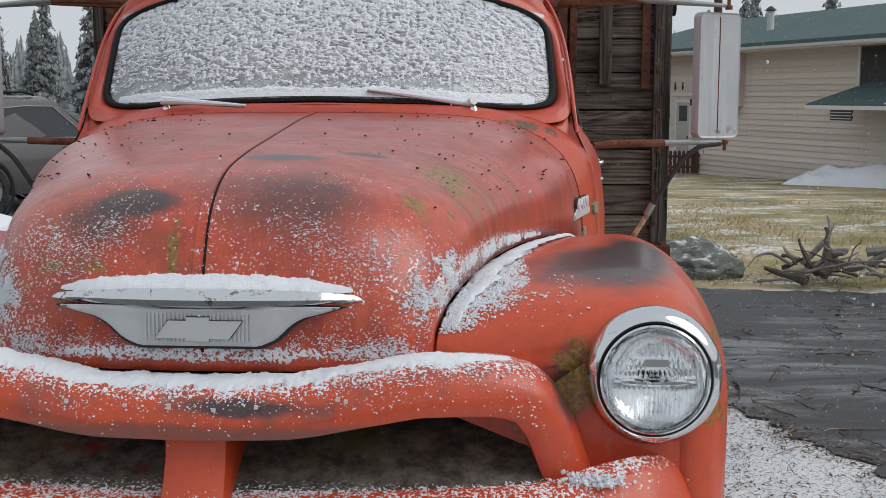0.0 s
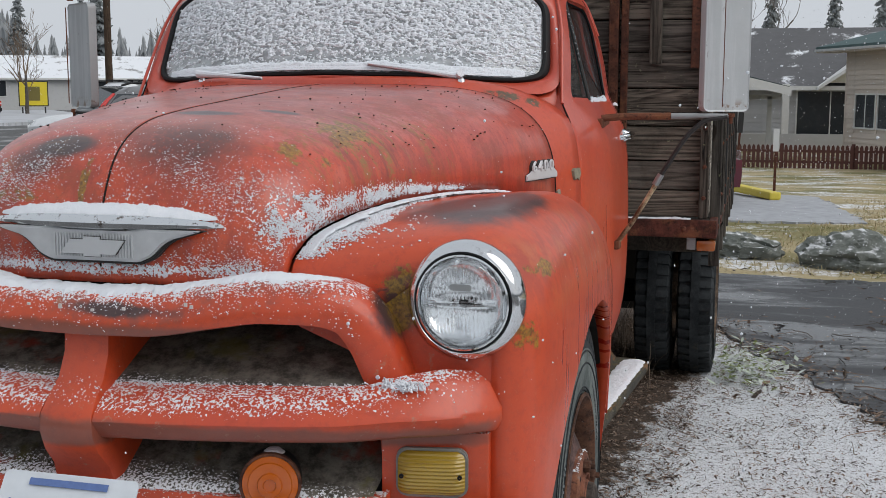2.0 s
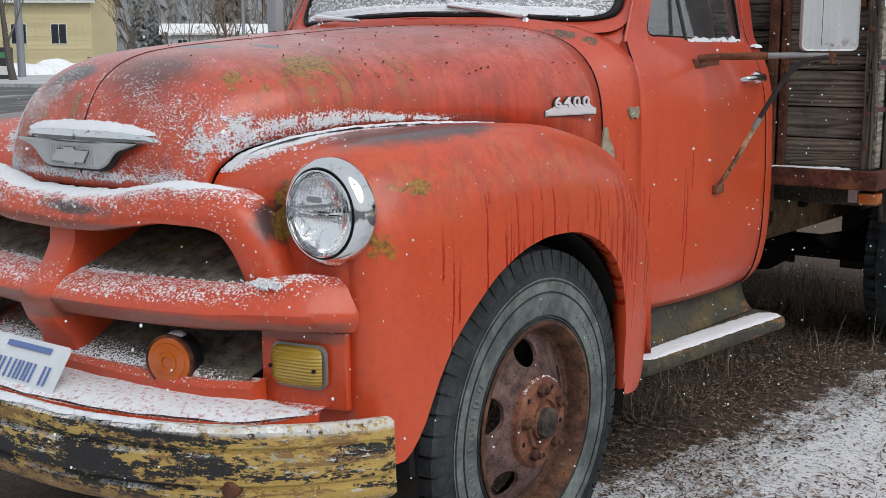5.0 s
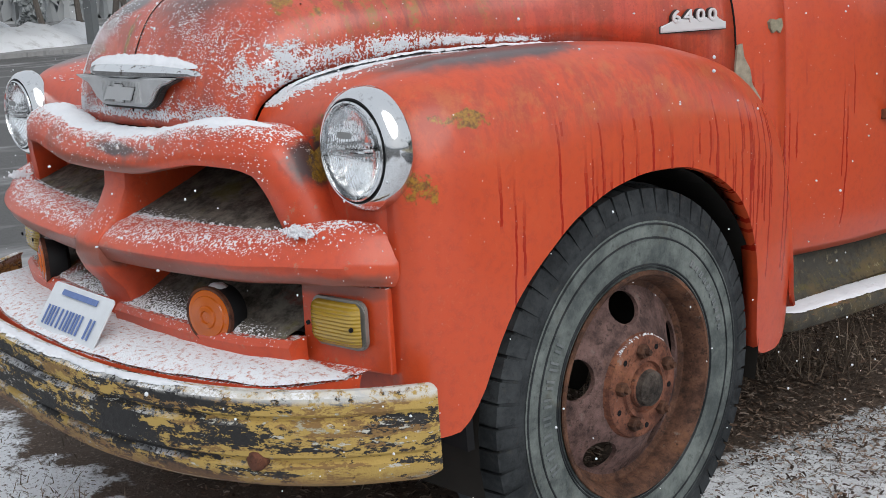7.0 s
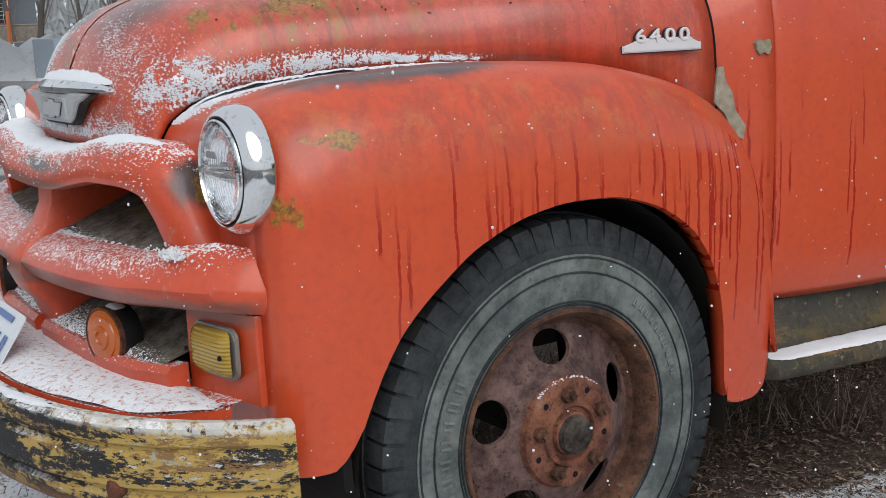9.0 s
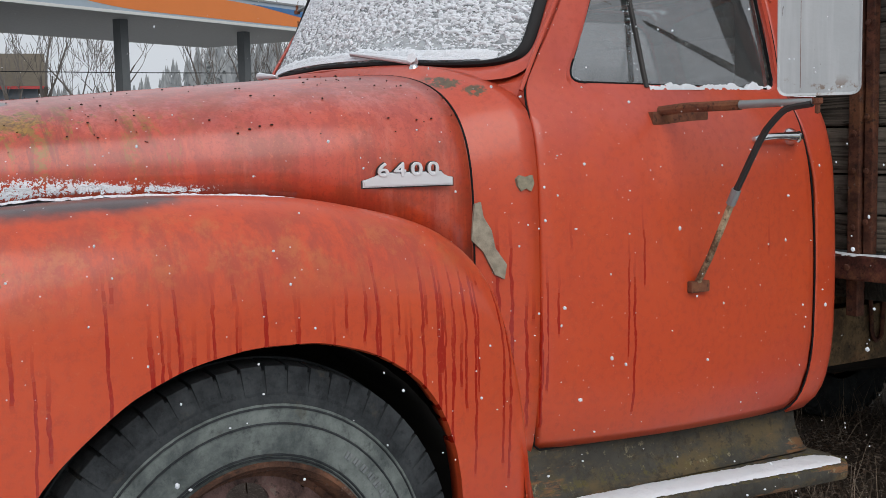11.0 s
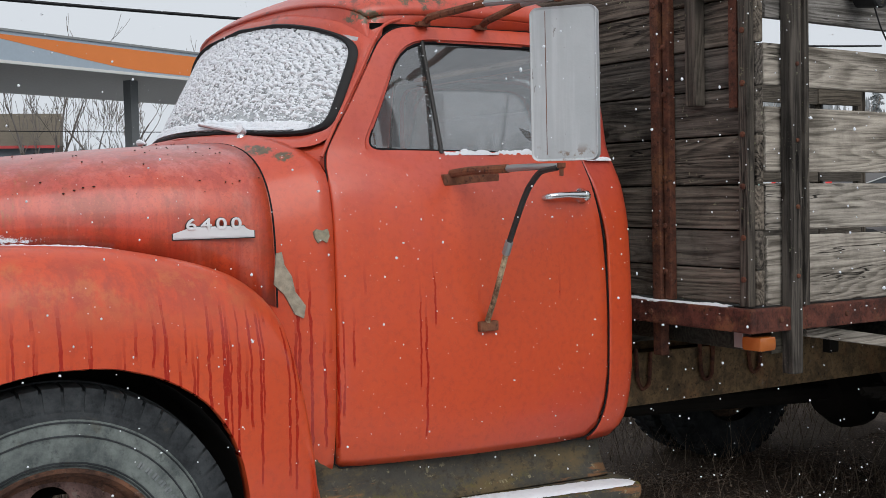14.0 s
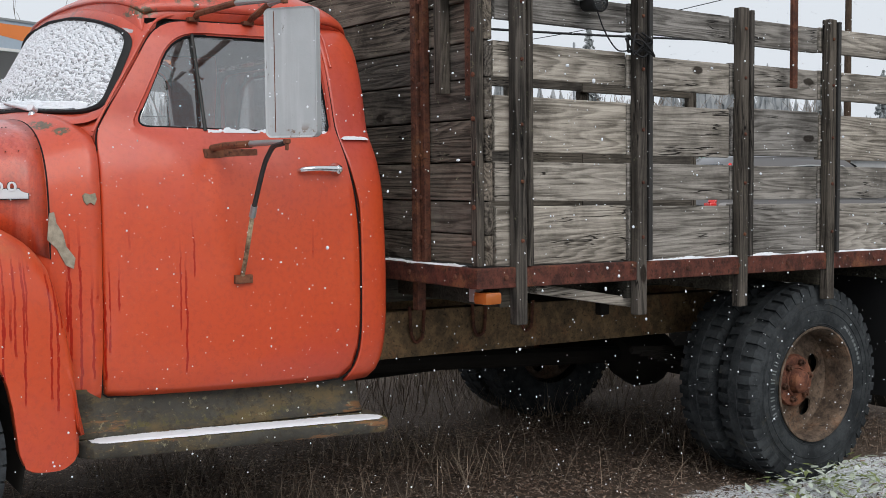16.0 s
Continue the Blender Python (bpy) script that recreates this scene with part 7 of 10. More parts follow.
# work lamps with cables hung on the racks
for lx, ly, lz, yaw in ((1.235, 3.31, 1.945, 0), (1.235, 3.47, 2.03, 0), (1.03, 2.765, 1.975, -90)):
    wl_ = thing("work_lamp", "small black work lamp with trailing cable, hung on the wooden rack", "lamp", "work lamps")
    m = Matrix.Translation((lx, ly, lz)) @ Matrix.Rotation(radians(yaw), 4, "Z")
    b = lathe([(-0.05, 0.0005), (-0.05, 0.028), (0.01, 0.036), (0.035, 0.040), (0.04, 0.036), (0.02, 0.030), (0.02, 0.0005)], 18, "x")
    bmesh.ops.transform(b, matrix=m, verts=b.verts[:])
    part("lamp_body", b, GASKET, wl_, smooth=True)
    g = lathe([(0.034, 0.034), (0.044, 0.016), (0.046, 0.0005)], 18, "x")
    bmesh.ops.transform(g, matrix=m, verts=g.verts[:])
    part("lamp_lens", g, LENS, wl_, smooth=True)
    b2 = box(-0.06, 0.0, -0.05, 0.05, 0.01, 0.09, 0.008)
    bmesh.ops.transform(b2, matrix=m, verts=b2.verts[:])
    part("lamp_box", b2, ARM_GREY, wl_)
rc = random.Random(5)
coil = [(1.225 + rc.uniform(0, 0.02), 3.55 + 0.06 * math.sin(k * 1.1) + rc.uniform(-0.02, 0.02), 1.80 + 0.035 * math.cos(k * 1.7) + rc.uniform(-0.02, 0.02)) for k in range(26)]
cable = tube(fine(coil, 120), 0.004, 5)
tube(fine([(1.235, 3.32, 1.93), (1.24, 3.36, 1.84), (1.23, 3.45, 1.77), (1.225, 3.53, 1.78)], 20), 0.003, 5, cable)
cb = part("lamp_cable", cable, GASKET, None, smooth=True)
tagged(cb, "tangle of thin black cable on a wooden stake", "cable")

# rods, hooks and straps about the bed
part("rust_rod", bed_box(1.214, 1.232, 4.49, 4.525, 1.69, 2.3, 0.003), RUST, floor_b, "rusted flat iron")
for sign in (1, -1):
    for yy in (2.95, 3.28, 3.55):
        hook = fine([(sign * 0.475, yy, 0.74), (sign * 0.478, yy + 0.005, 0.63), (sign * 0.478, yy + 0.03, 0.585), (sign * 0.478, yy + 0.06, 0.60), (sign * 0.475, yy + 0.075, 0.72)], 22)
        part("u_bolt", tube(hook, 0.008, 6), RUST, floor_b, smooth=True)
    brk = bed_box(sign * 1.00, sign * 1.14, 3.10, 3.62, 0.80, 0.84, 0.004)
    for v in brk.verts:
        v.co.z -= 0.16 * (v.co.y - 3.10) - 0.04
    part("broken_board", brk, WOOD_SIDE, floor_b, "splintered board end under the bed")
for k, yy in enumerate([2.9 + 0.32 * j for j in range(11)]):
    for sign in (1, -1):
        part("rivet", lathe([(0, 0.011), (sign * 0.005, 0.009), (sign * 0.007, 0.0005)], 8, "x", (sign * 1.205, yy, bed_z(yy, 0.915))), RUST, floor_b)
for x in [-1.1 + 0.31 * j for j in range(8)]:
    part("rivet", lathe([(0, 0.011), (-0.005, 0.009), (-0.007, 0.0005)], 8, "y", (x, 2.765, 0.915)), RUST, floor_b)
rb_ = random.Random(3)
for sign in (1, -1):
    for zz in [1.05 + 0.15 * k for k in range(7)]:
        for xx in (0.756, 0.80, 1.145):
            part("bolt_head", lathe([(0, 0.010), (-0.006, 0.009), (-0.008, 0.0005)], 7, "y", (sign * xx, 2.797 if xx < 1 else 2.80, zz + rb_.uniform(-0.03, 0.03))), RUST, front_rack)
    for yy in STAKES[:5]:
        for zz in (1.05, 1.27, 1.48, 1.72, 1.93):
            part("bolt_head", lathe([(0, 0.008), (sign * 0.005, 0.007), (sign * 0.007, 0.0005)], 7, "x", (sign * 1.212, yy - 0.012, bed_z(yy, zz))), RUST, floor_b)
# unseen dark blocks added under the bed to stop light, then the drive parts
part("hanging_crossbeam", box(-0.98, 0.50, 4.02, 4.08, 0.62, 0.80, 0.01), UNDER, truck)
part("fuel_tank", box(-0.98, -0.50, 2.72, 4.15, 0.24, 0.80, 0.05), UNDER, truck, "dark block added under the far side of the bed to stop light")
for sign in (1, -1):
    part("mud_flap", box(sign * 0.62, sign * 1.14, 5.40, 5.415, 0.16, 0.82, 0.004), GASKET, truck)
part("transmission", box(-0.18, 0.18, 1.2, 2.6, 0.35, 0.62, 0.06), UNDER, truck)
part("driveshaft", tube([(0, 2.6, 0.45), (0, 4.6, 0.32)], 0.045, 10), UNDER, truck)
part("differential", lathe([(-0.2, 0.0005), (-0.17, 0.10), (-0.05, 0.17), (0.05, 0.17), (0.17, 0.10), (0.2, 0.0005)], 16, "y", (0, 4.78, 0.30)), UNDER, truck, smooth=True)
for sign in (1, -1):
    for k in range(5):
        y0, y1 = 4.2 + 0.06 * k, 5.36 - 0.06 * k
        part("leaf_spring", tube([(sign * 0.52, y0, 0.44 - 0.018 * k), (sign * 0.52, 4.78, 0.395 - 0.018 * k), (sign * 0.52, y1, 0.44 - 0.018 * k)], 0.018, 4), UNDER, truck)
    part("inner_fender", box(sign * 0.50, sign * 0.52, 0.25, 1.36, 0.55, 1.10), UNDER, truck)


# ---------------------------------------------------------------- snow lying on the truck
def snow_ridge(name, pts, width, height, normal=(0, 0, 1), label="", ragged=0.35, seed=1, across=None, step=0.004):
    """A soft grainy ridge of snow along points; width and height may vary along it."""
    pts = [Vector(p) for p in pts]
    ns = [Vector(v).normalized() for v in normal] if isinstance(normal, list) else [Vector(normal).normalized()] * len(pts)
    fine_p, fine_n = [], []
    for k in range(len(pts) - 1):
        m = max(1, int((pts[k + 1] - pts[k]).length / step))
        for j in range(m):
            fine_p.append(pts[k].lerp(pts[k + 1], j / m))
            fine_n.append(ns[k].lerp(ns[k + 1], j / m))
    rows = []
    n = len(fine_p)
    for k, p in enumerate(fine_p):
        d = (fine_p[min(k + 1, n - 1)] - fine_p[max(k - 1, 0)]).normalized()
        nn = fine_n[k]
        side = Vector(across).normalized() if across else nn.cross(d).normalized()
        t = k / (n - 1)
        wb = width(t) if callable(width) else width
        rag = [1 + ragged * (noise.noise(p * 17 + o) + 0.8 * noise.noise(p * 55 + o) + 0.7 * noise.noise(p * 140 + o)) for o in (Vector((0, 0, 0)), Vector((9, 9, 9)))]
        h = height(t) if callable(height) else height
        row = []
        for j in range(13):
            a = j / 12 * 2 - 1
            q = p + side * a * max(0.001, wb * rag[a > 0])
            up = h * max(0.0, 1 - abs(a) ** 3) * (1 + 0.45 * noise.noise(q * 45) + 0.45 * noise.noise(q * 130)) - 0.003 * (abs(a) > 0.99)
            row.append(q + nn * up)
        rows.append(row)
    ob = part(name, grid(rows), SNOW, None, smooth=True)
    bmesh_up(ob)
    return tagged(ob, label or "soft ridge of fresh snow lying on the truck", "snow", kind="stuff")


def snow_heap(name, centre, spread, count, label, seed):
    """A small crumbly heap of snow grains, one object."""
    rs = random.Random(seed)
    bm = bmesh.new()
    for _ in range(count):
        d = Vector((rs.gauss(0, 0.5) * spread[0], rs.gauss(0, 0.5) * spread[1], abs(rs.gauss(0, 0.6)) * spread[2]))
        m = Matrix.Translation(Vector(centre) + d) @ Euler((rs.uniform(0, 3), rs.uniform(0, 3), 0)).to_matrix().to_4x4() @ Matrix.Diagonal((1, rs.uniform(0.6, 1.2), rs.uniform(0.5, 0.9), 1))
        bmesh.ops.create_icosphere(bm, subdivisions=1, radius=rs.uniform(0.0016, 0.0052), matrix=m)
    tagged(part(name, bm, SNOW, None, smooth=True), label, "snow", kind="stuff")


fade = lambda t: min(1.0, 6 * t, 6 * (1 - t)) ** 0.5
top_path = [Vector((x, y + 0.016, z + 0.042)) for x, y, z in upper if abs(x) < 0.588]
snow_ridge("snow_on_grille", top_path, lambda t: 0.030 * fade(t) + 0.003, lambda t: 0.008 * fade(t), label="ridge of fresh snow along the upper grille bar", across=(0, 1, 0.12))
wp = [Vector((lerp(-0.285, 0.285, k / 60), 0.000 + 0.034 * abs(lerp(-1, 1, k / 60)) ** 2.2, 1.231 + 0.012 * (1 - abs(lerp(-1, 1, k / 60)) ** 3))) for k in range(61)]
snow_ridge("snow_on_emblem", wp, lambda t: 0.027 * fade(t) + 0.004, lambda t: 0.006 * fade(t) ** 1.5, label="cap of fresh snow on the hood emblem", across=(0, 1, 0.62), ragged=0.25)
for sign in (1, -1):
    hs_, hn, fs_ = [], [], []
    for k in range(70):
        s = lerp(2.6, 9.6, k / 69)
        a, b = hood_point(s, 0.93), hood_point(s, 0.90)
        t2 = hood_point(s + 0.05, 0.93)
        nn = (t2 - a).cross(a - b).normalized()
        if nn.x < 0:
            nn = -nn
        hs_.append(Vector((sign * a.x, a.y, a.z)) + Vector((sign * nn.x, nn.y, nn.z)) * 0.001)
        hn.append((sign * nn.x, nn.y, nn.z + 0.4))
        e = curve_at(HOOD_E, s)
        fs_.append(Vector((sign * (e[0] + 0.024), e[1] + 0.004, e[2] - 0.001)))
    snow_ridge("snow_on_fender_seam", fs_, lambda t: 0.030 * min(1, 6 * t + 0.3, 1.25 * (1 - t) + 0.06), lambda t: 0.0038 * fade(t) + 0.001, (0, 0, 1), "strip of snow in the groove between hood and fender", 0.75, across=(1, -0.35, 0.25))
    snow_heap("snow_on_bar_end", (sign * 0.690, -0.030, 0.908), (0.046, 0.026, 0.009), 620, "small heap of snow at the grille bar's end", 6 + sign)
    rbp = [(sign * (0.848 + 0.05 * (yy - 1.46)), yy, 0.4405 - 0.04 * (yy - 1.46)) for yy in [lerp(1.455, 2.535, k / 50) for k in range(51)]]
    snow_ridge("snow_on_running_board", rbp, lambda t: 0.050 * min(1, 14 * t + 0.45, 14 * (1 - t) + 0.5), lambda t: 0.006 * fade(t), label="strip of snow on the running board", ragged=0.12, across=(1, 0, 0))
    snow_ridge("snow_on_bed_edge", [(sign * 1.188, yy, bed_z(yy, 0.953)) for yy in [lerp(3.64, 6.4, k / 80) for k in range(81)]], lambda t: max(0.001, 0.009 + 0.012 * noise.noise(Vector((t * 14, 2, 1)))), lambda t: max(0.0008, 0.005 + 0.009 * noise.noise(Vector((t * 17, 5, 1)))), label="patchy snow along the bed's steel edge", across=(1, 0, 0))
    ws_ = [(sign * (cab_x(yy, 1.455) - 0.018), yy, 1.452) for yy in [lerp(1.92, 2.40, k / 40) for k in range(41)]]
    snow_ridge("snow_on_window_sill", ws_, lambda t: 0.010, lambda t: 0.010 + 0.010 * noise.noise(Vector((t * 9, 2, 7))), label="thin snow along the door window's sill", across=(1, 0, 0))
    snow_ridge("snow_on_cab_seam", [(sign * (cab_x(yy, 1.43) + 0.004), yy, 1.432) for yy in [lerp(2.44, 2.565, k / 14) for k in range(15)]], 0.010, lambda t: 0.010 * fade(t), label="snow on the cab's rear moulding", across=(1, 0, 0))
foot = [screen_point(lerp(-0.90, 0.90, k / 90), 0.085 + 0.03 * abs(lerp(-1, 1, k / 90)) ** 3, 0.004) for k in range(91)]
snow_ridge("snow_on_screen_foot", foot, lambda t: 0.017 + 0.010 * noise.noise(Vector((t * 9, 3, 1))), lambda t: 0.007 * fade(t), (0, -0.85, 0.52), "snow slid down to the foot of the windscreen", 0.4, across=(0, 0.52, 0.85))
snow_ridge("snow_on_bed_front", [(lerp(-1.1, 1.1, k / 90), 2.79, 0.953) for k in range(91)], lambda t: max(0.001, 0.018 + 0.016 * noise.noise(Vector((t * 16, 8, 3)))), lambda t: max(0.0006, 0.004 + 0.010 * noise.noise(Vector((t * 11, 4, 2)))), label="patchy snow at the foot of the plank headboard", across=(0, 1, 0))
ap_rows = []
for k in range(61):
    x = lerp(-0.79, 0.79, k / 60)
    yb = -0.31 + 0.30 * (abs(x) / 0.95) ** 2.4 + 0.10 * max(0, (abs(x) - 0.70) / 0.10) ** 3
    row = []
    for j in range(9):
        t = j / 8
        yy = lerp(yb + 0.020, -0.02 + 0.02 * abs(x), t)
        edge = min(1, 5 * t, 5 * (1 - t), 8 * (0.79 - abs(x)))
        row.append((x, yy + 0.008 * noise.noise(Vector((x * 9, yy * 9, 0))), 0.628 + 0.014 * max(0, edge) + 0.005 * noise.noise(Vector((x * 14, yy * 14, 4))) + 0.004 * t))
    ap_rows.append(row)
sa = part("snow_on_apron", grid(ap_rows), snow_crust(), None, smooth=True)
bmesh_up(sa)
tagged(sa, "sheet of snow on the apron behind the bumper", "snow", kind="stuff")


crest = [Vector((x, y + 0.004, z + 0.095)) for x, y, z in bump_path if abs(x) < 0.62]
snow_ridge("snow_on_bumper_top", crest, lambda t: max(0.001, 0.014 * fade(t) + 0.008 * noise.noise(Vector((t * 13, 3, 3)))), lambda t: 0.004 * fade(t) + 0.0005, label="thin snow along the bumper's top edge", ragged=0.6, across=(0, 1, 0))


BALL = ((0, 0, 1), (0.89, 0, 0.45), (0.28, 0.85, 0.45), (-0.72, 0.53, 0.45), (-0.72, -0.53, 0.45), (0.28, -0.85, 0.45), (0.72, 0.53, -0.45), (-0.28, 0.85, -0.45), (-0.89, 0, -0.45), (-0.28, -0.85, -0.45), (0.72, -0.53, -0.45))
SKIN = ((0, 1, 2), (0, 2, 3), (0, 3, 4), (0, 4, 5), (0, 5, 1), (1, 6, 2), (2, 6, 7), (2, 7, 3), (3, 7, 8), (3, 8, 4), (4, 8, 9), (4, 9, 5), (5, 9, 10), (5, 10, 1), (1, 10, 6))


def snow_grains(name, spots, label, seed=1, size=(0.0012, 0.0036)):
    """Loose wet flakes stuck to a surface, as one object."""
    rs = random.Random(seed)
    verts, faces = [], []
    for p in spots:
        r = lerp(size[0], size[1], rs.random() ** 2)
        a, b, c = r * rs.uniform(0.7, 1.5), r * rs.uniform(0.7, 1.5), r * rs.uniform(0.6, 1.0)
        q = rs.uniform(0, math.tau)
        cq, sq = math.cos(q), math.sin(q)
        n = len(verts)
        verts += [(p[0] + a * x * cq - b * y * sq, p[1] + a * x * sq + b * y * cq, p[2] + c * z) for x, y, z in BALL]
        faces += [(n + i, n + j, n + k) for i, j, k in SKIN]
    me = bpy.data.meshes.new(name)
    me.from_pydata(verts, [], faces)
    me.polygons.foreach_set("use_smooth", [True] * len(me.polygons))
    me.materials.append(SNOW)
    return tagged(new(name, me), label, "snow", kind="stuff")


def clumped(p, f=1.0):
    """0 to 1: how readily flakes gather at a place."""
    v = Vector(p) * f
    return max(0.0, min(1.0, 0.5 + 1.1 * noise.noise(v * 22) + 0.8 * noise.noise(v * 60)))


def fender_top(yy, t):
    """A point on the fender's crown; t runs from the hood's seam to the crest."""
    sx, sz, cx, cz, _, _ = curve_at(FENDER, yy)
    hx, hz = curve_at(EDGE_BY_Y, yy)
    sx, sz = hx + 0.004, hz - 0.006
    e = t * t * (3 - 2 * t)
    return Vector((lerp(sx, cx, t), yy, lerp(sz, max(cz, sz + 0.004), e)))


def dust_front():
    rs = random.Random(91)
    spots = []
    while len(spots) < 10500:
        s = 1.6 + 7.0 * rs.random() ** 0.9
        q = 1 - rs.random() * curve_at([(1.6, 0.36), (3.2, 0.38), (4.5, 0.26), (6.0, 0.11), (7.5, 0.040), (8.6, 0.015)], s)
        lift, reach = curve_at([(1.6, (0.050, 0.020)), (2.3, (0.050, 0.034)), (3.2, (0.055, 0.042)), (4.5, (0.042, 0.026)), (6.0, (0.028, 0.015)), (7.5, (0.017, 0.008)), (8.6, (0.010, 0.003))], s)
        p = hood_point(s, q)
        off = (p - hood_point(s, 1)).length - lift
        want = math.exp(-(off / (reach * (1.5 if off > 0 and s < 5 else 1.0))) ** 2) * (0.12 + 1.1 * clumped(p) ** 1.7) * (0.55 if s < 4 else 1.0)
        if rs.random() < want - 0.08:
            spots.append((p.x * rs.choice((1, -1)), p.y - 0.001, p.z + 0.001))
    snow_grains("snow_on_hood_flank", spots, "wet flakes of snow heaped along the hood's flank", 1, (0.0007, 0.0027))
    spots = []
    while len(spots) < 7500:
        s, q = rs.uniform(0.3, 5.4), rs.uniform(0, 0.9)
        p = hood_point(s, q)
        lip = math.exp(-((s - 0.7) / 0.35) ** 2) * (1.0 if p.x < 0.36 else 0.1)
        brow = math.exp(-((s - 3.6) / 0.7) ** 2) * (1.0 if p.x < 0.30 else 0.3)
        if rs.random() < 0.9 * lip * clumped(p) or rs.random() < (0.035 + 0.5 * brow) * clumped(p, 0.4) ** 2:
            spots.append((p.x * rs.choice((1, -1)), p.y - 0.001, p.z + 0.0005))
    snow_grains("snow_on_hood_nose", spots, "scattered flakes of snow on the hood's nose", 2, (0.0005, 0.0018))
    spots = []
    while len(spots) < 15000:
        yy, t = rs.uniform(0.085, 0.95), rs.random() ** 1.3 * 0.8
        p = fender_top(yy, t)
        reach = curve_at([(0.08, 0.12), (0.14, 0.38), (0.24, 0.34), (0.4, 0.20), (0.7, 0.10), (0.95, 0.03)], yy)
        if rs.random() < math.exp(-(t / reach) ** 4) * (0.5 + 0.8 * clumped(p)) - 0.10 or rs.random() < 0.05 * clumped(p) * (yy < 0.26):
            spots.append((p.x * rs.choice((1, -1)), p.y, p.z + 0.0012))
    snow_grains("snow_on_fender_crown", spots, "wet flakes of snow along the fender's inner crown", 3, (0.0010, 0.0034))
    spots = []
    while len(spots) < 6000:
        x, y, z = upper[rs.randrange(4, len(upper) - 4)]
        f = rs.random() ** 1.6
        k = f * 5
        a, b = sect[2 + int(k)], sect[3 + int(k)]
        u, v = lerp(a[0], b[0], k % 1), lerp(a[1], b[1], k % 1)
        p = (x + rs.uniform(-0.012, 0.012), y - u, z + v)
        if abs(x) < 0.60 and rs.random() < (1 - f) ** 2.0 * (0.2 + clumped(p)):
            spots.append(p)
    snow_grains("snow_on_grille_face", spots, "flakes of snow clinging below the upper grille bar's ridge", 4, (0.0006, 0.0020))
    spots = []
    while len(spots) < 6500:
        x, y, z = middle[rs.randrange(0, 34)]
        f = 0.30 + 0.70 * rs.random()
        back = 0.10
        p = (x + rs.uniform(-0.01, 0.01), lerp(y + 0.004, y + back, f), lerp(z + 0.006, z + 0.053, f ** 0.8))
        if rs.random() < (1.5 * f - 0.35) * (0.25 + clumped(p)) - 0.10:
            spots.append((p[0] * rs.choice((1, -1)), p[1], p[2] + 0.001))
    snow_grains("snow_on_middle_bar", spots, "flakes of snow on the grille's middle bar", 5, (0.0006, 0.0021))
    spots = []
    for sign in (1, -1):
        pane = [q for q in smooth_outline(WINDOW, WINDOW_R, 8)]
        for _ in range(230):
            a = rs.choice(pane)
            q = (a[0] + rs.gauss(0, 0.006), a[1] + rs.gauss(0, 0.006))
            if q[0] < 1.91:
                spots.append((sign * (cab_x(*q) - 0.018), q[0], q[1]))
        for _ in range(46):
            q = (1.897 + rs.gauss(0, 0.009), rs.uniform(1.46, 1.79))
            spots.append((sign * (cab_x(*q) - 0.016), q[0] - 0.008, q[1]))
    snow_grains("snow_on_vent_pane", spots, "crumbs of ice round the door's small vent pane", 6, (0.0007, 0.0024))
    spots = []
    for sign in (1, -1):
        for _ in range(150):
            a = rs.uniform(-0.75, 0.75)
            spots.append((sign * (0.842 + 0.1010 + rs.uniform(-0.004, 0.004)), 0.715 + 0.121 * math.sin(a), 0.445 + 0.121 * math.cos(a) + rs.uniform(-0.002, 0.003)))
    snow_grains("snow_on_hub", spots, "thin arc of snow on the rusted hub plate", 7, (0.0010, 0.0028))


dust_front()


def screen_snow():
    """Clumped snow on the windscreen, thinner in its lower third."""
    nu, nv = 560, 220
    verts, faces, idx = [], [], {}

    def cover(u, v):
        p = Vector((u * 31, v * 27, 0))
        n1 = noise.noise(p * 1.0) * 0.40 + noise.noise(p * 2.2 + Vector((3, 1, 5))) * 0.38 + noise.noise(p * 5.0) * 0.22
        if v < 0.085 + 0.02 * noise.noise(Vector((u * 9, 0, 2))):
            return n1 + 0.6
        left = max(0.0, min(1.0, (-u - 0.2) / 0.7))
        bare = 0.20 * max(0.0, 1 - abs(v - 0.17) / 0.12) * (0.6 + 0.8 * noise.noise(Vector((u * 3, 5, 1)))) + 0.20 * left * max(0, 1 - v / 0.7)
        return n1 - (-0.05 + bare - 0.15 * min(1, v / 0.9))

    def inside(u, v):
        return abs(u / 0.965) ** 7 + abs((v - 0.5) / 0.4625) ** 7 < 0.985

    for a in range(nu):
        for b in range(nv):
            u, v = lerp(-0.96, 0.96, (a + 0.5) / nu), lerp(0.03, 0.97, (b + 0.5) / nv)
            if inside(u, v) and cover(u, v) > 0:
                ring = []
                for da, db in ((0, 0), (1, 0), (1, 1), (0, 1)):
                    key = (a + da, b + db)
                    if key not in idx:
                        uu, vv = lerp(-0.96, 0.96, key[0] / nu), lerp(0.03, 0.97, key[1] / nv)
                        c = cover(uu, vv)
                        h = 0.0008 + 0.0048 * max(0.0, min(1.0, c * 3.0)) + (0.006 if vv < 0.07 else 0.0)
                        idx[key] = len(verts)
                        verts.append(screen_point(uu, vv, h))
                    ring.append(idx[key])
                faces.append(ring)
    me = bpy.data.meshes.new("windscreen_snow")
    me.from_pydata([tuple(v) for v in verts], [], faces)
    me.polygons.foreach_set("use_smooth", [True] * len(me.polygons))
    me.materials.append(SNOW)
    ob = new("windscreen_snow", me)
    tagged(ob, "clumped wet snow sticking to the windscreen", "snow", kind="stuff")


screen_snow()
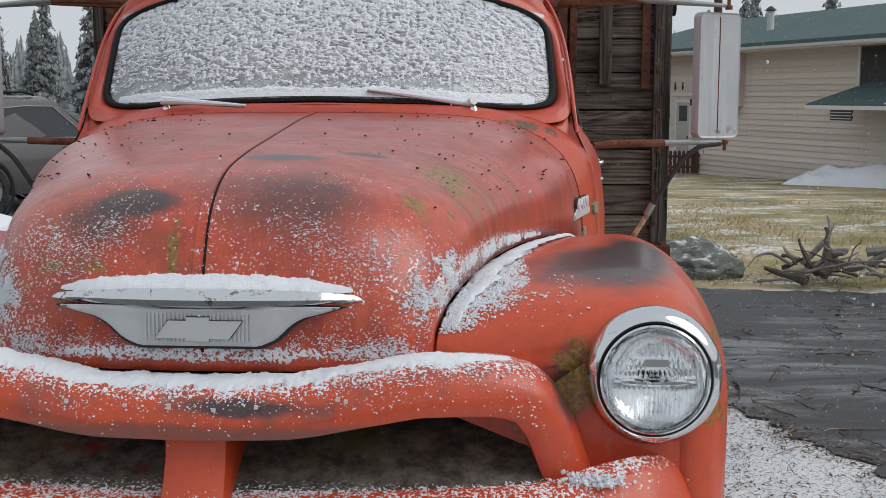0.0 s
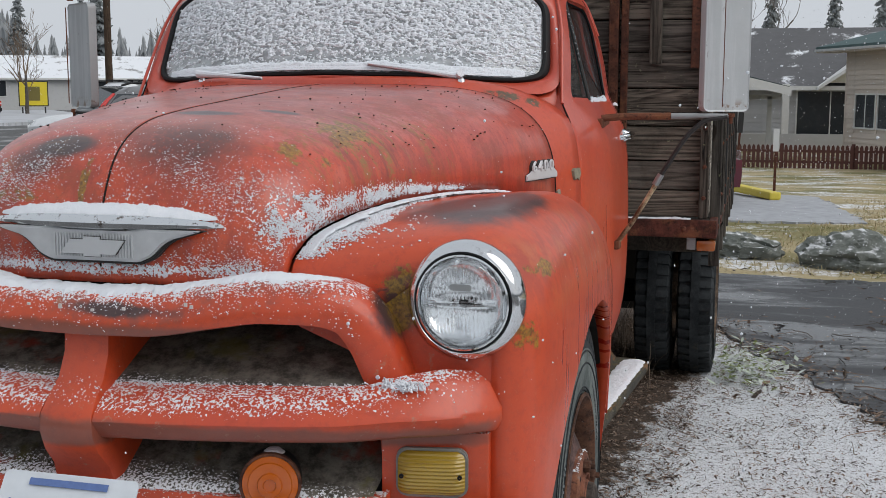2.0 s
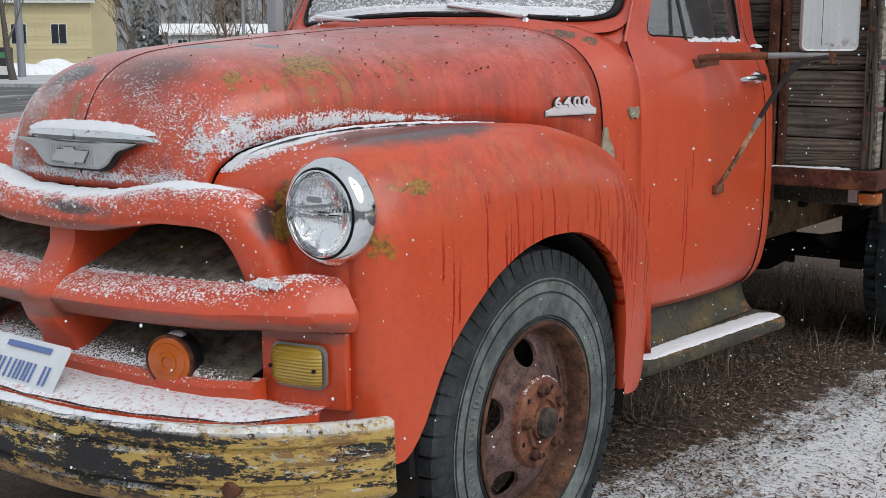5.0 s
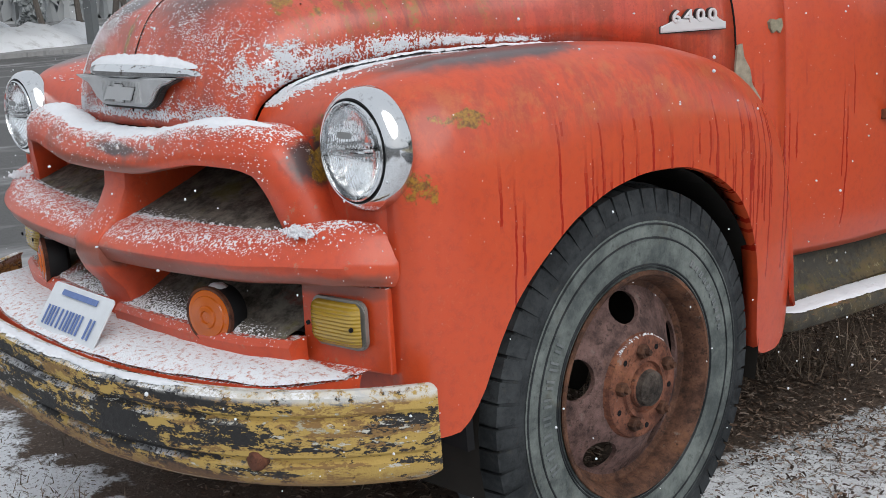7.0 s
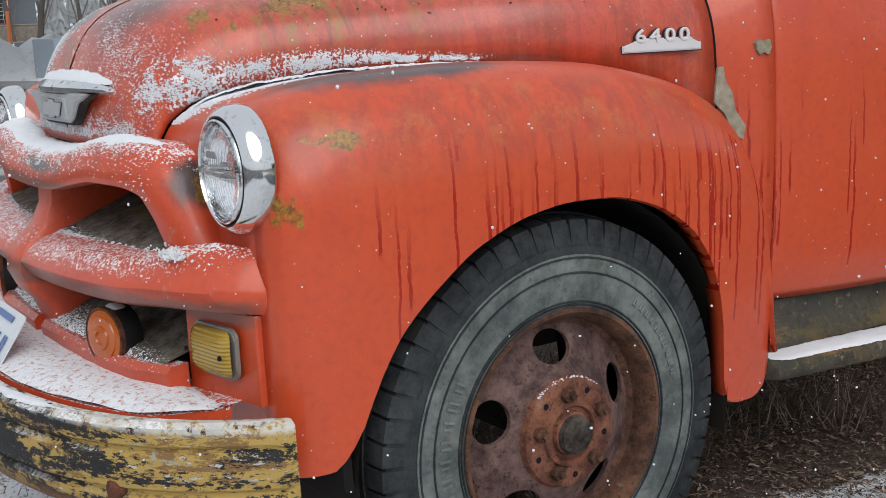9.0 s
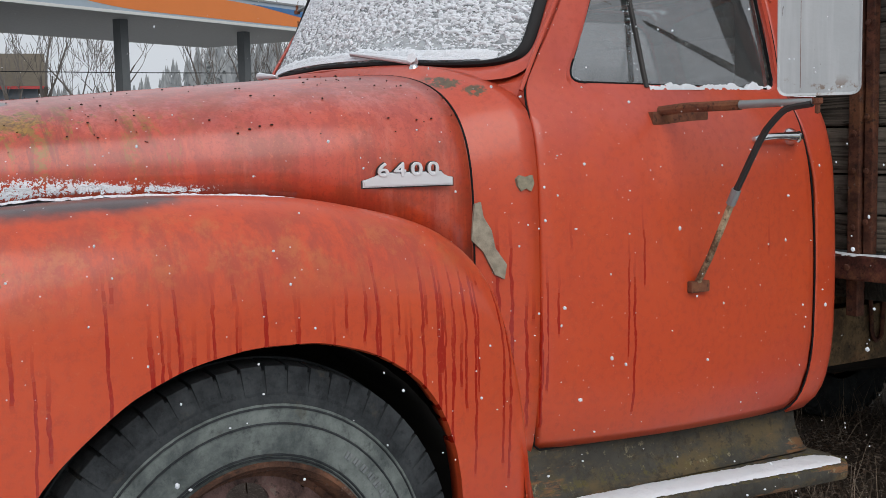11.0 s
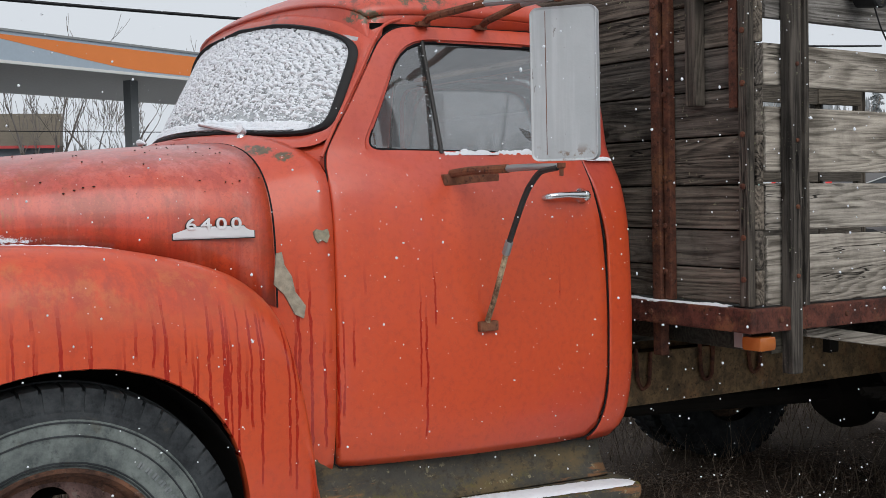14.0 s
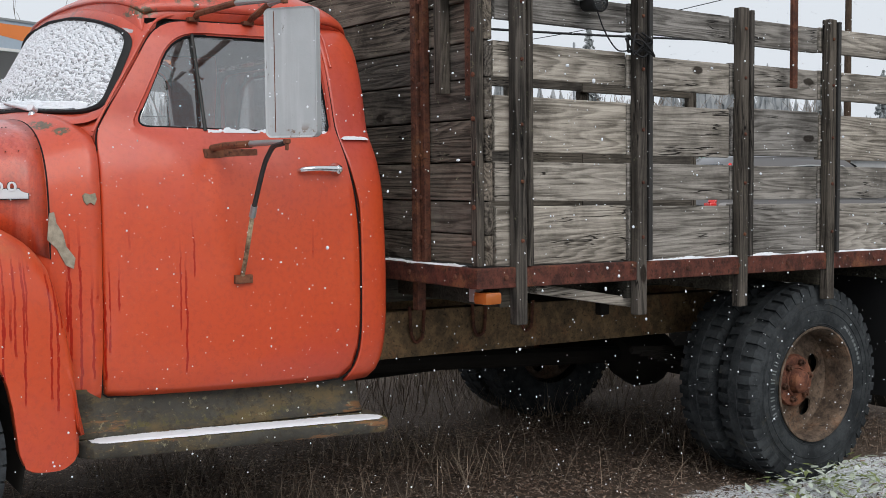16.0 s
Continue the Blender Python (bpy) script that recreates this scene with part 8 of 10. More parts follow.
# needles and leaf crumbs on the hood
rd = random.Random(8)
deb = bmesh.new()
for _ in range(420):
    s, q = rd.uniform(5.5, 11) ** 1.0, rd.uniform(0, 0.8)
    if rd.random() > (s / 11) ** 3:
        continue
    p = hood_point(s, q)
    p.x *= rd.choice((1, -1))
    r = rd.uniform(0.0012, 0.0038)
    bmesh.ops.create_icosphere(deb, subdivisions=1, radius=r, matrix=Matrix.Translation(p + Vector((0, 0, 0.003))) @ Matrix.Rotation(rd.uniform(0, 3), 4, "Z") @ Matrix.Diagonal((1, rd.uniform(0.5, 1.6), 0.6, 1)))
db = part("leaf_crumbs", deb, plain("leaf_litter_crumbs", (0.035, 0.022, 0.015), 0.9, vary=0.4), None)
tagged(db, "dark leaf crumbs and grit scattered on the hood", "litter", kind="stuff")


# ---------------------------------------------------------------- the body sits slightly askew on its frame
def askew(x, y):
    return max(-0.03, min(0.03, 0.023 - 0.020 * y)) * max(0.0, 1 - x / 0.85) if y < 2.72 else 0.0


for ob in [o for o in scene.objects if o.type == "MESH" and o.name.split(".")[0] not in ("ground", "driveway")]:
    base_ = ob
    while base_.parent and base_.name.split(".")[0] != "wheel":
        base_ = base_.parent
    if base_.name.split(".")[0] == "wheel":
        if ob is base_:
            m = ob.matrix_world.copy()
            m.translation.x += askew(m.translation.x, m.translation.y)
            ob.matrix_world = m
        continue
    co = np.empty(len(ob.data.vertices) * 3, dtype=np.float32)
    ob.data.vertices.foreach_get("co", co)
    xs, ys = co[0::3], co[1::3]
    xs += np.where(ys < 2.72, np.clip(0.023 - 0.020 * ys, -0.03, 0.03) * np.maximum(0.0, 1 - xs / 0.85), 0.0).astype(np.float32)
    ob.data.vertices.foreach_set("co", co)


# ---------------------------------------------------------------- yard: rocks, brush, weeds
def rock(name, centre, size, seed, label):
    rs = random.Random(seed)
    bm = bmesh.new()
    bmesh.ops.create_icosphere(bm, subdivisions=5, radius=1)
    off = Vector((rs.uniform(0, 50), rs.uniform(0, 50), rs.uniform(0, 50)))
    for v in bm.verts:
        p = v.co.copy()
        r = 1 + 0.32 * noise.noise(p * 1.1 + off) + 0.16 * noise.noise(p * 2.7 + off) + 0.07 * noise.noise(p * 7 + off) + 0.03 * noise.noise(p * 18 + off)
        facet = noise.cell(p * 1.7 + off) * 0.10
        p = p * (r + facet)
        p.z = max(p.z, -0.25)
        v.co = Vector((p.x * size[0], p.y * size[1], p.z * size[2])) + Vector(centre)
    p_ = Paint(name + "_stone", 0.9)
    up = p_.up()
    base = p_.mix(p_.noise(5, 7, 0.7), (0.075, 0.085, 0.075), (0.23, 0.24, 0.22))
    base = p_.mix(p_.ramp(p_.noise(12, 6, 0.7), 0.55, 0.7), base, (0.30, 0.31, 0.28))
    base = p_.mix(p_.mul(p_.ramp(up, 0.45, 0.9), p_.ramp(p_.noise(9, 5), 0.50, 0.62), 0.8), base, (0.8, 0.81, 0.83))
    p_.colour(base).bump(p_.noise(22, 7, 0.7), 0.7, 0.03)
    ob = part(name, bm, p_.m, None, smooth=True)
    return tagged(ob, label, "rock", "rocks in the yard")


rock("boulder", (2.27, 9.30, -0.10), (0.50, 0.36, 0.27), 3, "grey-green boulder with a snow dusting on dead grass")
rock("boulder", (1.30, 9.8, -0.12), (0.34, 0.28, 0.20), 8, "low mossy boulder on dead grass")


def bent_branch(start, direction, length, radius, rs, steps=9, droop=0.1):
    pts, rad = [], []
    p, d = Vector(start), Vector(direction).normalized()
    for k in range(steps):
        pts.append(p.copy())
        rad.append(radius * (1 - 0.75 * k / steps) * rs.uniform(0.85, 1.15))
        d = (d + Vector((rs.uniform(-0.35, 0.35), rs.uniform(-0.35, 0.35), rs.uniform(-0.25, 0.25) - droop * 0.3))).normalized()
        p = p + d * length / steps
        p.z = max(p.z, -0.16)
    return pts, rad


def brush_pile():
    rs = random.Random(21)
    pile = thing("brush_pile", "heap of bleached roots and dead branches on the lawn's edge", "brush", at=Matrix.Identity(4))
    wood = plain("bleached_root_wood", (0.22, 0.205, 0.185), 0.9, vary=0.45, scale=18, bump=0.5, grain=90)
    dark = plain("dead_twig_wood", (0.085, 0.07, 0.055), 0.9, vary=0.4, scale=18, bump=0.4)
    for k in range(34):
        a = rs.uniform(0, math.tau)
        c = (3.52 + rs.gauss(0, 0.30), 8.75 + rs.gauss(0, 0.22), -0.10 + abs(rs.gauss(0, 0.10)))
        pts, rad = bent_branch(c, (math.cos(a), math.sin(a) * 0.6, rs.uniform(-0.1, 0.55)), rs.uniform(0.35, 0.85), rs.uniform(0.010, 0.035) if k > 6 else rs.uniform(0.04, 0.06), rs)
        part("branch", tube(pts, rad, 7), wood if k % 3 else dark, pile, smooth=True)
    for pts in ([(3.2, 8.9, 0.0), (3.0, 8.95, 0.10), (2.88, 8.9, 0.08), (2.78, 8.85, -0.02)], [(3.45, 8.8, 0.05), (3.48, 8.8, 0.22), (3.55, 8.82, 0.40)], [(3.9, 8.7, 0.0), (3.98, 8.7, 0.16), (4.0, 8.7, 0.24)]):
        part("branch", tube(fine(pts, 12), [0.018 * (1 - 0.06 * k) for k in range(12)], 7), wood, pile, smooth=True)


brush_pile()


def fallen_twigs():
    rs = random.Random(62)
    bm = bmesh.new()
    for _ in range(70):
        x, y = rs.uniform(1.7, 4.0), rs.uniform(2.6, 6.5)
        a = rs.uniform(0, math.tau)
        pts, rad = bent_branch((x, y, ground_height(x, y) + 0.012), (math.cos(a), math.sin(a), 0), rs.uniform(0.12, 0.5), rs.uniform(0.002, 0.006), rs, 6, 0.2)
        tube([Vector((p.x, p.y, ground_height(p.x, p.y) + 0.010 + 0.02 * rs.random())) for p in pts], rad, 5, bm)
    ob = part("fallen_twigs", bm, plain("brown_twigs", (0.085, 0.062, 0.045), 0.9, vary=0.5, scale=20), None)
    tagged(ob, "fallen brown twigs strewn on wet asphalt and snow", "twigs", kind="stuff")


fallen_twigs()


def scatter_blades(name, count, area, seed, material, label, height=(0.04, 0.12), lean=0.6, width=0.004, clump=None, keep=None):
    """Many thin blades or stalks as one object."""
    rs = random.Random(seed)
    verts, faces = [], []
    tries = 0
    while len(faces) < count and tries < count * 6:
        tries += 1
        x, y = rs.uniform(area[0], area[1]), rs.uniform(area[2], area[3])
        if keep and not keep(x, y):
            continue
        if clump and noise.noise(Vector((x * clump, y * clump, seed))) < rs.uniform(-0.25, 0.45):
            continue
        z = ground_height(x, y) - 0.012
        h = rs.uniform(*height)
        a, b = rs.uniform(0, math.tau), rs.uniform(0, math.tau)
        dx, dy = math.cos(a) * lean * h * rs.random() * 1.6, math.sin(a) * lean * h * rs.random() * 1.6
        wx, wy = math.cos(b) * width, math.sin(b) * width
        n = len(verts)
        verts += [(x - wx, y - wy, z), (x + wx, y + wy, z), (x + dx * 0.45 + wx * 0.7, y + dy * 0.45 + wy * 0.7, z + h * 0.6), (x + dx * 0.45 - wx * 0.7, y + dy * 0.45 - wy * 0.7, z + h * 0.6), (x + dx, y + dy, z + h)]
        faces += [(n, n + 1, n + 2, n + 3), (n + 3, n + 2, n + 4)]
    me = bpy.data.meshes.new(name)
    me.from_pydata(verts, [], faces)
    me.materials.append(material)
    ob = new(name, me)
    return tagged(ob, label, "grass", kind="stuff")


def island_mix(name, colours, rough=0.9):
    p = Paint(name, rough)
    r = p.rand(True)
    c = colours[0]
    for k, other in enumerate(colours[1:], 1):
        c = p.mix(p.ramp(r, k / len(colours) - 0.05, k / len(colours) + 0.05), c, other)
    p.colour(c)
    return p.m


DEAD = island_mix("dead_grass", [(0.30, 0.235, 0.125), (0.44, 0.355, 0.21), (0.54, 0.46, 0.29), (0.21, 0.20, 0.08)])
WEED = island_mix("dead_weeds", [(0.085, 0.064, 0.048), (0.165, 0.125, 0.092), (0.30, 0.235, 0.18), (0.11, 0.086, 0.067)])
under = lambda x, y: not (0.62 < x < 1.0 and 0.2 < y < 1.25) and (y > 2.3 or x < 0.35) and x < (0.60 if y < 2.6 else 0.60 + 0.16 * (y - 2.6))
scatter_blades("dead_weeds_under_truck", 6500, (-1.6, 1.35, 0.9, 6.2), 5, WEED, "dead dark weeds and stalks beneath the truck", (0.04, 0.27), 0.7, 0.0018, 1.6, under)
scatter_blades("dead_weeds_by_bumper", 2500, (-1.5, 1.5, -1.2, 0.6), 15, WEED, "short dead weeds and litter before the truck", (0.015, 0.05), 1.2, 0.002, 2.0)
scatter_blades("soil_litter", 6000, (0.9, 3.2, -0.6, 5.6), 6, WEED, "dead grass litter poking through thin snow", (0.008, 0.030), 2.2, 0.002, 1.4, lambda x, y: x < 1.9 + 0.5 * max(0, 3.6 - y))
scatter_blades("lawn_grass", 26000, (0.7, 9.0, 8.6, 18.0), 7, DEAD, "flattened straw-coloured lawn grass", (0.02, 0.06), 1.6, 0.005, 0.5, lambda x, y: not (0.8 < x < 2.7 and 13 < y < 18))
scatter_blades("tall_dead_weeds", 9000, (-3.2, -1.15, 1.2, 11.0), 25, WEED, "tall dead weeds along the truck's far side", (0.15, 0.60), 0.5, 0.0025, 1.2)
LITTER = island_mix("leaf_litter", [(0.045, 0.030, 0.022), (0.14, 0.09, 0.065), (0.25, 0.175, 0.13), (0.065, 0.05, 0.043), (0.33, 0.26, 0.21)])


def leaf_litter(name, count, area, seed, keep, label, size=(0.003, 0.010)):
    """Curled bits of leaf and bark lying on the ground, as one object."""
    rs = random.Random(seed)
    verts, faces = [], []
    while len(faces) < count * 2:
        x, y = rs.uniform(area[0], area[1]), rs.uniform(area[2], area[3])
        if rs.random() > keep(x, y):
            continue
        z = ground_height(x, y) + rs.uniform(-0.004, 0.012)
        a, s = rs.uniform(0, math.tau), rs.uniform(*size)
        d, w = Vector((math.cos(a), math.sin(a), rs.uniform(-0.3, 0.3))) * s * rs.uniform(1.0, 2.6), Vector((-math.sin(a), math.cos(a), rs.uniform(-0.4, 0.4))) * s * rs.uniform(0.3, 0.8)
        c, n = Vector((x, y, z)), len(verts)
        lift = Vector((0, 0, s * rs.uniform(0.1, 0.7)))
        verts += [tuple(c - d - w), tuple(c - d * 0.9 + w + lift * 0.5), tuple(c + lift - w * 0.9), tuple(c + lift * 1.2 + w), tuple(c + d - w * 0.5), tuple(c + d * 1.1 + w * 0.4 + lift * 0.6)]
        faces += [(n, n + 2, n + 3, n + 1), (n + 2, n + 4, n + 5, n + 3)]
    me = bpy.data.meshes.new(name)
    me.from_pydata(verts, [], faces)
    me.materials.append(LITTER)
    return tagged(new(name, me), label, "leaf litter", kind="stuff")


def litter_amount(x, y):
    bare = 1.0 if x < 0.74 + 0.10 * max(0, y - 3) else 0.34
    patch = 0.5 + 0.9 * noise.noise(Vector((x * 2.3, y * 2.3, 6))) + 0.5 * noise.noise(Vector((x * 7, y * 7, 2)))
    asphalt = x > curve_at([(0, 3.4), (1.8, 3.4), (3.1, 2.25), (4.3, 1.86), (5.4, 1.35), (6.4, 1.02)], max(0, min(6.4, y)))
    return bare * max(0.05, patch) * (0.06 if asphalt else 1.0)


leaf_litter("leaf_litter", 36000, (-0.6, 3.0, 0.2, 6.4), 17, litter_amount, "dark leaf litter and bark bits over soil and thin snow", (0.002, 0.007))
leaf_litter("deep_litter", 24000, (-0.9, 1.1, 1.4, 5.2), 23, lambda x, y: 0.6 + noise.noise(Vector((x * 3, y * 3, 4))), "brown leaf litter in the shade beneath the truck", (0.002, 0.007))
leaf_litter("twig_litter", 260, (1.2, 4.2, 4.0, 9.0), 19, lambda x, y: 0.3 + noise.noise(Vector((x, y, 1))), "fallen twigs and bark on the wet driveway", (0.008, 0.022))
DRIVE_EDGE = [(1.02, 6.4), (1.35, 5.4), (1.86, 4.3), (2.25, 3.1), (3.4, 1.8), (5.5, 1.3)]


def near_edge(x, y):
    """How thickly litter gathers by the driveway's edge."""
    best = 9.0
    for a, b in zip(DRIVE_EDGE, DRIVE_EDGE[1:]):
        a, b, q = Vector(a), Vector(b), Vector((x, y))
        t = max(0, min(1, (q - a).dot(b - a) / (b - a).length_squared))
        best = min(best, (q - a.lerp(b, t)).length)
    return math.exp(-(best / 0.16) ** 2) * (0.35 + 0.9 * noise.noise(Vector((x * 3, y * 3, 8)))) + 0.012


leaf_litter("edge_litter", 4500, (0.9, 5.5, 1.2, 6.6), 31, near_edge, "dark soil crumbs and needles along the driveway's edge", (0.002, 0.009))


def fallen_twigs():
    """Bare twigs lying on the asphalt and the snow, as one object."""
    rs = random.Random(37)
    verts, faces = [], []
    for k in range(130):
        x, y = rs.uniform(1.5, 6.5), rs.uniform(2.2, 7.8)
        if rs.random() < 0.5:
            a = rs.randrange(len(DRIVE_EDGE) - 1)
            p = Vector(DRIVE_EDGE[a]).lerp(Vector(DRIVE_EDGE[a + 1]), rs.random())
            x, y = p.x + rs.gauss(0.12, 0.15), p.y + rs.gauss(0, 0.12)
        h, size = rs.uniform(0, math.tau), rs.uniform(0.05, 0.30)
        r = rs.uniform(0.0015, 0.0035)
        p = Vector((x, y, ground_height(x, y) + 0.006))
        base = len(verts)
        for j in range(5):
            w = r * (1 - 0.17 * j)
            verts += [(p.x + w * math.cos(h + q), p.y + w * math.sin(h + q), p.z + dz) for q, dz in ((1.57, 0), (-1.57, 0), (0, w * 2))]
            h += rs.uniform(-0.35, 0.35)
            p = p + Vector((math.cos(h), math.sin(h), 0)) * size / 4
            p.z = ground_height(p.x, p.y) + 0.005 + rs.uniform(0, 0.012)
        for j in range(4):
            for q in range(3):
                u, v = base + j * 3 + q, base + j * 3 + (q + 1) % 3
                faces.append((u, v, v + 3, u + 3))
    me = bpy.data.meshes.new("fallen_twigs")
    me.from_pydata(verts, [], faces)
    me.materials.append(LITTER)
    return tagged(new("fallen_twigs", me), "bare twigs lying on the wet asphalt", "twigs", kind="stuff")


fallen_twigs()
GREEN_LEAF = island_mix("frosted_leaves", [(0.16, 0.19, 0.06), (0.45, 0.50, 0.42), (0.62, 0.66, 0.62), (0.20, 0.24, 0.10)])


def leafy_weed():
    rs = random.Random(13)
    verts, faces = [], []
    for _ in range(520):
        x, y = 1.30 + rs.gauss(0, 0.16), 4.72 + rs.gauss(0, 0.26)
        if x < 1.17:
            continue
        z = ground_height(x, y) + rs.uniform(0.0, 0.10)
        a, s = rs.uniform(0, math.tau), rs.uniform(0.012, 0.035)
        d, w, t = Vector((math.cos(a), math.sin(a), rs.uniform(-0.3, 0.5))), Vector((-math.sin(a), math.cos(a), 0)), rs.uniform(0.3, 0.5)
        p = Vector((x, y, z))
        n = len(verts)
        verts += [tuple(p), tuple(p + d * s + w * s * t), tuple(p + d * s * 2.2), tuple(p + d * s - w * s * t)]
        faces.append((n, n + 1, n + 2, n + 3))
    me = bpy.data.meshes.new("leafy_weed")
    me.from_pydata(verts, [], faces)
    me.materials.append(GREEN_LEAF)
    ob = new("leafy_weed", me)
    tagged(ob, "low green weed frosted with snow beside the rear tyre", "weed", kind="stuff")


leafy_weed()


def snow_bank(name, pts, width, height, label, seed=2):
    rs = random.Random(seed)
    rows = []
    path = fine(pts, max(12, len(pts) * 10))
    for k, p in enumerate(path):
        a, b = Vector(path[max(k - 1, 0)]), Vector(path[min(k + 1, len(path) - 1)])
        d = (b - a).normalized()
        side = Vector((-d.y, d.x, 0))
        t = k / (len(path) - 1)
        env = min(1, 6 * t, 6 * (1 - t)) ** 0.5
        row = []
        for j in range(15):
            u = j / 14 * 2 - 1
            q = Vector((p[0], p[1], 0)) + side * u * width * (1 + 0.3 * noise.noise(Vector((p[0] * 0.7, p[1] * 0.7, 3))))
            g = ground_height(q.x, q.y)
            h = height * env * max(0, 1 - abs(u) ** 2) * (1 + 0.6 * noise.noise(Vector((q.x * 0.9, q.y * 0.9, 7))) + 0.25 * noise.noise(Vector((q.x * 3.5, q.y * 3.5, 1))))
            row.append((q.x, q.y, g - 0.04 + h))
        rows.append(row)
    ob = part(name, grid(rows), SNOW_BANK, None, smooth=True)
    bmesh_up(ob)
    return tagged(ob, label, "snow bank", kind="stuff")


def bank_snow():
    p = Paint("ploughed_snow", 0.85)
    p.colour(p.mix(p.ramp(p.noise(1.6, 6, 0.7), 0.5, 0.75), (0.82, 0.84, 0.87), (0.50, 0.50, 0.50)))
    p.bump(p.noise(6, 6, 0.7), 0.6, 0.08)
    return p.m


SNOW_BANK = bank_snow()
snow_bank("snow_bank_yard", [(-3.6, 8.6, 0), (-5.0, 10.2, 0), (-6.6, 11.4, 0), (-8.8, 12.2, 0)], 1.2, 0.46, "ploughed snow bank at the street's edge")
snow_bank("snow_bank_house", [(7.3, 25.6, 0), (8.6, 24.2, 0), (10.5, 22.0, 0)], 0.7, 0.42, "snow slid from the roof in a heap by the house wall")
snow_bank("snow_bank_street", [(-36, 9, 0), (-38, 14, 0), (-44, 22, 0)], 2.2, 0.9, "dirty ploughed snow along the street")
snow_bank("snow_bank_lot", [(-41.6, -8, 0), (-41.8, 4, 0), (-42.2, 13, 0), (-46.2, 18.6, 0)], 2.4, 1.32, "ploughed snow bank before the concrete lot")
snow_bank("snow_bank_corner", [(-30, 27, 0), (-40, 38, 0), (-52, 48, 0)], 2.0, 0.9, "ploughed snow along the far kerb")
snow_bank("snow_heap_kerb", [(-62, 38, 0), (-60, 44, 0), (-55, 52, 0)], 2.5, 0.8, "snow heaped before the yellow house")
snow_bank("snow_bank_rear", [(-18, 14, 0), (-17, 18, 0), (-18, 22, 0)], 1.6, 0.8, "ploughed snow by the parking spaces")


# ---------------------------------------------------------------- houses
def lap_siding(parent, material, s0, s1, z0, z1, pitch, skips=(), depth=0.032, name="siding_board"):
    """Overlapping boards along a wall's x, leaving the skip rectangles (s0, s1, z0, z1) free."""
    z = z0
    cache = {}
    while z < z1 - 0.02:
        cuts = [(s0, s1)]
        for a, b, c, d in skips:
            if c < z + pitch - 0.01 and d > z + 0.01:
                cuts = [seg for lo, hi in cuts for seg in ((lo, min(hi, a)), (max(lo, b), hi)) if seg[1] - seg[0] > 0.03]
        for lo, hi in cuts:
            key = round(hi - lo, 3)
            if key not in cache:
                bm = bmesh.new()
                h = min(pitch, z1 - z)
                vs = [bm.verts.new(c) for c in ((0, 0, 0), (hi - lo, 0, 0), (hi - lo, 0, pitch), (0, 0, pitch), (0, -depth, 0), (hi - lo, -depth, 0), (hi - lo, -0.004, pitch), (0, -0.004, pitch))]
                for f in ((4, 5, 6, 7), (0, 1, 5, 4), (3, 7, 6, 2), (0, 4, 7, 3), (1, 2, 6, 5)):
                    bm.faces.new([vs[i] for i in f])
                me = bpy.data.meshes.new(name)
                bm.to_mesh(me)
                bm.free()
                me.materials.append(material)
                cache[key] = me
            ob = new(name, cache[key])
            ob.parent = parent
            ob.location = (lo, 0, z)
        z += pitch


def siding_paint(name, colour):
    p = Paint(name, 0.75)
    r = p.rand()
    base = p.mix(r, tuple(c * 0.90 for c in colour), tuple(min(1, c * 1.08) for c in colour))
    base = p.mix(p.mul(p.ramp(p.noise(3, 6, 0.7), 0.5, 0.75), 0.35), base, tuple(c * 0.6 for c in colour))
    p.colour(base).bump(p.noise(40, 4), 0.15, 0.004)
    return p.m


BEIGE = siding_paint("beige_siding", (0.62, 0.55, 0.49))
GREYSIDE = siding_paint("grey_siding", (0.52, 0.52, 0.52))
CREAM = siding_paint("cream_wall_paint", (0.60, 0.58, 0.47))
YELLOW_W = siding_paint("yellow_wall_paint", (0.58, 0.50, 0.30))
MINT = siding_paint("mint_wall_paint", (0.30, 0.42, 0.38))
PALE = siding_paint("pale_wall_paint", (0.58, 0.60, 0.62))


def roofing(name, colour, snow=0.0):
    p = Paint(name, 0.85)
    base = p.mix(p.noise(3, 6, 0.7), tuple(c * 0.75 for c in colour), tuple(c * 1.25 for c in colour))
    if snow:
        base = p.mix(p.ramp(p.noise(0.8, 6, 0.7), 0.62 - snow * 0.3, 0.72 - snow * 0.3), base, (0.75, 0.77, 0.80))
    p.colour(base).bump(p.noise(25, 4), 0.4, 0.01)
    return p.m


GREEN_ROOF = roofing("green_metal_roof", (0.085, 0.125, 0.125))
GREY_ROOF = roofing("grey_shingle_roof", (0.12, 0.12, 0.125), 0.2)
DARK_ROOF = roofing("dark_green_roof", (0.035, 0.055, 0.05), 0.05)
BROWN_ROOF = roofing("brown_shingle_roof", (0.13, 0.11, 0.085))
SNOWY_ROOF = roofing("snowy_roof", (0.30, 0.30, 0.30), 0.9)
TRIM = plain("white_trim", (0.66, 0.66, 0.64), 0.6, vary=0.08)
PANE = plain("dark_window_pane", (0.03, 0.035, 0.04), 0.08, 0.0, vary=0.3, bump=0)
DARKWALL = plain("dark_boarding", (0.035, 0.035, 0.035), 0.7, vary=0.4)
FENCE_RED = siding_paint("dark_red_fence_paint", (0.11, 0.050, 0.042))


def frame_of(a, b, z):
    """x runs from a to b along the wall, y into the house, z up from that base height."""
    a, b = Vector((a[0], a[1])), Vector((b[0], b[1]))
    d = (b - a).normalized()
    return Matrix(((d.x, -d.y, 0, a.x), (d.y, d.x, 0, a.y), (0, 0, 1, z), (0, 0, 0, 1)))


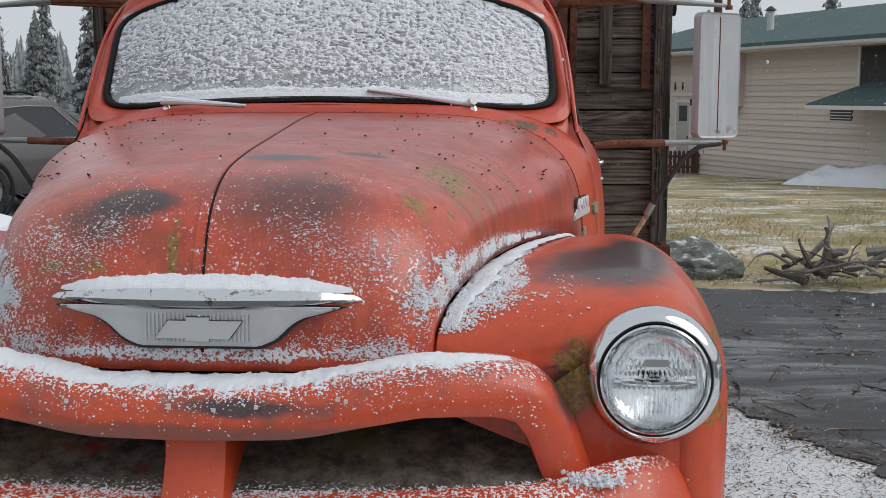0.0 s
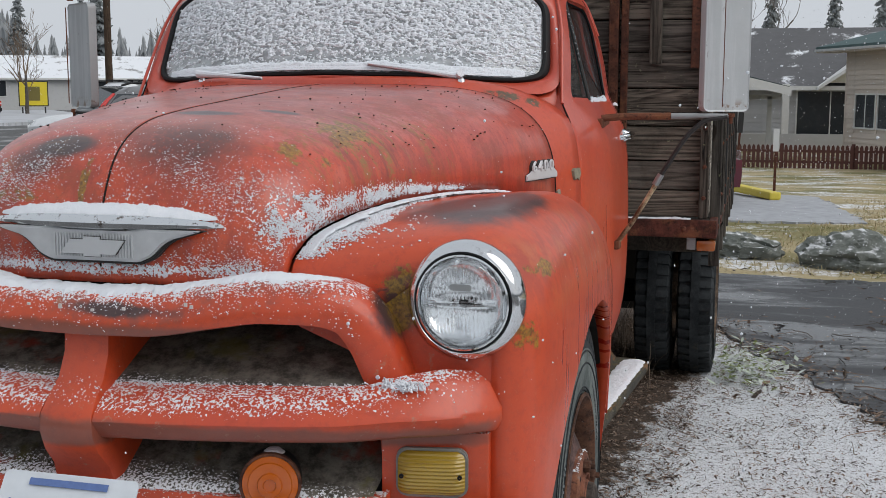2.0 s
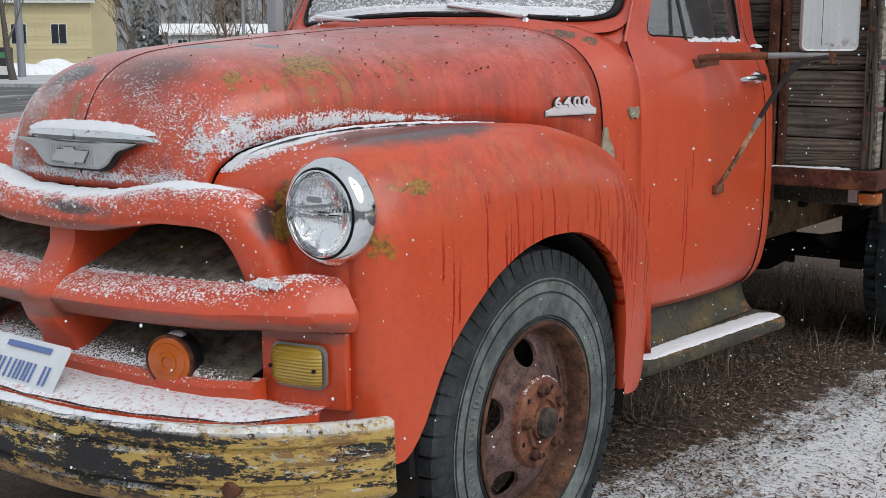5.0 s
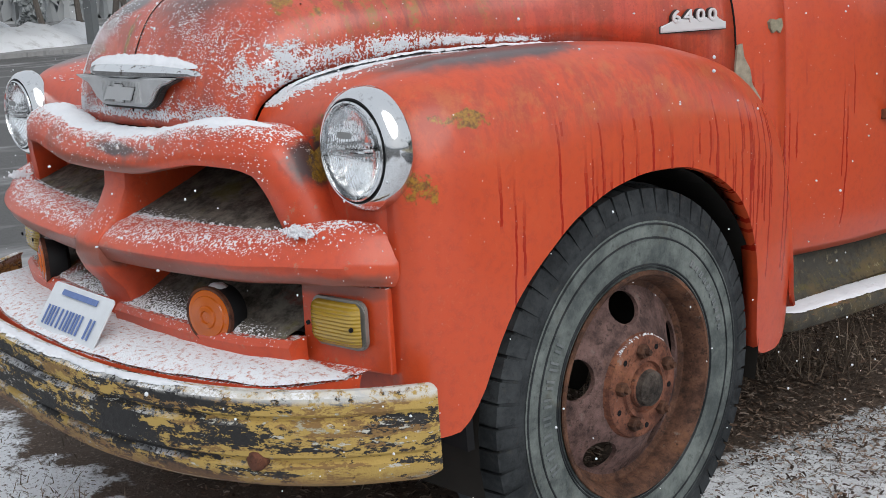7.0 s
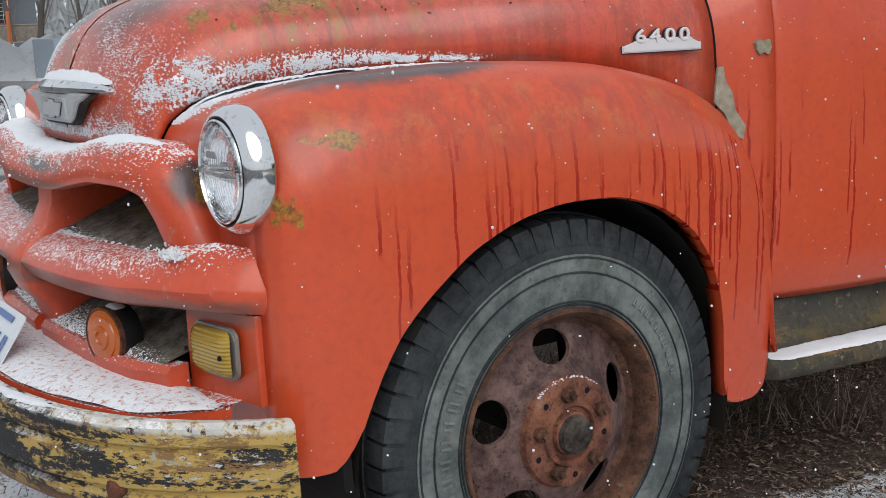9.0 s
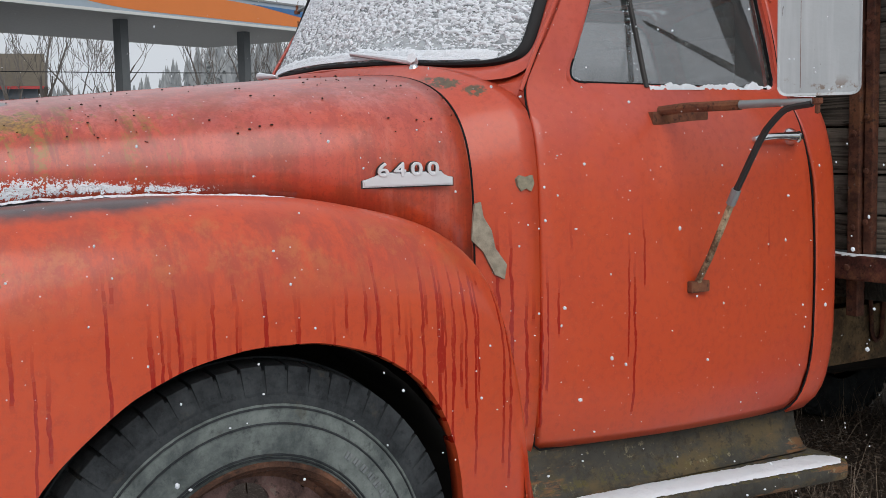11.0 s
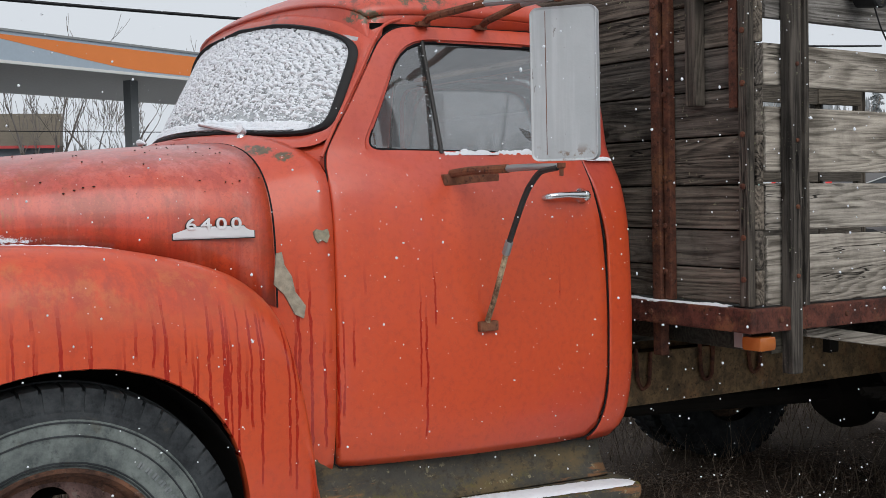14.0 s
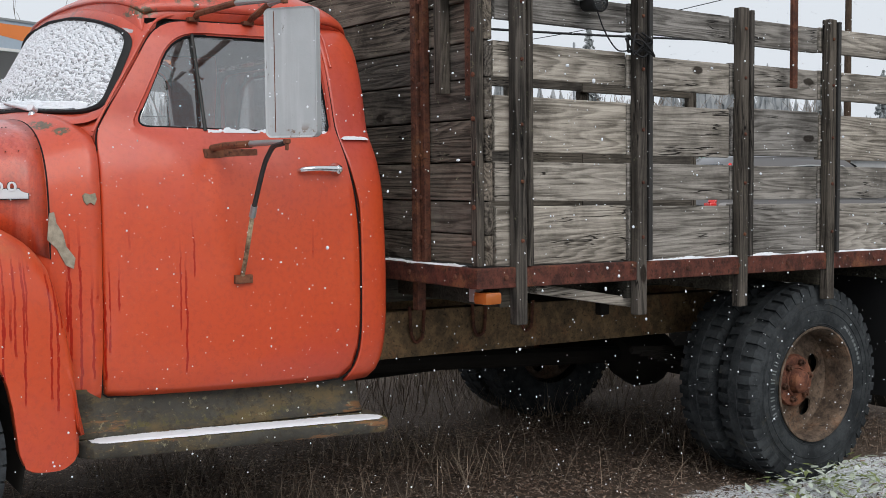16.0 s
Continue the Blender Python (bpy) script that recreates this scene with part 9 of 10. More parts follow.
def window(parent, s0, s1, z0, z1, trim=TRIM, mull=1, deep=0.03):
    w = part("window", box(s0, s1, -0.012, 0.02, z0, z1), PANE, parent, "dark glazed window in a white frame")
    t = 0.05
    for a, b, c, d in ((s0 - t, s1 + t, z1, z1 + t), (s0 - t, s1 + t, z0 - t, z0), (s0 - t, s0, z0, z1), (s1, s1 + t, z0, z1)):
        part("window_frame", box(a, b, -deep - 0.01, 0.0, c, d), trim, w)
    for k in range(mull):
        x = lerp(s0, s1, (k + 1) / (mull + 1))
        part("mullion", box(x - 0.02, x + 0.02, -0.025, -0.012, z0, z1), trim, w)
    return w


def beige_house():
    h = thing("beige_house", "single-storey beige lap-sided house with a green metal roof", "house")
    A, D = Vector((5.90, 32.04)), Vector((0.3837, -0.9235))
    start, base = A + D * -4.75, -0.66
    m = frame_of(start, start + D, base)
    h.matrix_world = m
    off = 4.75
    L = 24.0
    wall = part("wall", box(0, L, 0.0, 0.2, 0, 3.42), BEIGE, h)
    part("end_wall", box(0, 0.2, 0.2, 8, 0, 3.42), BEIGE, h)
    skips = [(0.63, 1.93, 1.02, 2.10), (2.02, 3.35, 1.02, 2.10), (3.78, 4.62, 0.0, 2.12), (11.85, 24, 2.30, 3.5)]
    lap_siding(wall, BEIGE, 0.0, L, 0.0, 3.35, 0.148, skips)
    part("corner_board", box(-0.03, 0.07, -0.03, 0.05, 0, 3.40), BEIGE, h)
    window(h, 0.68, 1.88, 1.07, 2.05)
    window(h, 2.07, 3.30, 1.07, 2.05)
    door = part("door", box(3.84, 4.56, -0.015, 0.02, 0.02, 2.04), plain("pale_grey_door", (0.42, 0.40, 0.37), 0.6, vary=0.1), h, "pale panelled house door with a small window")
    part("door_window", box(3.98, 4.42, -0.022, -0.014, 1.50, 1.95), PANE, door)
    for a, b, c, d in ((3.78, 3.84, 0, 2.12), (4.56, 4.62, 0, 2.12), (3.84, 4.56, 2.04, 2.12)):
        part("door_frame", box(a, b, -0.03, 0.0, c, d), TRIM, door)
    part("door_handle", box(4.48, 4.51, -0.05, -0.015, 1.0, 1.06, 0.004), DARK_IRON, door)
    # wall fittings
    part("pipe", tube([(5.38, -0.045, 3.2), (5.38, -0.045, 0.6)], 0.022, 8), BEIGE, h)
    part("meter_box", box(5.05, 5.22, -0.12, -0.02, 1.55, 1.80, 0.008), GREYSIDE, h)
    part("wall_lamp", box(4.72, 4.82, -0.12, -0.02, 1.95, 2.15, 0.01), DARK_IRON, h)
    ac = part("air_conditioner", box(5.60, 6.28, -0.32, -0.02, 1.38, 1.78, 0.01), plain("white_appliance", (0.60, 0.60, 0.58), 0.5, vary=0.06), h, "white window air conditioner")
    for k in range(9):
        part("louvre", box(5.64, 6.24, -0.33, -0.32, 1.42 + 0.037 * k, 1.437 + 0.037 * k), DARK_IRON, ac)
    part("duct", box(6.78, 7.28, -0.20, -0.02, 1.95, 3.36, 0.01), BEIGE, h)
    part("duct_elbow", box(6.90, 7.10, -0.16, -0.02, 1.72, 1.95, 0.01), GREYSIDE, h)
    for k in range(3):
        part("bracket", box(3.3 + 0.42 * k, 3.34 + 0.42 * k, -0.05, -0.01, 2.40, 2.62), DARK_IRON, h)
    # roof with its overhang and fascia
    bm = bmesh.new()
    vs = [bm.verts.new(p) for p in ((-0.7, -0.75, 3.54), (L + 1, -0.75, 3.60), (L + 1, 4.2, 4.80), (-0.7, 4.2, 4.75), (-0.7, -0.75, 3.42), (L + 1, -0.75, 3.48), (L + 1, 4.2, 4.65), (-0.7, 4.2, 4.60))]
    for f in ((0, 1, 2, 3), (4, 7, 6, 5), (0, 4, 5, 1), (0, 3, 7, 4), (1, 5, 6, 2)):
        bm.faces.new([vs[i] for i in f])
    roof_ = part("roof", bm, GREEN_ROOF, h, "green metal roof")
    part("fascia", box(-0.7, L + 1, -0.79, -0.752, 3.40, 3.47), GREYSIDE, roof_)
    part("soffit", box(-0.7, L + 1, -0.74, 0.0, 3.36, 3.40), BEIGE, roof_)
    part("chimney", tube([(6.6, 1.2, 3.8), (6.6, 1.2, 4.55)], 0.10, 10), GREYSIDE, roof_)
    part("chimney_cap", lathe([(0, 0.0005), (0, 0.17), (0.10, 0.05), (0.12, 0.0005)], 12, "z", (6.6, 1.2, 4.56)), DARK_IRON, roof_)
    # dark glazed gable over a small porch roof
    g = part("dark_gable", box(11.9, L, -0.012, 0.01, 2.32, 3.38), DARKWALL, h, "dark boarded strip under the eaves")
    part("gable_trim", box(11.82, 11.90, -0.04, 0.0, 2.25, 3.38), TRIM, g)
    bm = bmesh.new()
    vs = [bm.verts.new(p) for p in ((11.4, -1.1, 2.05), (L, -1.1, 2.05), (L, 0, 2.72), (12.2, 0, 2.55), (11.4, -1.1, 1.96), (L, -1.1, 1.96), (L, 0, 2.60), (12.2, 0, 2.43))]
    for f in ((0, 1, 2, 3), (4, 7, 6, 5), (0, 4, 5, 1), (0, 3, 7, 4)):
        bm.faces.new([vs[i] for i in f])
    pr = part("porch_roof", bm, GREEN_ROOF, h, "green porch roof")
    part("porch_fascia", box(11.4, L, -1.13, -1.102, 1.93, 2.02), TRIM, pr)
    part("vent", box(10.9, 11.7, -0.03, -0.005, 1.66, 1.98), DARKWALL, h)
    for k in range(4):
        part("vent_slat", box(10.93, 11.67, -0.04, -0.03, 1.69 + 0.07 * k, 1.72 + 0.07 * k), GREYSIDE, h)


beige_house()


def picket_fence(x0, x1, y, z):
    f = thing("picket_fence", "low dark-red picket fence before the houses", "fence", at=pose(x0, y, z))
    L = x1 - x0
    for zz in (0.16, 0.46):
        part("rail", box(0, L, 0.02, 0.06, zz, zz + 0.07), FENCE_RED, f)
    bm = bmesh.new()
    me = bpy.data.meshes.new("picket")
    w = 0.045
    pts = [(-w, 0.02), (w, 0.02), (w, 0.60), (w * 0.6, 0.655), (0, 0.672), (-w * 0.6, 0.655), (-w, 0.60)]
    plate(pts, 0.02, bm)
    bm.to_mesh(me)
    bm.free()
    me.materials.append(FENCE_RED)
    n = int(L / 0.125)
    for k in range(n):
        ob = new("picket", me)
        ob.parent = f
        ob.location = (0.06 + 0.125 * k, 0.018, 0)
    for k in range(int(L / 1.9) + 1):
        part("post", box(1.9 * k - 0.05, 1.9 * k + 0.05, 0.06, 0.16, 0, 0.70, 0.008), FENCE_RED, f)


picket_fence(-3.6, 6.05, 31.6, -0.65)


def simple_house(name, label, at, w, d, h, wall_m, roof_m, ridge, openings=(), trim=TRIM, lap=0.16, overhang=0.45, gable_front=False, door=None):
    """A gabled house: front wall along x facing -y, openings as (s0, s1, z0, z1)."""
    o = thing(name, label, "house")
    o.matrix_world = at
    wl_ = part("wall", box(-w / 2, w / 2, 0, 0.2, -0.6, h), wall_m, o)
    for x in (-w / 2, w / 2 - 0.2):
        part("wall", box(x, x + 0.2, 0.2, d - 0.2, -0.6, h), wall_m, o)
    part("wall", box(-w / 2, w / 2, d - 0.2, d, -0.6, h), wall_m, o)
    if lap:
        skips = [(a - 0.05, b + 0.05, c - 0.05, e + 0.05) for a, b, c, e in openings] + ([(door[0] - 0.05, door[1] + 0.05, 0, door[2] + 0.05)] if door else [])
        lap_siding(wl_, wall_m, -w / 2, w / 2, 0.0, h, lap, skips, 0.018)
    for a, b, c, e in openings:
        window(o, a, b, c, e, trim)
    if door:
        dr = part("door", box(door[0], door[1], -0.03, 0.0, 0, door[2]), PALE, o, "pale front door")
        part("door_frame", box(door[0] - 0.06, door[1] + 0.06, -0.035, -0.0301, door[2], door[2] + 0.08), trim, dr)
    bm = bmesh.new()
    t = 0.12
    if gable_front:
        prof = [(-w / 2 - overhang, h - overhang * (ridge - h) / (w / 2)), (0, ridge), (w / 2 + overhang, h - overhang * (ridge - h) / (w / 2))]
        for (a0, z0), (a1, z1) in zip(prof, prof[1:]):
            plate([(a0, z0), (a1, z1), (a1, z1 + t), (a0, z0 + t)], -(d + 2 * overhang), bm, origin=(0, -overhang, 0))
        gb = bmesh.new()
        plate([(-w / 2, h), (w / 2, h), (0, ridge)], -0.2, gb, origin=(0, 0, 0))
        bmesh.ops.recalc_face_normals(gb, faces=gb.faces[:])
        part("gable", gb, wall_m, o)
    else:
        prof = [(-overhang, h - overhang * (ridge - h) / (d / 2)), (d / 2, ridge), (d + overhang, h - overhang * (ridge - h) / (d / 2))]
        for (a0, z0), (a1, z1) in zip(prof, prof[1:]):
            plate([(a0, z0), (a1, z1), (a1, z1 + t), (a0, z0 + t)], (w + 2 * overhang), bm, origin=(-w / 2 - overhang, 0, 0), u=(0, 1, 0), v=(0, 0, 1))
        for x in (-w / 2, w / 2 - 0.2):
            gb = plate([(0, h), (d, h), (d / 2, ridge)], 0.2, origin=(x, 0, 0), u=(0, 1, 0), v=(0, 0, 1))
            bmesh.ops.recalc_face_normals(gb, faces=gb.faces[:])
            part("gable", gb, wall_m, o)
    bmesh.ops.recalc_face_normals(bm, faces=bm.faces[:])
    rf = part("roof", bm, roof_m, o)
    if not gable_front:
        part("fascia", box(-w / 2 - overhang, w / 2 + overhang, -overhang - 0.03, -overhang - 0.002, h - overhang * (ridge - h) / (d / 2) - 0.03, h - overhang * (ridge - h) / (d / 2) + t), trim, rf)
    return o


# grey house with a deep porch and a cream carport, beyond the fence
grey_home = simple_house("grey_house", "grey house with a dark porch behind a picket fence", pose(3.2, 42.0, -0.75, 0, 0, 4), 9.0, 8.0, 2.55, GREYSIDE, GREY_ROOF, 4.6, ((-0.4, 1.9, 0.25, 2.25),), gable_front=False)
part("porch_front_gable", plate([(0.6, 2.55), (4.4, 2.55), (2.5, 3.85)], -0.3, origin=(0, -0.5, 0)), CREAM, grey_home)
for s in (1, -1):
    part("porch_gable_roof", plate([(2.5, 3.85), (2.5 + s * 2.3, 2.30), (2.5 + s * 2.3, 2.42), (2.5, 3.98)], -2.2, origin=(0, -0.9, 0)), TRIM, grey_home)
for x in (-0.9, 2.2, 4.2):
    part("porch_post", box(x - 0.12, x + 0.12, -1.0, -0.76, 0, 2.5, 0.01), TRIM, grey_home)
part("porch_wall", box(-3.5, 4.3, -1.05, -0.95, 0.0, 0.75), GREYSIDE, grey_home)
# Flat dark sheet on the wall stands for the porch's shade.
part("dark_porch", box(2.35, 4.1, -0.02, 0.0, 0.2, 2.3), DARKWALL, grey_home)
cp = thing("carport", "cream-walled carport with a low pitched white-edged roof", "carport")
cp.matrix_world = pose(0.2, 34.5, -0.66)
part("wall", box(-2.2, 0.62, 0.0, 0.2, 0, 2.75), CREAM, cp)
part("roof", plate([(-4.0, 3.55), (2.1, 2.05), (2.1, 2.30), (-4.0, 3.85)], -6.0, origin=(0, -0.8, 0)), DARK_ROOF, cp)
part("fascia", plate([(-4.0, 3.52), (2.15, 2.02), (2.15, 2.27), (-4.0, 3.77)], 0.05, origin=(0, -0.802, 0)), TRIM, cp)
part("beam", box(-2.2, 1.9, 2.0, 2.2, 1.9, 2.05), TRIM, cp)
part("notice", box(-0.55, -0.30, -0.02, 0.0, 1.05, 1.60), PALE, cp)
part("post", box(1.5, 1.65, 2.0, 2.15, 0, 2.0), TRIM, cp)
ragged_sheet("parking_pad", [(0.2, 12.8), (2.75, 13.1), (2.3, 17.3), (1.0, 18.2), (-2.5, 18.0), (-2.5, 13)], 0.01, plain("frosted_gravel", (0.36, 0.37, 0.39), 0.9, vary=0.35, scale=6, bump=0.5), "pale gravel parking pad with thin snow", "parking pad", 0.06, 9)
ws = box(-0.95, 0.95, -0.09, 0.09, 0.0, 0.12, 0.03)
wstop = part("wheel_stop", ws, plain("yellow_kerb_paint", (0.62, 0.50, 0.06), 0.6, vary=0.2), None)
wstop.matrix_world = pose(1.33, 16.85, -0.14, 0, 0, -68)
tagged(wstop, "yellow concrete wheel stop on the gravel pad", "wheel stop")
for sx, sy, h, nm in ((1.67, 16.5, 1.12, "white-topped steel sign stake"), (1.05, 18.0, 1.35, "leaning rusted sign stake")):
    sp = thing("sign_stake", nm + " at the lawn's edge", "stake", "sign stakes", at=pose(sx, sy, -0.2, 0, 3 if sx < 1.5 else 0, 0))
    part("stake_post", box(-0.02, 0.02, -0.02, 0.02, 0, h, 0.004), RUST, sp)
    part("stake_plate", box(-0.045, 0.045, -0.028, -0.02, h - 0.35, h, 0.004), TRIM if sx > 1.5 else DARK_IRON, sp)


# ---------------------------------------------------------------- vehicles in the distance
def car_paint(name, colour, rough=0.3):
    p = Paint(name, rough)
    p.colour(p.mix(p.noise(4, 4), tuple(c * 0.9 for c in colour), tuple(min(1, c * 1.1) for c in colour)))
    p.b.inputs["Coat Weight"].default_value = 0.6
    p.rough(p.mix(p.noise(3, 5), (rough,) * 3, (rough + 0.2,) * 3))
    return p.m


CAR_GLASS = plain("car_glass", (0.03, 0.035, 0.04), 0.06, vary=0.2, bump=0)
TAIL = lens_plastic("tail_lamp_red", (0.55, 0.02, 0.02), (0.65, 0.04, 0.03))


def suv(name, label, at, paint, L=4.5, W=1.82, H=1.68, pickup=False):
    """x across, y along with the rear at -y, z up from the road."""
    o = thing(name, label, "car")
    o.matrix_world = at
    if pickup:
        low = [(0.0, 0.55), (0.0, 0.95), (0.03, 1.02), (0.50, 1.03), (0.56, 1.05), (0.75, 1.02), (0.97, 0.92), (1.0, 0.75), (1.0, 0.45)]
    else:
        low = [(0.0, 0.45), (-0.005, 0.75), (0.01, 0.98), (0.08, 1.02), (0.55, 1.0), (0.70, 0.98), (0.93, 0.86), (0.99, 0.72), (1.0, 0.42)]
    rows = []
    for t, z in low:
        y = -L / 2 + t * L
        rows.append((y, z))
    prof = [(-W / 2 * 0.94, 0.30), (-W / 2, 0.50), (-W / 2, 0.72), (-W / 2 * 0.985, 0.92)]
    bm = bmesh.new()
    secs = []
    for k in range(25):
        t = k / 24
        y = -L / 2 + t * L
        zt = curve_at([(0.0, 0.90), (0.03, 1.0), (0.55, 1.0), (0.72, 0.97), (0.93, 0.86), (0.985, 0.72), (1.0, 0.62)], t)
        taper = 1 - 0.10 * max(0, (t - 0.8) / 0.2) ** 2 - 0.06 * max(0, (0.1 - t) / 0.1) ** 2
        w = W / 2 * taper
        secs.append([(-w * 0.92, y, 0.26), (-w, y, 0.42), (-w, y, 0.66), (-w * 0.985, y, zt - 0.07), (-w * 0.93, y, zt), (0, y, zt + 0.03), (w * 0.93, y, zt), (w * 0.985, y, zt - 0.07), (w, y, 0.66), (w, y, 0.42), (w * 0.92, y, 0.26)])
    bm = grid(secs)
    bm.verts.ensure_lookup_table()
    n = len(secs[0])
    bm.faces.new([bm.verts[j] for j in range(n)])
    bm.faces.new([bm.verts[len(bm.verts) - n + j] for j in range(n)])
    bmesh.ops.recalc_face_normals(bm, faces=bm.faces[:])
    body = part("body", bm, paint, o, smooth=True)
    y0, y1 = (-L / 2 + 0.03, L * 0.24) if not pickup else (-0.25, L * 0.24)
    cab = []
    for z, a, b, w in ((0.96, y0, y1, 0.92), (1.10, y0 + 0.07, y1 - 0.20, 0.90), (1.25, y0 + 0.17, y1 - 0.42, 0.86), (H - 0.22, y0 + 0.34, y1 - 0.70, 0.80), (H - 0.10, y0 + 0.46, y1 - 0.85, 0.74), (H - 0.02, y0 + 0.58, y1 - 0.98, 0.66), (H, y0 + 0.72, y1 - 1.15, 0.55)):
        ww = W / 2 * w
        cab.append([(-ww, a, z), (-ww * 0.6, a - 0.05, z), (ww * 0.6, a - 0.05, z), (ww, a, z), (ww * 1.02, lerp(a, b, 0.5), z), (ww * 0.97, b, z), (ww * 0.5, b + 0.10, z), (-ww * 0.5, b + 0.10, z), (-ww * 0.97, b, z), (-ww * 1.02, lerp(a, b, 0.5), z)])
    cb_ = grid(cab, closed=True)
    cb_.verts.ensure_lookup_table()
    cb_.faces.new([cb_.verts[len(cb_.verts) - 10 + j] for j in range(10)])
    bmesh.ops.recalc_face_normals(cb_, faces=cb_.faces[:])
    part("cabin", cb_, paint, o, smooth=True)
    for s in (1, -1):
        pts = [(y0 + 0.50, 1.08), (y0 + 0.52, 1.15), (y0 + 0.66, 1.27), (y0 + 0.88, H - 0.27), (y0 + 1.20, H - 0.18), (y0 + 1.7, H - 0.15), (y1 - 1.00, H - 0.16), (y1 - 0.42, 1.10), (y1 - 0.40, 1.04)]
        wb = bmesh.new()
        f = [wb.verts.new((s * (W / 2 * lerp(0.925, 0.775, (z - 0.96) / (H - 1.06)) + 0.012), y, z)) for y, z in pts]
        wb.faces.new(f)
        sw_ = part("side_window", wb, CAR_GLASS, o)
        rim = [(s * (W / 2 * lerp(0.925, 0.775, (z - 0.96) / (H - 1.06)) + 0.016), y, z) for y, z in pts]
        part("window_trim", tube(rim + rim[:1], 0.012, 5, cap=False), ARM_GREY, sw_)
        part("roof_rail", tube([(s * 0.56, y0 + 0.5, H + 0.01), (s * 0.58, y0 + 0.7, H + 0.05), (s * 0.58, y1 - 1.4, H + 0.05), (s * 0.56, y1 - 1.2, H + 0.01)], 0.018, 6), GASKET, o)
        if not pickup:
            part("pillar_lamp", tube([(s * (W / 2 - 0.10), -L / 2 + 0.06, 0.98), (s * (W / 2 - 0.15), -L / 2 + 0.21, 1.25), (s * (W / 2 - 0.20), -L / 2 + 0.36, H - 0.24), (s * (W / 2 - 0.25), -L / 2 + 0.46, H - 0.12)], [0.06, 0.055, 0.045, 0.025], 8), TAIL, o)
        part("tail_lamp", box(s * (W / 2 - 0.20), s * (W / 2 - 0.01), -L / 2 - 0.012, -L / 2 + 0.10, 0.70, 1.0, 0.02), TAIL, o)
        part("lamp_band", box(s * (W / 2 - 0.198), s * (W / 2 - 0.03), -L / 2 - 0.016, -L / 2 + 0.02, 0.80, 0.87, 0.008), TRIM, o)
        part("headlamp", box(s * (W / 2 - 0.34), s * (W / 2 - 0.06), L / 2 - 0.14, L / 2 - 0.02, 0.66, 0.80, 0.03), LENS, o)
        for yy in (-L / 2 + 0.82, L / 2 - 0.88):
            wv = part("wheel", lathe([(-0.11, 0.20), (-0.11, 0.33), (-0.08, 0.345), (0.08, 0.345), (0.11, 0.33), (0.11, 0.22), (0.08, 0.20)], 28, "x", (s * (W / 2 - 0.10), yy, 0.345)), RUBBER, o, smooth=True)
            part("rim", lathe([(s * 0.085, 0.22), (s * 0.09, 0.18), (s * 0.07, 0.06), (s * 0.10, 0.05), (s * 0.10, 0.0005)], 20, "x", (s * (W / 2 - 0.10), yy, 0.345)), ARM_GREY, wv, smooth=True)
            arch_ = lathe([(s * 0.0, 0.36), (s * 0.012, 0.40), (s * 0.0, 0.44)], 28, "x", (s * (W / 2 + 0.002), yy, 0.345))
            part("wheel_arch", arch_, GASKET, wv)
    rw = bmesh.new()
    rw.faces.new([rw.verts.new(p) for p in ((-0.66, y0 + 0.08, 1.08), (0.66, y0 + 0.08, 1.08), (0.54, y0 + 0.45, H - 0.12), (-0.54, y0 + 0.45, H - 0.12))])
    for v in rw.verts:
        v.co.y -= 0.065
    part("rear_window", rw, CAR_GLASS, o)
    ww_ = bmesh.new()
    ww_.faces.new([ww_.verts.new(p) for p in ((-0.68, y1 + 0.02, 1.03), (0.68, y1 + 0.02, 1.03), (0.56, y1 - 0.80, H - 0.12), (-0.56, y1 - 0.80, H - 0.12))])
    for v in ww_.verts:
        v.co.y += 0.10
    part("windscreen", ww_, CAR_GLASS, o)
    part("plate_bar", box(-0.16, 0.16, -L / 2 - 0.03, -L / 2 - 0.01, 0.78, 0.88), PLATE, o)
    part("rear_bumper", box(-W / 2 + 0.02, W / 2 - 0.02, -L / 2 - 0.06, -L / 2 + 0.12, 0.34, 0.56, 0.04), GASKET, o)
    return o


suv("parked_suv", "dark grey sport utility car parked with its rear to the yard", pose(-7.05, 15.4, -0.13, 0, 0, -18), car_paint("grey_car_paint", (0.085, 0.080, 0.080)))
suv("white_pickup", "white pickup parked across the street", pose(-15.8, 27.5, -0.13, 0, 0, 150), car_paint("white_car_paint", (0.66, 0.67, 0.68)), 5.4, 1.95, 1.85, True)
suv("burgundy_car", "burgundy car parked nose-out on the gravel pad", pose(-1.35, 15.2, -0.15, 0, 0, -74), car_paint("burgundy_car_paint", (0.10, 0.008, 0.022)), 4.8, 1.85, 1.62)
suv("dark_pickup", "dark pickup parked before a trailer home", pose(-48.0, 46.5, -0.2, 0, 0, 130), car_paint("slate_car_paint", (0.07, 0.09, 0.11)), 5.2, 1.9, 1.8, True)
suv("dark_hatchback", "dark car parked by the far cottage", pose(-47.0, 61.0, -0.2, 0, 0, 80), car_paint("black_car_paint", (0.03, 0.03, 0.035)))

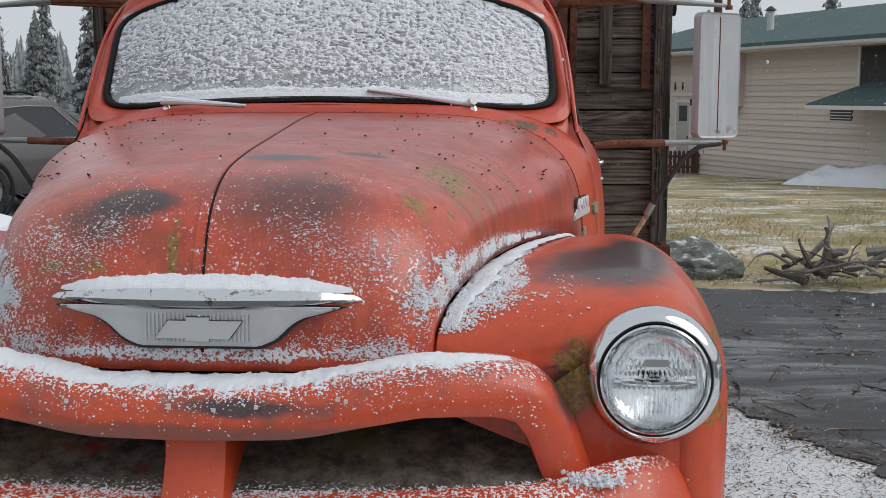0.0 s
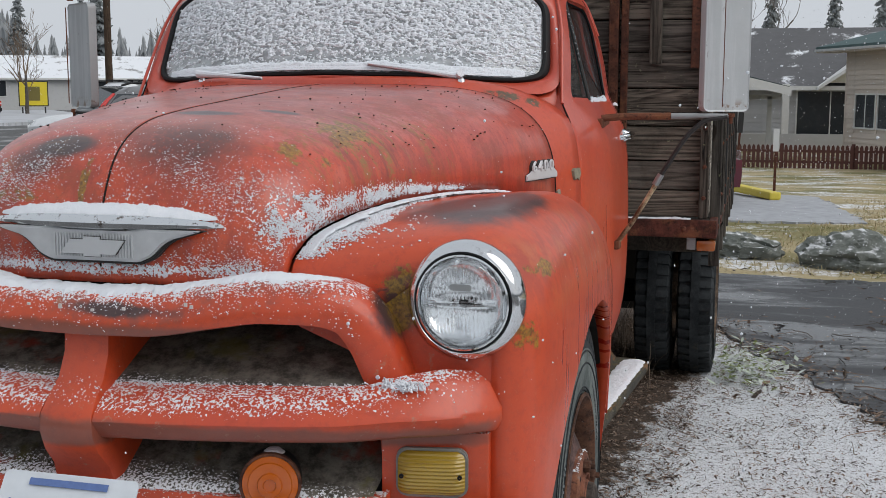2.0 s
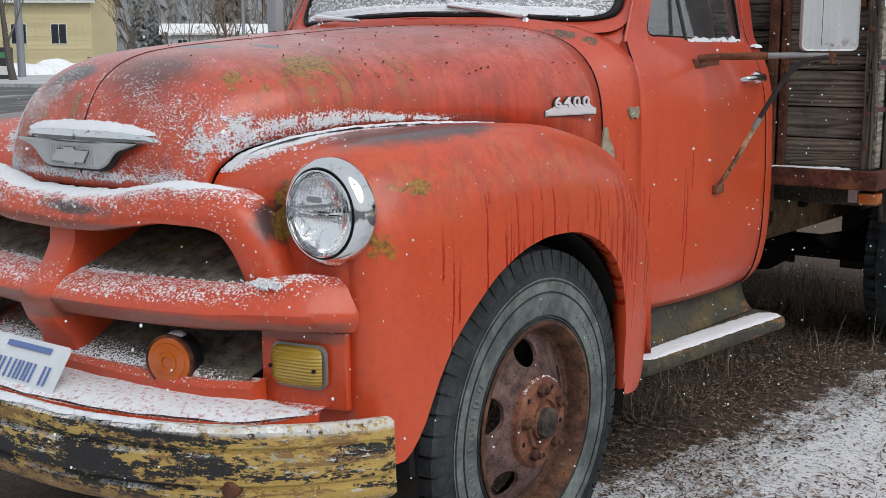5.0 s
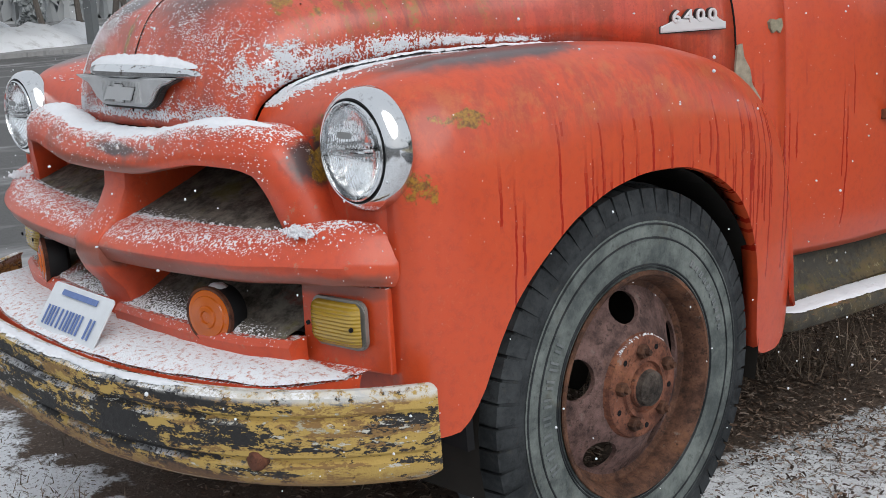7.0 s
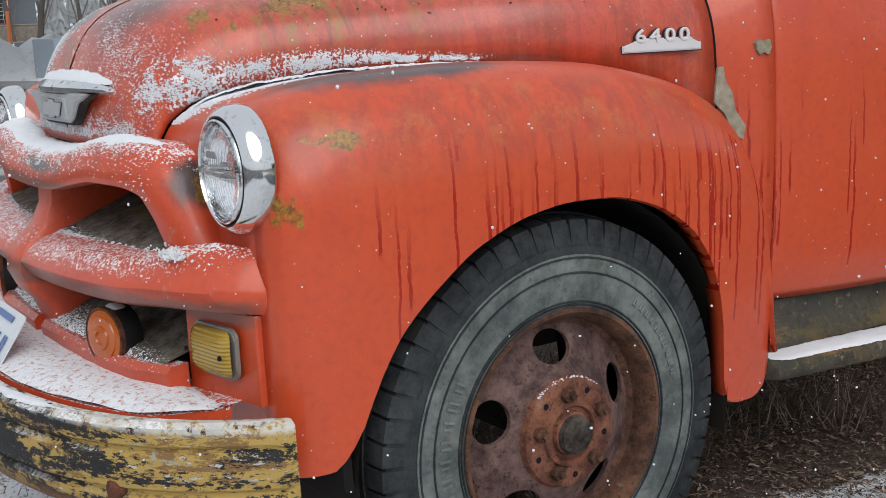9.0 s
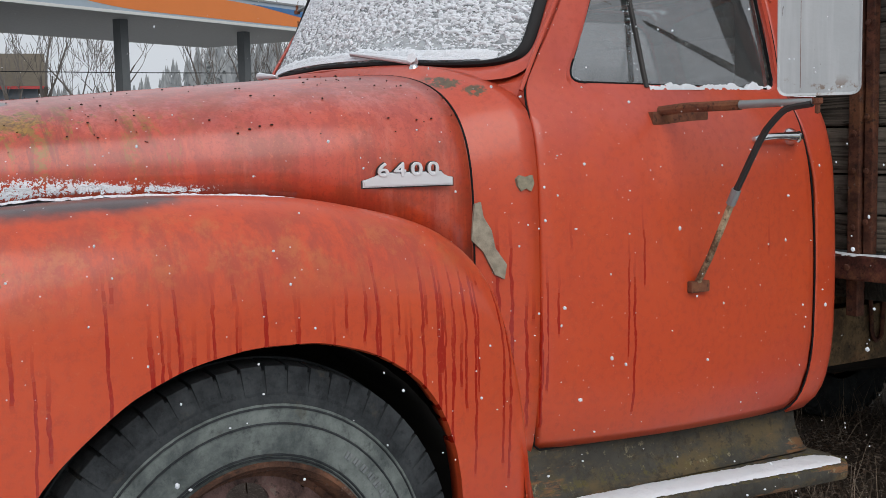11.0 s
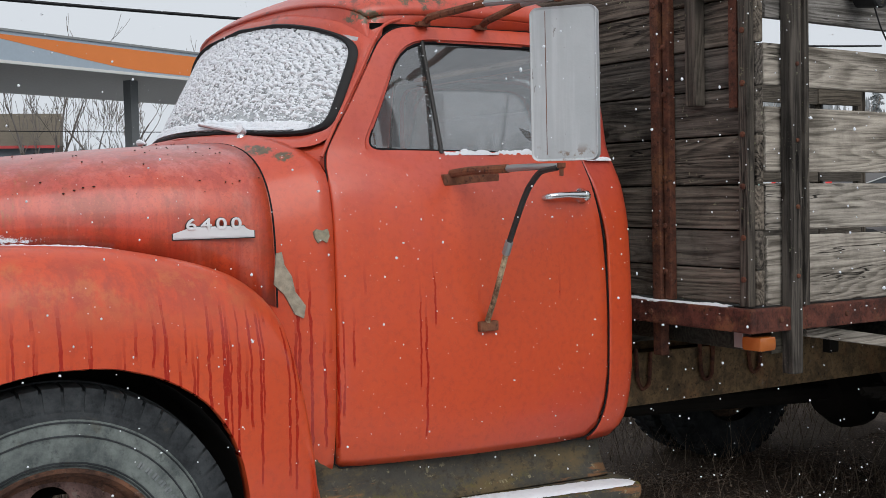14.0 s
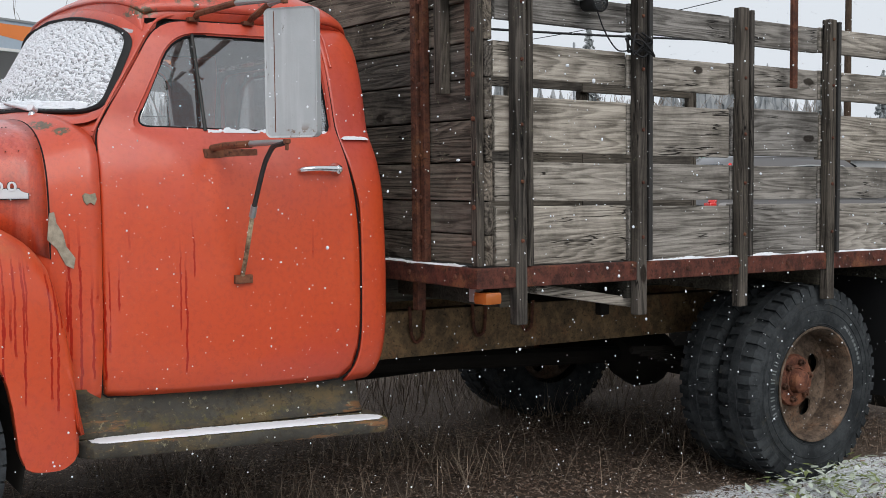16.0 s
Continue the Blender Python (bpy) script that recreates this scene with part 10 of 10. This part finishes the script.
# ---------------------------------------------------------------- across the street
mint = simple_house("green_cottage", "mint-green cottage with a steep dark roof", pose(-56.0, 66.0, 0.0, 0, 0, 22), 5.2, 7.0, 2.5, MINT, DARK_ROOF, 5.0, ((-1.9, -0.6, 0.9, 2.0),), gable_front=True, lap=0.3, door=(1.0, 1.9, 2.0))
part("side_gable", plate([(2.6, 2.3), (4.6, 2.3), (3.6, 3.9)], -2.0, origin=(0, 1.0, 0)), PALE, mint)
part("side_wing", box(2.6, 4.8, 1.0, 5.0, -0.5, 2.35), MINT, mint)
simple_house("yellow_house", "pale yellow house with a snowy grey roof", pose(-69.5, 45.0, 0.6, 0, 0, 40), 12.0, 8.0, 4.3, YELLOW_W, GREY_ROOF, 6.4, ((0.6, 1.6, 1.3, 2.6), (3.3, 4.3, 1.3, 2.6)), lap=0.3)
simple_house("trailer_home", "long white trailer home with snow on its roof", pose(-73.0, 68.0, 0.3, 0, 0, 48), 9.0, 4.5, 2.6, PALE, SNOWY_ROOF, 3.3, ((-3.4, -2.6, 1.2, 2.0), (0.6, 1.6, 1.2, 2.0)), lap=0.0)
simple_house("white_store", "white flat building with a snowy roof across the road", pose(-54, 82, 0.0, 0, 0, 34), 22.0, 10.0, 2.5, GREYSIDE, SNOWY_ROOF, 4.3, ((-6, -4, 1.0, 2.2), (3, 6, 1.0, 2.2)), lap=0.0)
ys = thing("yellow_sign", "square yellow roadside sign on a dark frame, its legend unreadable", "sign", at=pose(-44.0, 64.0, -0.2, 0, 0, 34))
part("board", box(-0.85, 0.85, -0.05, 0.05, 0.7, 2.2), plain("yellow_sign_face", (0.70, 0.55, 0.03), 0.5, vary=0.08), ys)
part("frame", box(-0.92, 0.92, 0.0, 0.08, 0.63, 2.27), DARKWALL, ys)
part("legend_bar", box(-0.4, 0.4, -0.06, -0.05, 1.0, 1.9), plain("sign_dark_legend", (0.16, 0.13, 0.03), 0.6), ys)
for s in (-0.7, 0.7):
    part("leg", box(s - 0.05, s + 0.05, 0.0, 0.08, 0, 0.6), DARKWALL, ys)
fb = thing("rubbish_bin", "tall dark bin with pale stickers by the kerb", "bin", at=pose(-51.5, 33.3, -0.15, 0, 0, 52))
part("bin_body", box(-0.42, 0.42, -0.4, 0.4, 0, 1.75, 0.06), DARKWALL, fb)
part("sticker", box(-0.3, 0.3, -0.42, -0.401, 0.35, 0.8), TRIM, fb)
part("sticker", box(-0.28, 0.28, -0.42, -0.401, 1.2, 1.5), plain("green_sticker", (0.06, 0.22, 0.10), 0.5), fb)


def pole(name, x, y, r, h, material, label, arms=0, yaw=0):
    o = thing(name, label, "pole", at=pose(x, y, ground_height(x, y) - 0.1, 0, 0, yaw))
    part("shaft", tube([(0, 0, 0), (0, 0, h * 0.5), (0, 0, h)], [r, r * 0.9, r * 0.75], 12), material, o, smooth=True)
    for k in range(arms):
        part("crossarm", box(-1.1, 1.1, -0.06, 0.06, h - 0.5 - 0.9 * k, h - 0.36 - 0.9 * k), material, o)
        for s in (-0.95, -0.45, 0.45, 0.95):
            part("insulator", lathe([(0, 0.04), (0.08, 0.05), (0.14, 0.0005)], 8, "z", (s, 0, h - 0.36 - 0.9 * k)), GASKET, o)
    return o


POLE_WOOD = old_wood("pole_wood", (0.055, 0.038, 0.028), (0.12, 0.085, 0.06), "z", 0.4)
POLE_GREY = plain("grey_pole_steel", (0.27, 0.29, 0.31), 0.5, 0.4, vary=0.1)
pole("utility_pole", -27.4, 32.0, 0.19, 11, POLE_WOOD, "brown wooden utility pole by the street")
pole("utility_pole", -23.4, 39.0, 0.15, 10, POLE_WOOD, "weathered wooden utility pole with crossarms", 2, 30)
pole("utility_pole", -34.2, 75.0, 0.17, 10, POLE_WOOD, "wooden utility pole far down the road", 1, 25)
pole("utility_pole", 7.9, 40.0, 0.17, 8.6, POLE_WOOD, "wooden utility pole rising behind the beige roof", 1, 60)
for x, y in ((-56.3, 35.2), (-54.5, 36.3)):
    pole("street_post", x, y, 0.22, 9, POLE_GREY, "grey steel lamp post at the kerb")
pole("street_post", -45.0, 44.0, 0.10, 9, POLE_GREY, "thin grey steel post by the road")
for x, y in ((-33.2, 12.6), (-32.6, 14.8), (-34.5, 19.0)):
    b_ = pole("bollard", x, y, 0.09, 1.25, plain("orange_bollard_paint_%d" % int(y), (0.70, 0.20, 0.07), 0.6, vary=0.15), "orange steel bollard on the forecourt")
    if y < 18:
        b_.matrix_world = pose(-45.7 - 0.9 * (y - 12.6), 11.4 - 1.1 * (y - 12.6), 1.19)
ker = ragged_sheet("forecourt", [(-33, 8), (-36, 20), (-52, 30), (-60, 22), (-52, 6)], 0.14, plain("pale_concrete", (0.30, 0.30, 0.30), 0.8, vary=0.15, scale=2), "pale concrete forecourt behind a kerb", "forecourt", 0.05, 12)
ker2 = ragged_sheet("far_pavement", [(-36, 30), (-48, 27), (-62, 34), (-75, 60), (-50, 75), (-30, 52)], 0.14, plain("snowy_pavement", (0.44, 0.45, 0.47), 0.85, vary=0.35, scale=0.6), "snow-dusted pavement across the street", "pavement", 0.05, 14)


def petrol_canopy():
    o = thing("petrol_canopy", "filling-station canopy with an orange and blue-grey fascia", "canopy")
    a, b = Vector((-27.4, 0.0)), Vector((-38.6, 23.6))
    d = (b - a)
    L = d.length
    o.matrix_world = frame_of(a, b, -0.15)
    ORANGE = plain("orange_fascia", (0.74, 0.21, 0.045), 0.45, vary=0.10, scale=0.5)
    BLUEG = plain("blue_grey_fascia", (0.36, 0.43, 0.50), 0.45, vary=0.08)
    SOFF = plain("dark_soffit", (0.34, 0.33, 0.31), 0.7, vary=0.2)
    z0, z1, D = 5.36, 6.28, 8.0
    part("deck", box(0, L, 0.02, D, z0 + 0.05, z1 - 0.08), SOFF, o)
    part("soffit", box(0.1, L - 0.1, 0.1, D, z0, z0 + 0.05), SOFF, o)
    part("fascia", box(0, L, -0.04, 0.02, z0, z1), BLUEG, o)
    part("roof_edge", box(-0.05, L + 0.05, -0.08, D, z1, z1 + 0.07), ARM_GREY, o)
    sweep = bmesh.new()
    top_, low_ = [], []
    s0, s1 = 6.0, L
    for k in range(41):
        t = k / 40
        s = lerp(s0, s1, t)
        lo = z1 - 0.10 - (z1 - z0 - 0.25) * (3 * (min(1, t / 0.42)) ** 2 - 2 * (min(1, t / 0.42)) ** 3)
        hi = z1 - 0.10 - (0.0 if t < 0.62 else 0.62 * ((t - 0.62) / 0.38) ** 1.4)
        top_.append((s, hi))
        low_.append((s, min(lo, hi - 0.01)))
    rows = [[(s, -0.046, z) for s, z in low_], [(s, -0.046, z) for s, z in top_]]
    part("orange_sweep", grid(rows), ORANGE, o)
    part("white_line", box(0, L, -0.05, -0.04, z0, z0 + 0.09), TRIM, o)
    part("blue_corner", plate([(L - 6.5, z1 - 0.12), (L, z1 - 0.75), (L, z1 - 0.50), (L - 4, z1 - 0.14)], 0.01, origin=(0, -0.04, 0)), plain("blue_stripe", (0.05, 0.16, 0.36), 0.5), o)
    for s, back in ((5.2, 3.0), (14.6, 1.2), (21.0, 1.4)):
        c = part("column", box(s - 0.17, s + 0.17, back, back + 0.34, 0, z0), plain("column_grey_%d" % int(s), (0.13, 0.14, 0.145), 0.6, vary=0.15), o)
        if s > 10:
            for q in (-0.34, 0.34):
                part("round_sign", lathe([(0, 0.0005), (0, 0.16), (0.03, 0.16), (0.03, 0.0005)], 16, "y", (s + q, back + 0.1, 2.15)), plain("red_round_sign_%d_%d" % (int(s), int(q * 100)), (0.55, 0.10, 0.05), 0.5), c)
    pump = part("pump_box", box(12.0, 13.6, 2.2, 3.2, 0.0, 1.45, 0.04), BLUEG, o, "blue-grey forecourt cabinet")
    part("red_disc", lathe([(0, 0.0005), (0, 0.26), (-0.04, 0.26), (-0.04, 0.0005)], 16, "y", (12.5, 2.18, 1.15)), plain("red_disc_paint", (0.5, 0.04, 0.03), 0.5), pump)


petrol_canopy()
lot = part("raised_lot", plate([(-43.0, -14.0), (-43.5, 13.0), (-47.0, 18.0), (-60.0, 24.0), (-80.0, 24.0), (-80.0, -14.0)], 1.6, origin=(0, 0, -0.4), u=(1, 0, 0), v=(0, 1, 0)), plain("wet_concrete_lot", (0.27, 0.27, 0.27), 0.7, vary=0.3, scale=1.5), None)
tagged(lot, "wet grey concrete lot across the street", "pavement", kind="structure")
kiosk = simple_house("station_kiosk", "low slate-blue kiosk with a brown roof and stone base", pose(-62.0, 12.35, 1.2, 0, 0, 75), 9.0, 7.0, 3.05, plain("slate_blue_boarding", (0.13, 0.15, 0.175), 0.7, vary=0.15, scale=3), BROWN_ROOF, 4.8, ((1.7, 3.15, 0.98, 2.2),), lap=0.0, trim=plain("red_edge_paint", (0.42, 0.05, 0.05), 0.6))
for zz in (1.18, 1.38, 1.58, 1.78, 1.98):
    part("glazing_bar", box(1.72, 3.13, -0.085, -0.06, zz, zz + 0.02), TRIM, kiosk)
for xx in (1.72, 1.98, 2.20, 2.405, 2.63, 2.86, 3.09):
    part("glazing_bar", box(xx, xx + (0.06 if xx in (1.72, 2.405, 3.09) else 0.02), -0.09, -0.055, 1.0, 2.18), TRIM, kiosk)
part("stone_base", box(-4.56, 4.56, -0.07, -0.005, -0.4, 0.84), plain("rubble_stone", (0.23, 0.20, 0.165), 0.9, vary=0.75, scale=4.5, bump=0.8), kiosk, "brown rubble-stone base")
part("stone_cap", box(-4.6, 4.6, -0.11, -0.005, 0.845, 0.90), plain("stone_cap_grey", (0.32, 0.30, 0.27), 0.8, vary=0.2), kiosk)


def wire(name, a, b, sag, r, label):
    pts = [Vector(a).lerp(Vector(b), k / 24) - Vector((0, 0, sag * 4 * (k / 24) * (1 - k / 24))) for k in range(25)]
    ob = part(name, tube(pts, r, 5), GASKET, None)
    tagged(ob, label, "cable")


wire("power_cable", (-24.0, -2.0, 6.1), (-30, 46, 7.4), 0.5, 0.045, "thick black overhead cable above the street")
wire("power_cable", (-44.0, -6.0, 4.2), (-48, 40, 4.6), 0.3, 0.02, "thin overhead cable behind the canopy")
wire("power_cable", (-14.0, 58.0, 6.4), (12, 26, 5.6), 0.5, 0.022, "thin overhead cable above the houses")
wire("power_cable", (-6.0, 46.0, 8.0), (20, 32, 7.0), 0.4, 0.018, "thin overhead cable above the roofs")
wire("power_cable", (-58.0, 40.0, 9.0), (-23.4, 39.0, 9.2), 0.6, 0.02, "thin overhead cable across the road")


# ---------------------------------------------------------------- trees
def conifer_meshes(seed, h):
    rs = random.Random(seed)
    trunk = tube([(0, 0, 0), (0, 0, h * 0.5), (0, 0, h)], [h * 0.018, h * 0.011, 0.01], 7)
    verts, faces = [], []
    z = h * 0.10
    while z < h * 0.99:
        f = 1 - z / h
        n = 9
        reach = h * 0.19 * f**0.8 + 0.12
        for k in range(n):
            a = rs.uniform(0, math.tau)
            r = reach * rs.uniform(0.45, 1.1)
            dx, dy = math.cos(a), math.sin(a)
            zz = z + rs.uniform(-0.2, 0.2)
            for j in range(5):
                t0, t1 = j / 5, (j + 1.3) / 5
                w = (0.16 + 0.20 * r * (1 - t0)) * rs.uniform(0.5, 1.2)
                q = rs.uniform(-0.5, 0.5)
                sx, sy = -dy * w + dx * q * 0.3, dx * w + dy * q * 0.3
                p0 = (dx * r * t0, dy * r * t0, zz - 0.25 * r * t0)
                p1 = (dx * r * t1, dy * r * t1, zz - 0.38 * r * t1 - 0.1)
                i = len(verts)
                verts += [p0, (p1[0] * 0.8 + sx, p1[1] * 0.8 + sy, p1[2] - rs.uniform(0.05, 0.3)), p1, (p1[0] * 0.8 - sx, p1[1] * 0.8 - sy, p1[2] - rs.uniform(0.05, 0.3))]
                faces.append((i, i + 1, i + 2, i + 3))
        z += h * 0.022 + 0.05
    me = bpy.data.meshes.new("crown")
    me.from_pydata(verts, [], faces)
    return trunk, me


def needle_material(name, dark, light, snow):
    p = Paint(name, 0.85)
    base = p.mix(p.rand(True), dark, light)
    base = p.mix(p.mul(p.ramp(p.noise(2.2, 5, 0.7), 0.55 - 0.2 * snow, 0.75), snow), base, (0.60, 0.63, 0.66))
    p.colour(base)
    return p.m


# Needles lifted to pale grey: haze is put into the colour, besides some frost.
NEEDLE = needle_material("hazed_frosted_conifer", (0.17, 0.185, 0.188), (0.28, 0.30, 0.305), 0.35)
BARK = plain("grey_bark", (0.10, 0.088, 0.078), 0.9, vary=0.35, scale=6, bump=0.5)


def plant_conifers():
    kinds = []
    for k, h in enumerate((13.0, 16.0, 10.0, 18.0)):
        tr, crown = conifer_meshes(40 + k, h)
        o = thing("conifer_tree", "tall frosted conifer greyed by snowy haze", "tree", "conifers", at=pose(0, 400 + 20 * k, -1))
        part("trunk", tr, BARK, o)
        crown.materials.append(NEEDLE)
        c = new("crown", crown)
        c.parent = o
        kinds.append(o)
    rs = random.Random(77)
    spots = [(-31.5, 66), (-29.5, 64), (-34.5, 70), (-33, 72), (-25.5, 63), (-38, 92), (-31, 90), (-46, 95), (-52, 100), (-58, 92), (-64, 84), (-71, 80), (-43, 105), (-24, 95), (-20, 100), (-15, 92), (-8, 110),
             (4.5, 66), (7.5, 62), (8.8, 72), (10.8, 60), (12.5, 64), (15, 70), (19, 66), (24, 70), (1.5, 95), (-78, 66), (-84, 60), (-90, 75), (-48, 118), (-60, 112), (-70, 100), (-80, 92), (-35, 115), (-27, 112), (-97, 55), (-102, 44), (-8.5, 60)]
    for k, (x, y) in enumerate(spots):
        copy_thing(kinds[k % 4], pose(x + rs.uniform(-1, 1), y + rs.uniform(-1, 1), -0.7, 0, 0, rs.uniform(0, 360)) @ Matrix.Scale(0.52 if y < 80 and x > -60 else 0.70, 4))
    for k, o in enumerate(kinds):
        o.matrix_world = pose((-36, -66, 17, -88)[k], (99, 108, 78, 84)[k], -0.7)


plant_conifers()


def bare_tree_mesh(seed, h, spread=0.55):
    rs = random.Random(seed)
    limbs = []

    def grow(p, d, length, r, depth):
        steps = 4
        pts, rad = [p.copy()], [r]
        for k in range(steps):
            d = (d + Vector((rs.uniform(-0.16, 0.16), rs.uniform(-0.16, 0.16), rs.uniform(-0.02, 0.12)))).normalized()
            p = p + d * length / steps
            pts.append(p.copy())
            rad.append(r * (1 - 0.45 * (k + 1) / steps))
        limbs.append((pts, rad, depth))
        if depth < 4:
            for _ in range(rs.choice((2, 3, 3)) if depth else 4):
                a = rs.uniform(0, math.tau)
                nd = (d + Vector((math.cos(a) * spread, math.sin(a) * spread, rs.uniform(-0.1, 0.3)))).normalized()
                grow(pts[rs.choice((2, 3, 4))].copy(), nd, length * rs.uniform(0.55, 0.8), rad[-1] * rs.uniform(0.5, 0.75), depth + 1)

    grow(Vector((0, 0, 0)), Vector((0, 0, 1)), h * 0.38, h * 0.018, 0)
    verts, faces = [], []
    for pts, rad, depth in limbs:
        sides = 6 if depth < 2 else 3
        base = len(verts)
        for p, r in zip(pts, rad):
            r = max(r, 0.012)
            for j in range(sides):
                q = math.tau * j / sides
                verts.append((p.x + r * math.cos(q), p.y + r * math.sin(q), p.z + r * 0.3 * math.sin(q)))
        for k in range(len(pts) - 1):
            for j in range(sides):
                faces.append((base + k * sides + j, base + k * sides + (j + 1) % sides, base + (k + 1) * sides + (j + 1) % sides, base + (k + 1) * sides + j))
    return verts, faces, limbs


def plant_bare():
    kinds = []
    BARE = plain("bare_branch_bark", (0.14, 0.125, 0.115), 0.9, vary=0.4, scale=4)
    RUDDY = plain("ruddy_twigs", (0.17, 0.125, 0.09), 0.9, vary=0.4, scale=4)
    for k, (h, sp) in enumerate(((9.0, 0.5), (11.0, 0.45), (7.5, 0.7), (8.5, 0.85))):
        v, f, limbs = bare_tree_mesh(90 + k, h, sp)
        pts, rad, _ = limbs[0]
        o = thing("bare_tree", "leafless winter tree with fine grey twigs", "tree", "bare trees")
        me = bpy.data.meshes.new("trunk")
        first = 5 * 6
        me.from_pydata(v[:first], [], [q for q in f if max(q) < first])
        me.materials.append(BARK)
        t = new("trunk", me)
        t.parent = o
        me2 = bpy.data.meshes.new("crown")
        me2.from_pydata(v, [], [q for q in f if min(q) >= first])
        me2.materials.append(RUDDY if k > 1 else BARE)
        c = new("crown", me2)
        c.parent = o
        kinds.append(o)
    rs = random.Random(31)
    spots = [(-55, 20), (-58, 26), (-52, 27), (-60, 15), (-64, 22), (-50, 33), (-62, 32), (-56, 9), (-66, 12), (-49, 24), (-70, 20), (-53, 15),
             (-50, 54), (-46, 57), (-54, 51), (-58, 56), (-62, 60), (-66, 55), (-43, 63), (-60, 48), (-70, 62), (-75, 52), (-36, 76), (-48, 70),
             (-2.5, 52), (-5, 56), (2, 58), (-30, 55), (-33, 62), (-26, 52), (-47, 45.5), (-44, 46), (-50, 47), (-42, 47.5), (-45.5, 49)]
    for k, (x, y) in enumerate(spots):
        low = 2 if 45 < y < 80 and x < -25 else 0
        copy_thing(kinds[(k % 2) + low], pose(x + rs.uniform(-1, 1), y + rs.uniform(-1, 1), -0.4, 0, 0, rs.uniform(0, 360)))
    for k, o in enumerate(kinds):
        o.matrix_world = pose((-57, -61, -64, -52)[k], (18, 29, 51, 62)[k], -0.4)


plant_bare()


def far_woods():
    """A belt of small conifers on a low rise all round, one object; the unseen part is added to darken reflections."""
    rs = random.Random(55)
    verts, faces = [], []
    for _ in range(5000):
        a = rs.uniform(-180, 180)
        r = rs.uniform(135, 190)
        x, y = math.sin(radians(a)) * r, math.cos(radians(a)) * r
        rise = max(0, (r - 130)) * 0.05 + 1.2 * noise.noise(Vector((a * 0.07, 0, 3)))
        grown = max(0.0, min(1.0, (a + 74) / 6, (-34 - a) / 6))
        h = rs.uniform(4.5, 9.5) * (1 + 0.7 * grown) * (0.75 + 0.5 * (noise.noise(Vector((a * 0.12, 4, 1))) + 0.3))
        for t0, t1, w in ((0.0, 0.36, 0.16), (0.12, 0.46, 0.155), (0.24, 0.56, 0.14), (0.36, 0.66, 0.12), (0.48, 0.76, 0.10), (0.60, 0.86, 0.08), (0.72, 0.94, 0.058), (0.83, 1.0, 0.036)):
            i = len(verts)
            ww = h * w * rs.uniform(0.8, 1.2)
            verts.append((x, y, rise + h * t1))
            for k in range(10):
                q = math.tau * (k + rs.uniform(-0.3, 0.3)) / 10
                r2 = ww * (rs.uniform(0.75, 1.25) if k % 2 else rs.uniform(0.25, 0.5))
                verts.append((x + r2 * math.cos(q), y + r2 * math.sin(q), rise + h * (t0 + rs.uniform(-0.02, 0.02) + (0.0 if k % 2 else 0.06)) - 1 * (t0 == 0)))
            for k in range(10):
                faces.append((i, i + 1 + k, i + 1 + (k + 1) % 10))
    me = bpy.data.meshes.new("far_woods")
    me.from_pydata(verts, [], faces)
    p = Paint("far_hazed_woods", 0.95)
    # These flat greys carry the distance haze in the base colour.
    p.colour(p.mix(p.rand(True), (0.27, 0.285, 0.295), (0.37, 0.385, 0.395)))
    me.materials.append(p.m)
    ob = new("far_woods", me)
    tagged(ob, "belt of conifer woods on a rise, greyed by haze", "woods", kind="stuff")
    rows = []
    for r, z in ((120, -0.6), (150, 0.9), (190, 3.0), (240, 3.4)):
        rows.append([(math.sin(radians(a)) * r, math.cos(radians(a)) * r, z - 0.3) for a in range(-180, 181, 3)])
    hill = part("far_hill", grid(rows), plain("grey_hillside", (0.30, 0.31, 0.31), 0.95, vary=0.3, scale=0.05), None, smooth=True)
    bmesh_up(hill)
    tagged(hill, "low grey hillside behind the woods", "hill", kind="structure")


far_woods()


def drifting_snow():
    """Single flakes hanging in the air about the truck, one object."""
    rs = random.Random(404)
    ico = bmesh.new()
    bmesh.ops.create_icosphere(ico, subdivisions=1, radius=1.0)
    ball, skin = [tuple(v.co) for v in ico.verts], [tuple(v.index for v in f.verts) for f in ico.faces]
    ico.free()
    verts, faces = [], []
    for k in range(15000):
        x, y, z = rs.uniform(-3.5, 6.0), rs.uniform(-1.6, 8.5), rs.uniform(0.0, 3.2)
        if k % 3 == 0:
            x, y, z = rs.uniform(0.9, 3.6), rs.uniform(-1.4, 5.5), rs.uniform(0.1, 2.2)
        if min(math.dist((x, y), q) for q in ((0.5, -1.9), (1.5, -2.1), (2.4, -1.9), (2.6, -1.2), (2.8, -0.7), (3.3, -0.1), (4.0, 0.0), (4.7, 0.3))) < 1.0:
            continue
        if abs(x) < 1.3 and y > -0.2 and z < 2.1:
            continue
        r = rs.uniform(0.0011, 0.0026)
        n = len(verts)
        ax, ay, az = r * rs.uniform(0.6, 1.1), r * rs.uniform(0.6, 1.1), r * rs.uniform(0.6, 1.2)
        verts += [(x + ax * cx, y + ay * cy, z + az * cz) for cx, cy, cz in ball]
        faces += [tuple(n + k for k in f) for f in skin]
    me = bpy.data.meshes.new("falling_snowflakes")
    me.from_pydata(verts, [], faces)
    me.polygons.foreach_set("use_smooth", [True] * len(me.polygons))
    me.materials.append(SNOW)
    tagged(new("falling_snowflakes", me), "sparse white snowflakes drifting in the air", "snowflakes", kind="stuff")


drifting_snow()
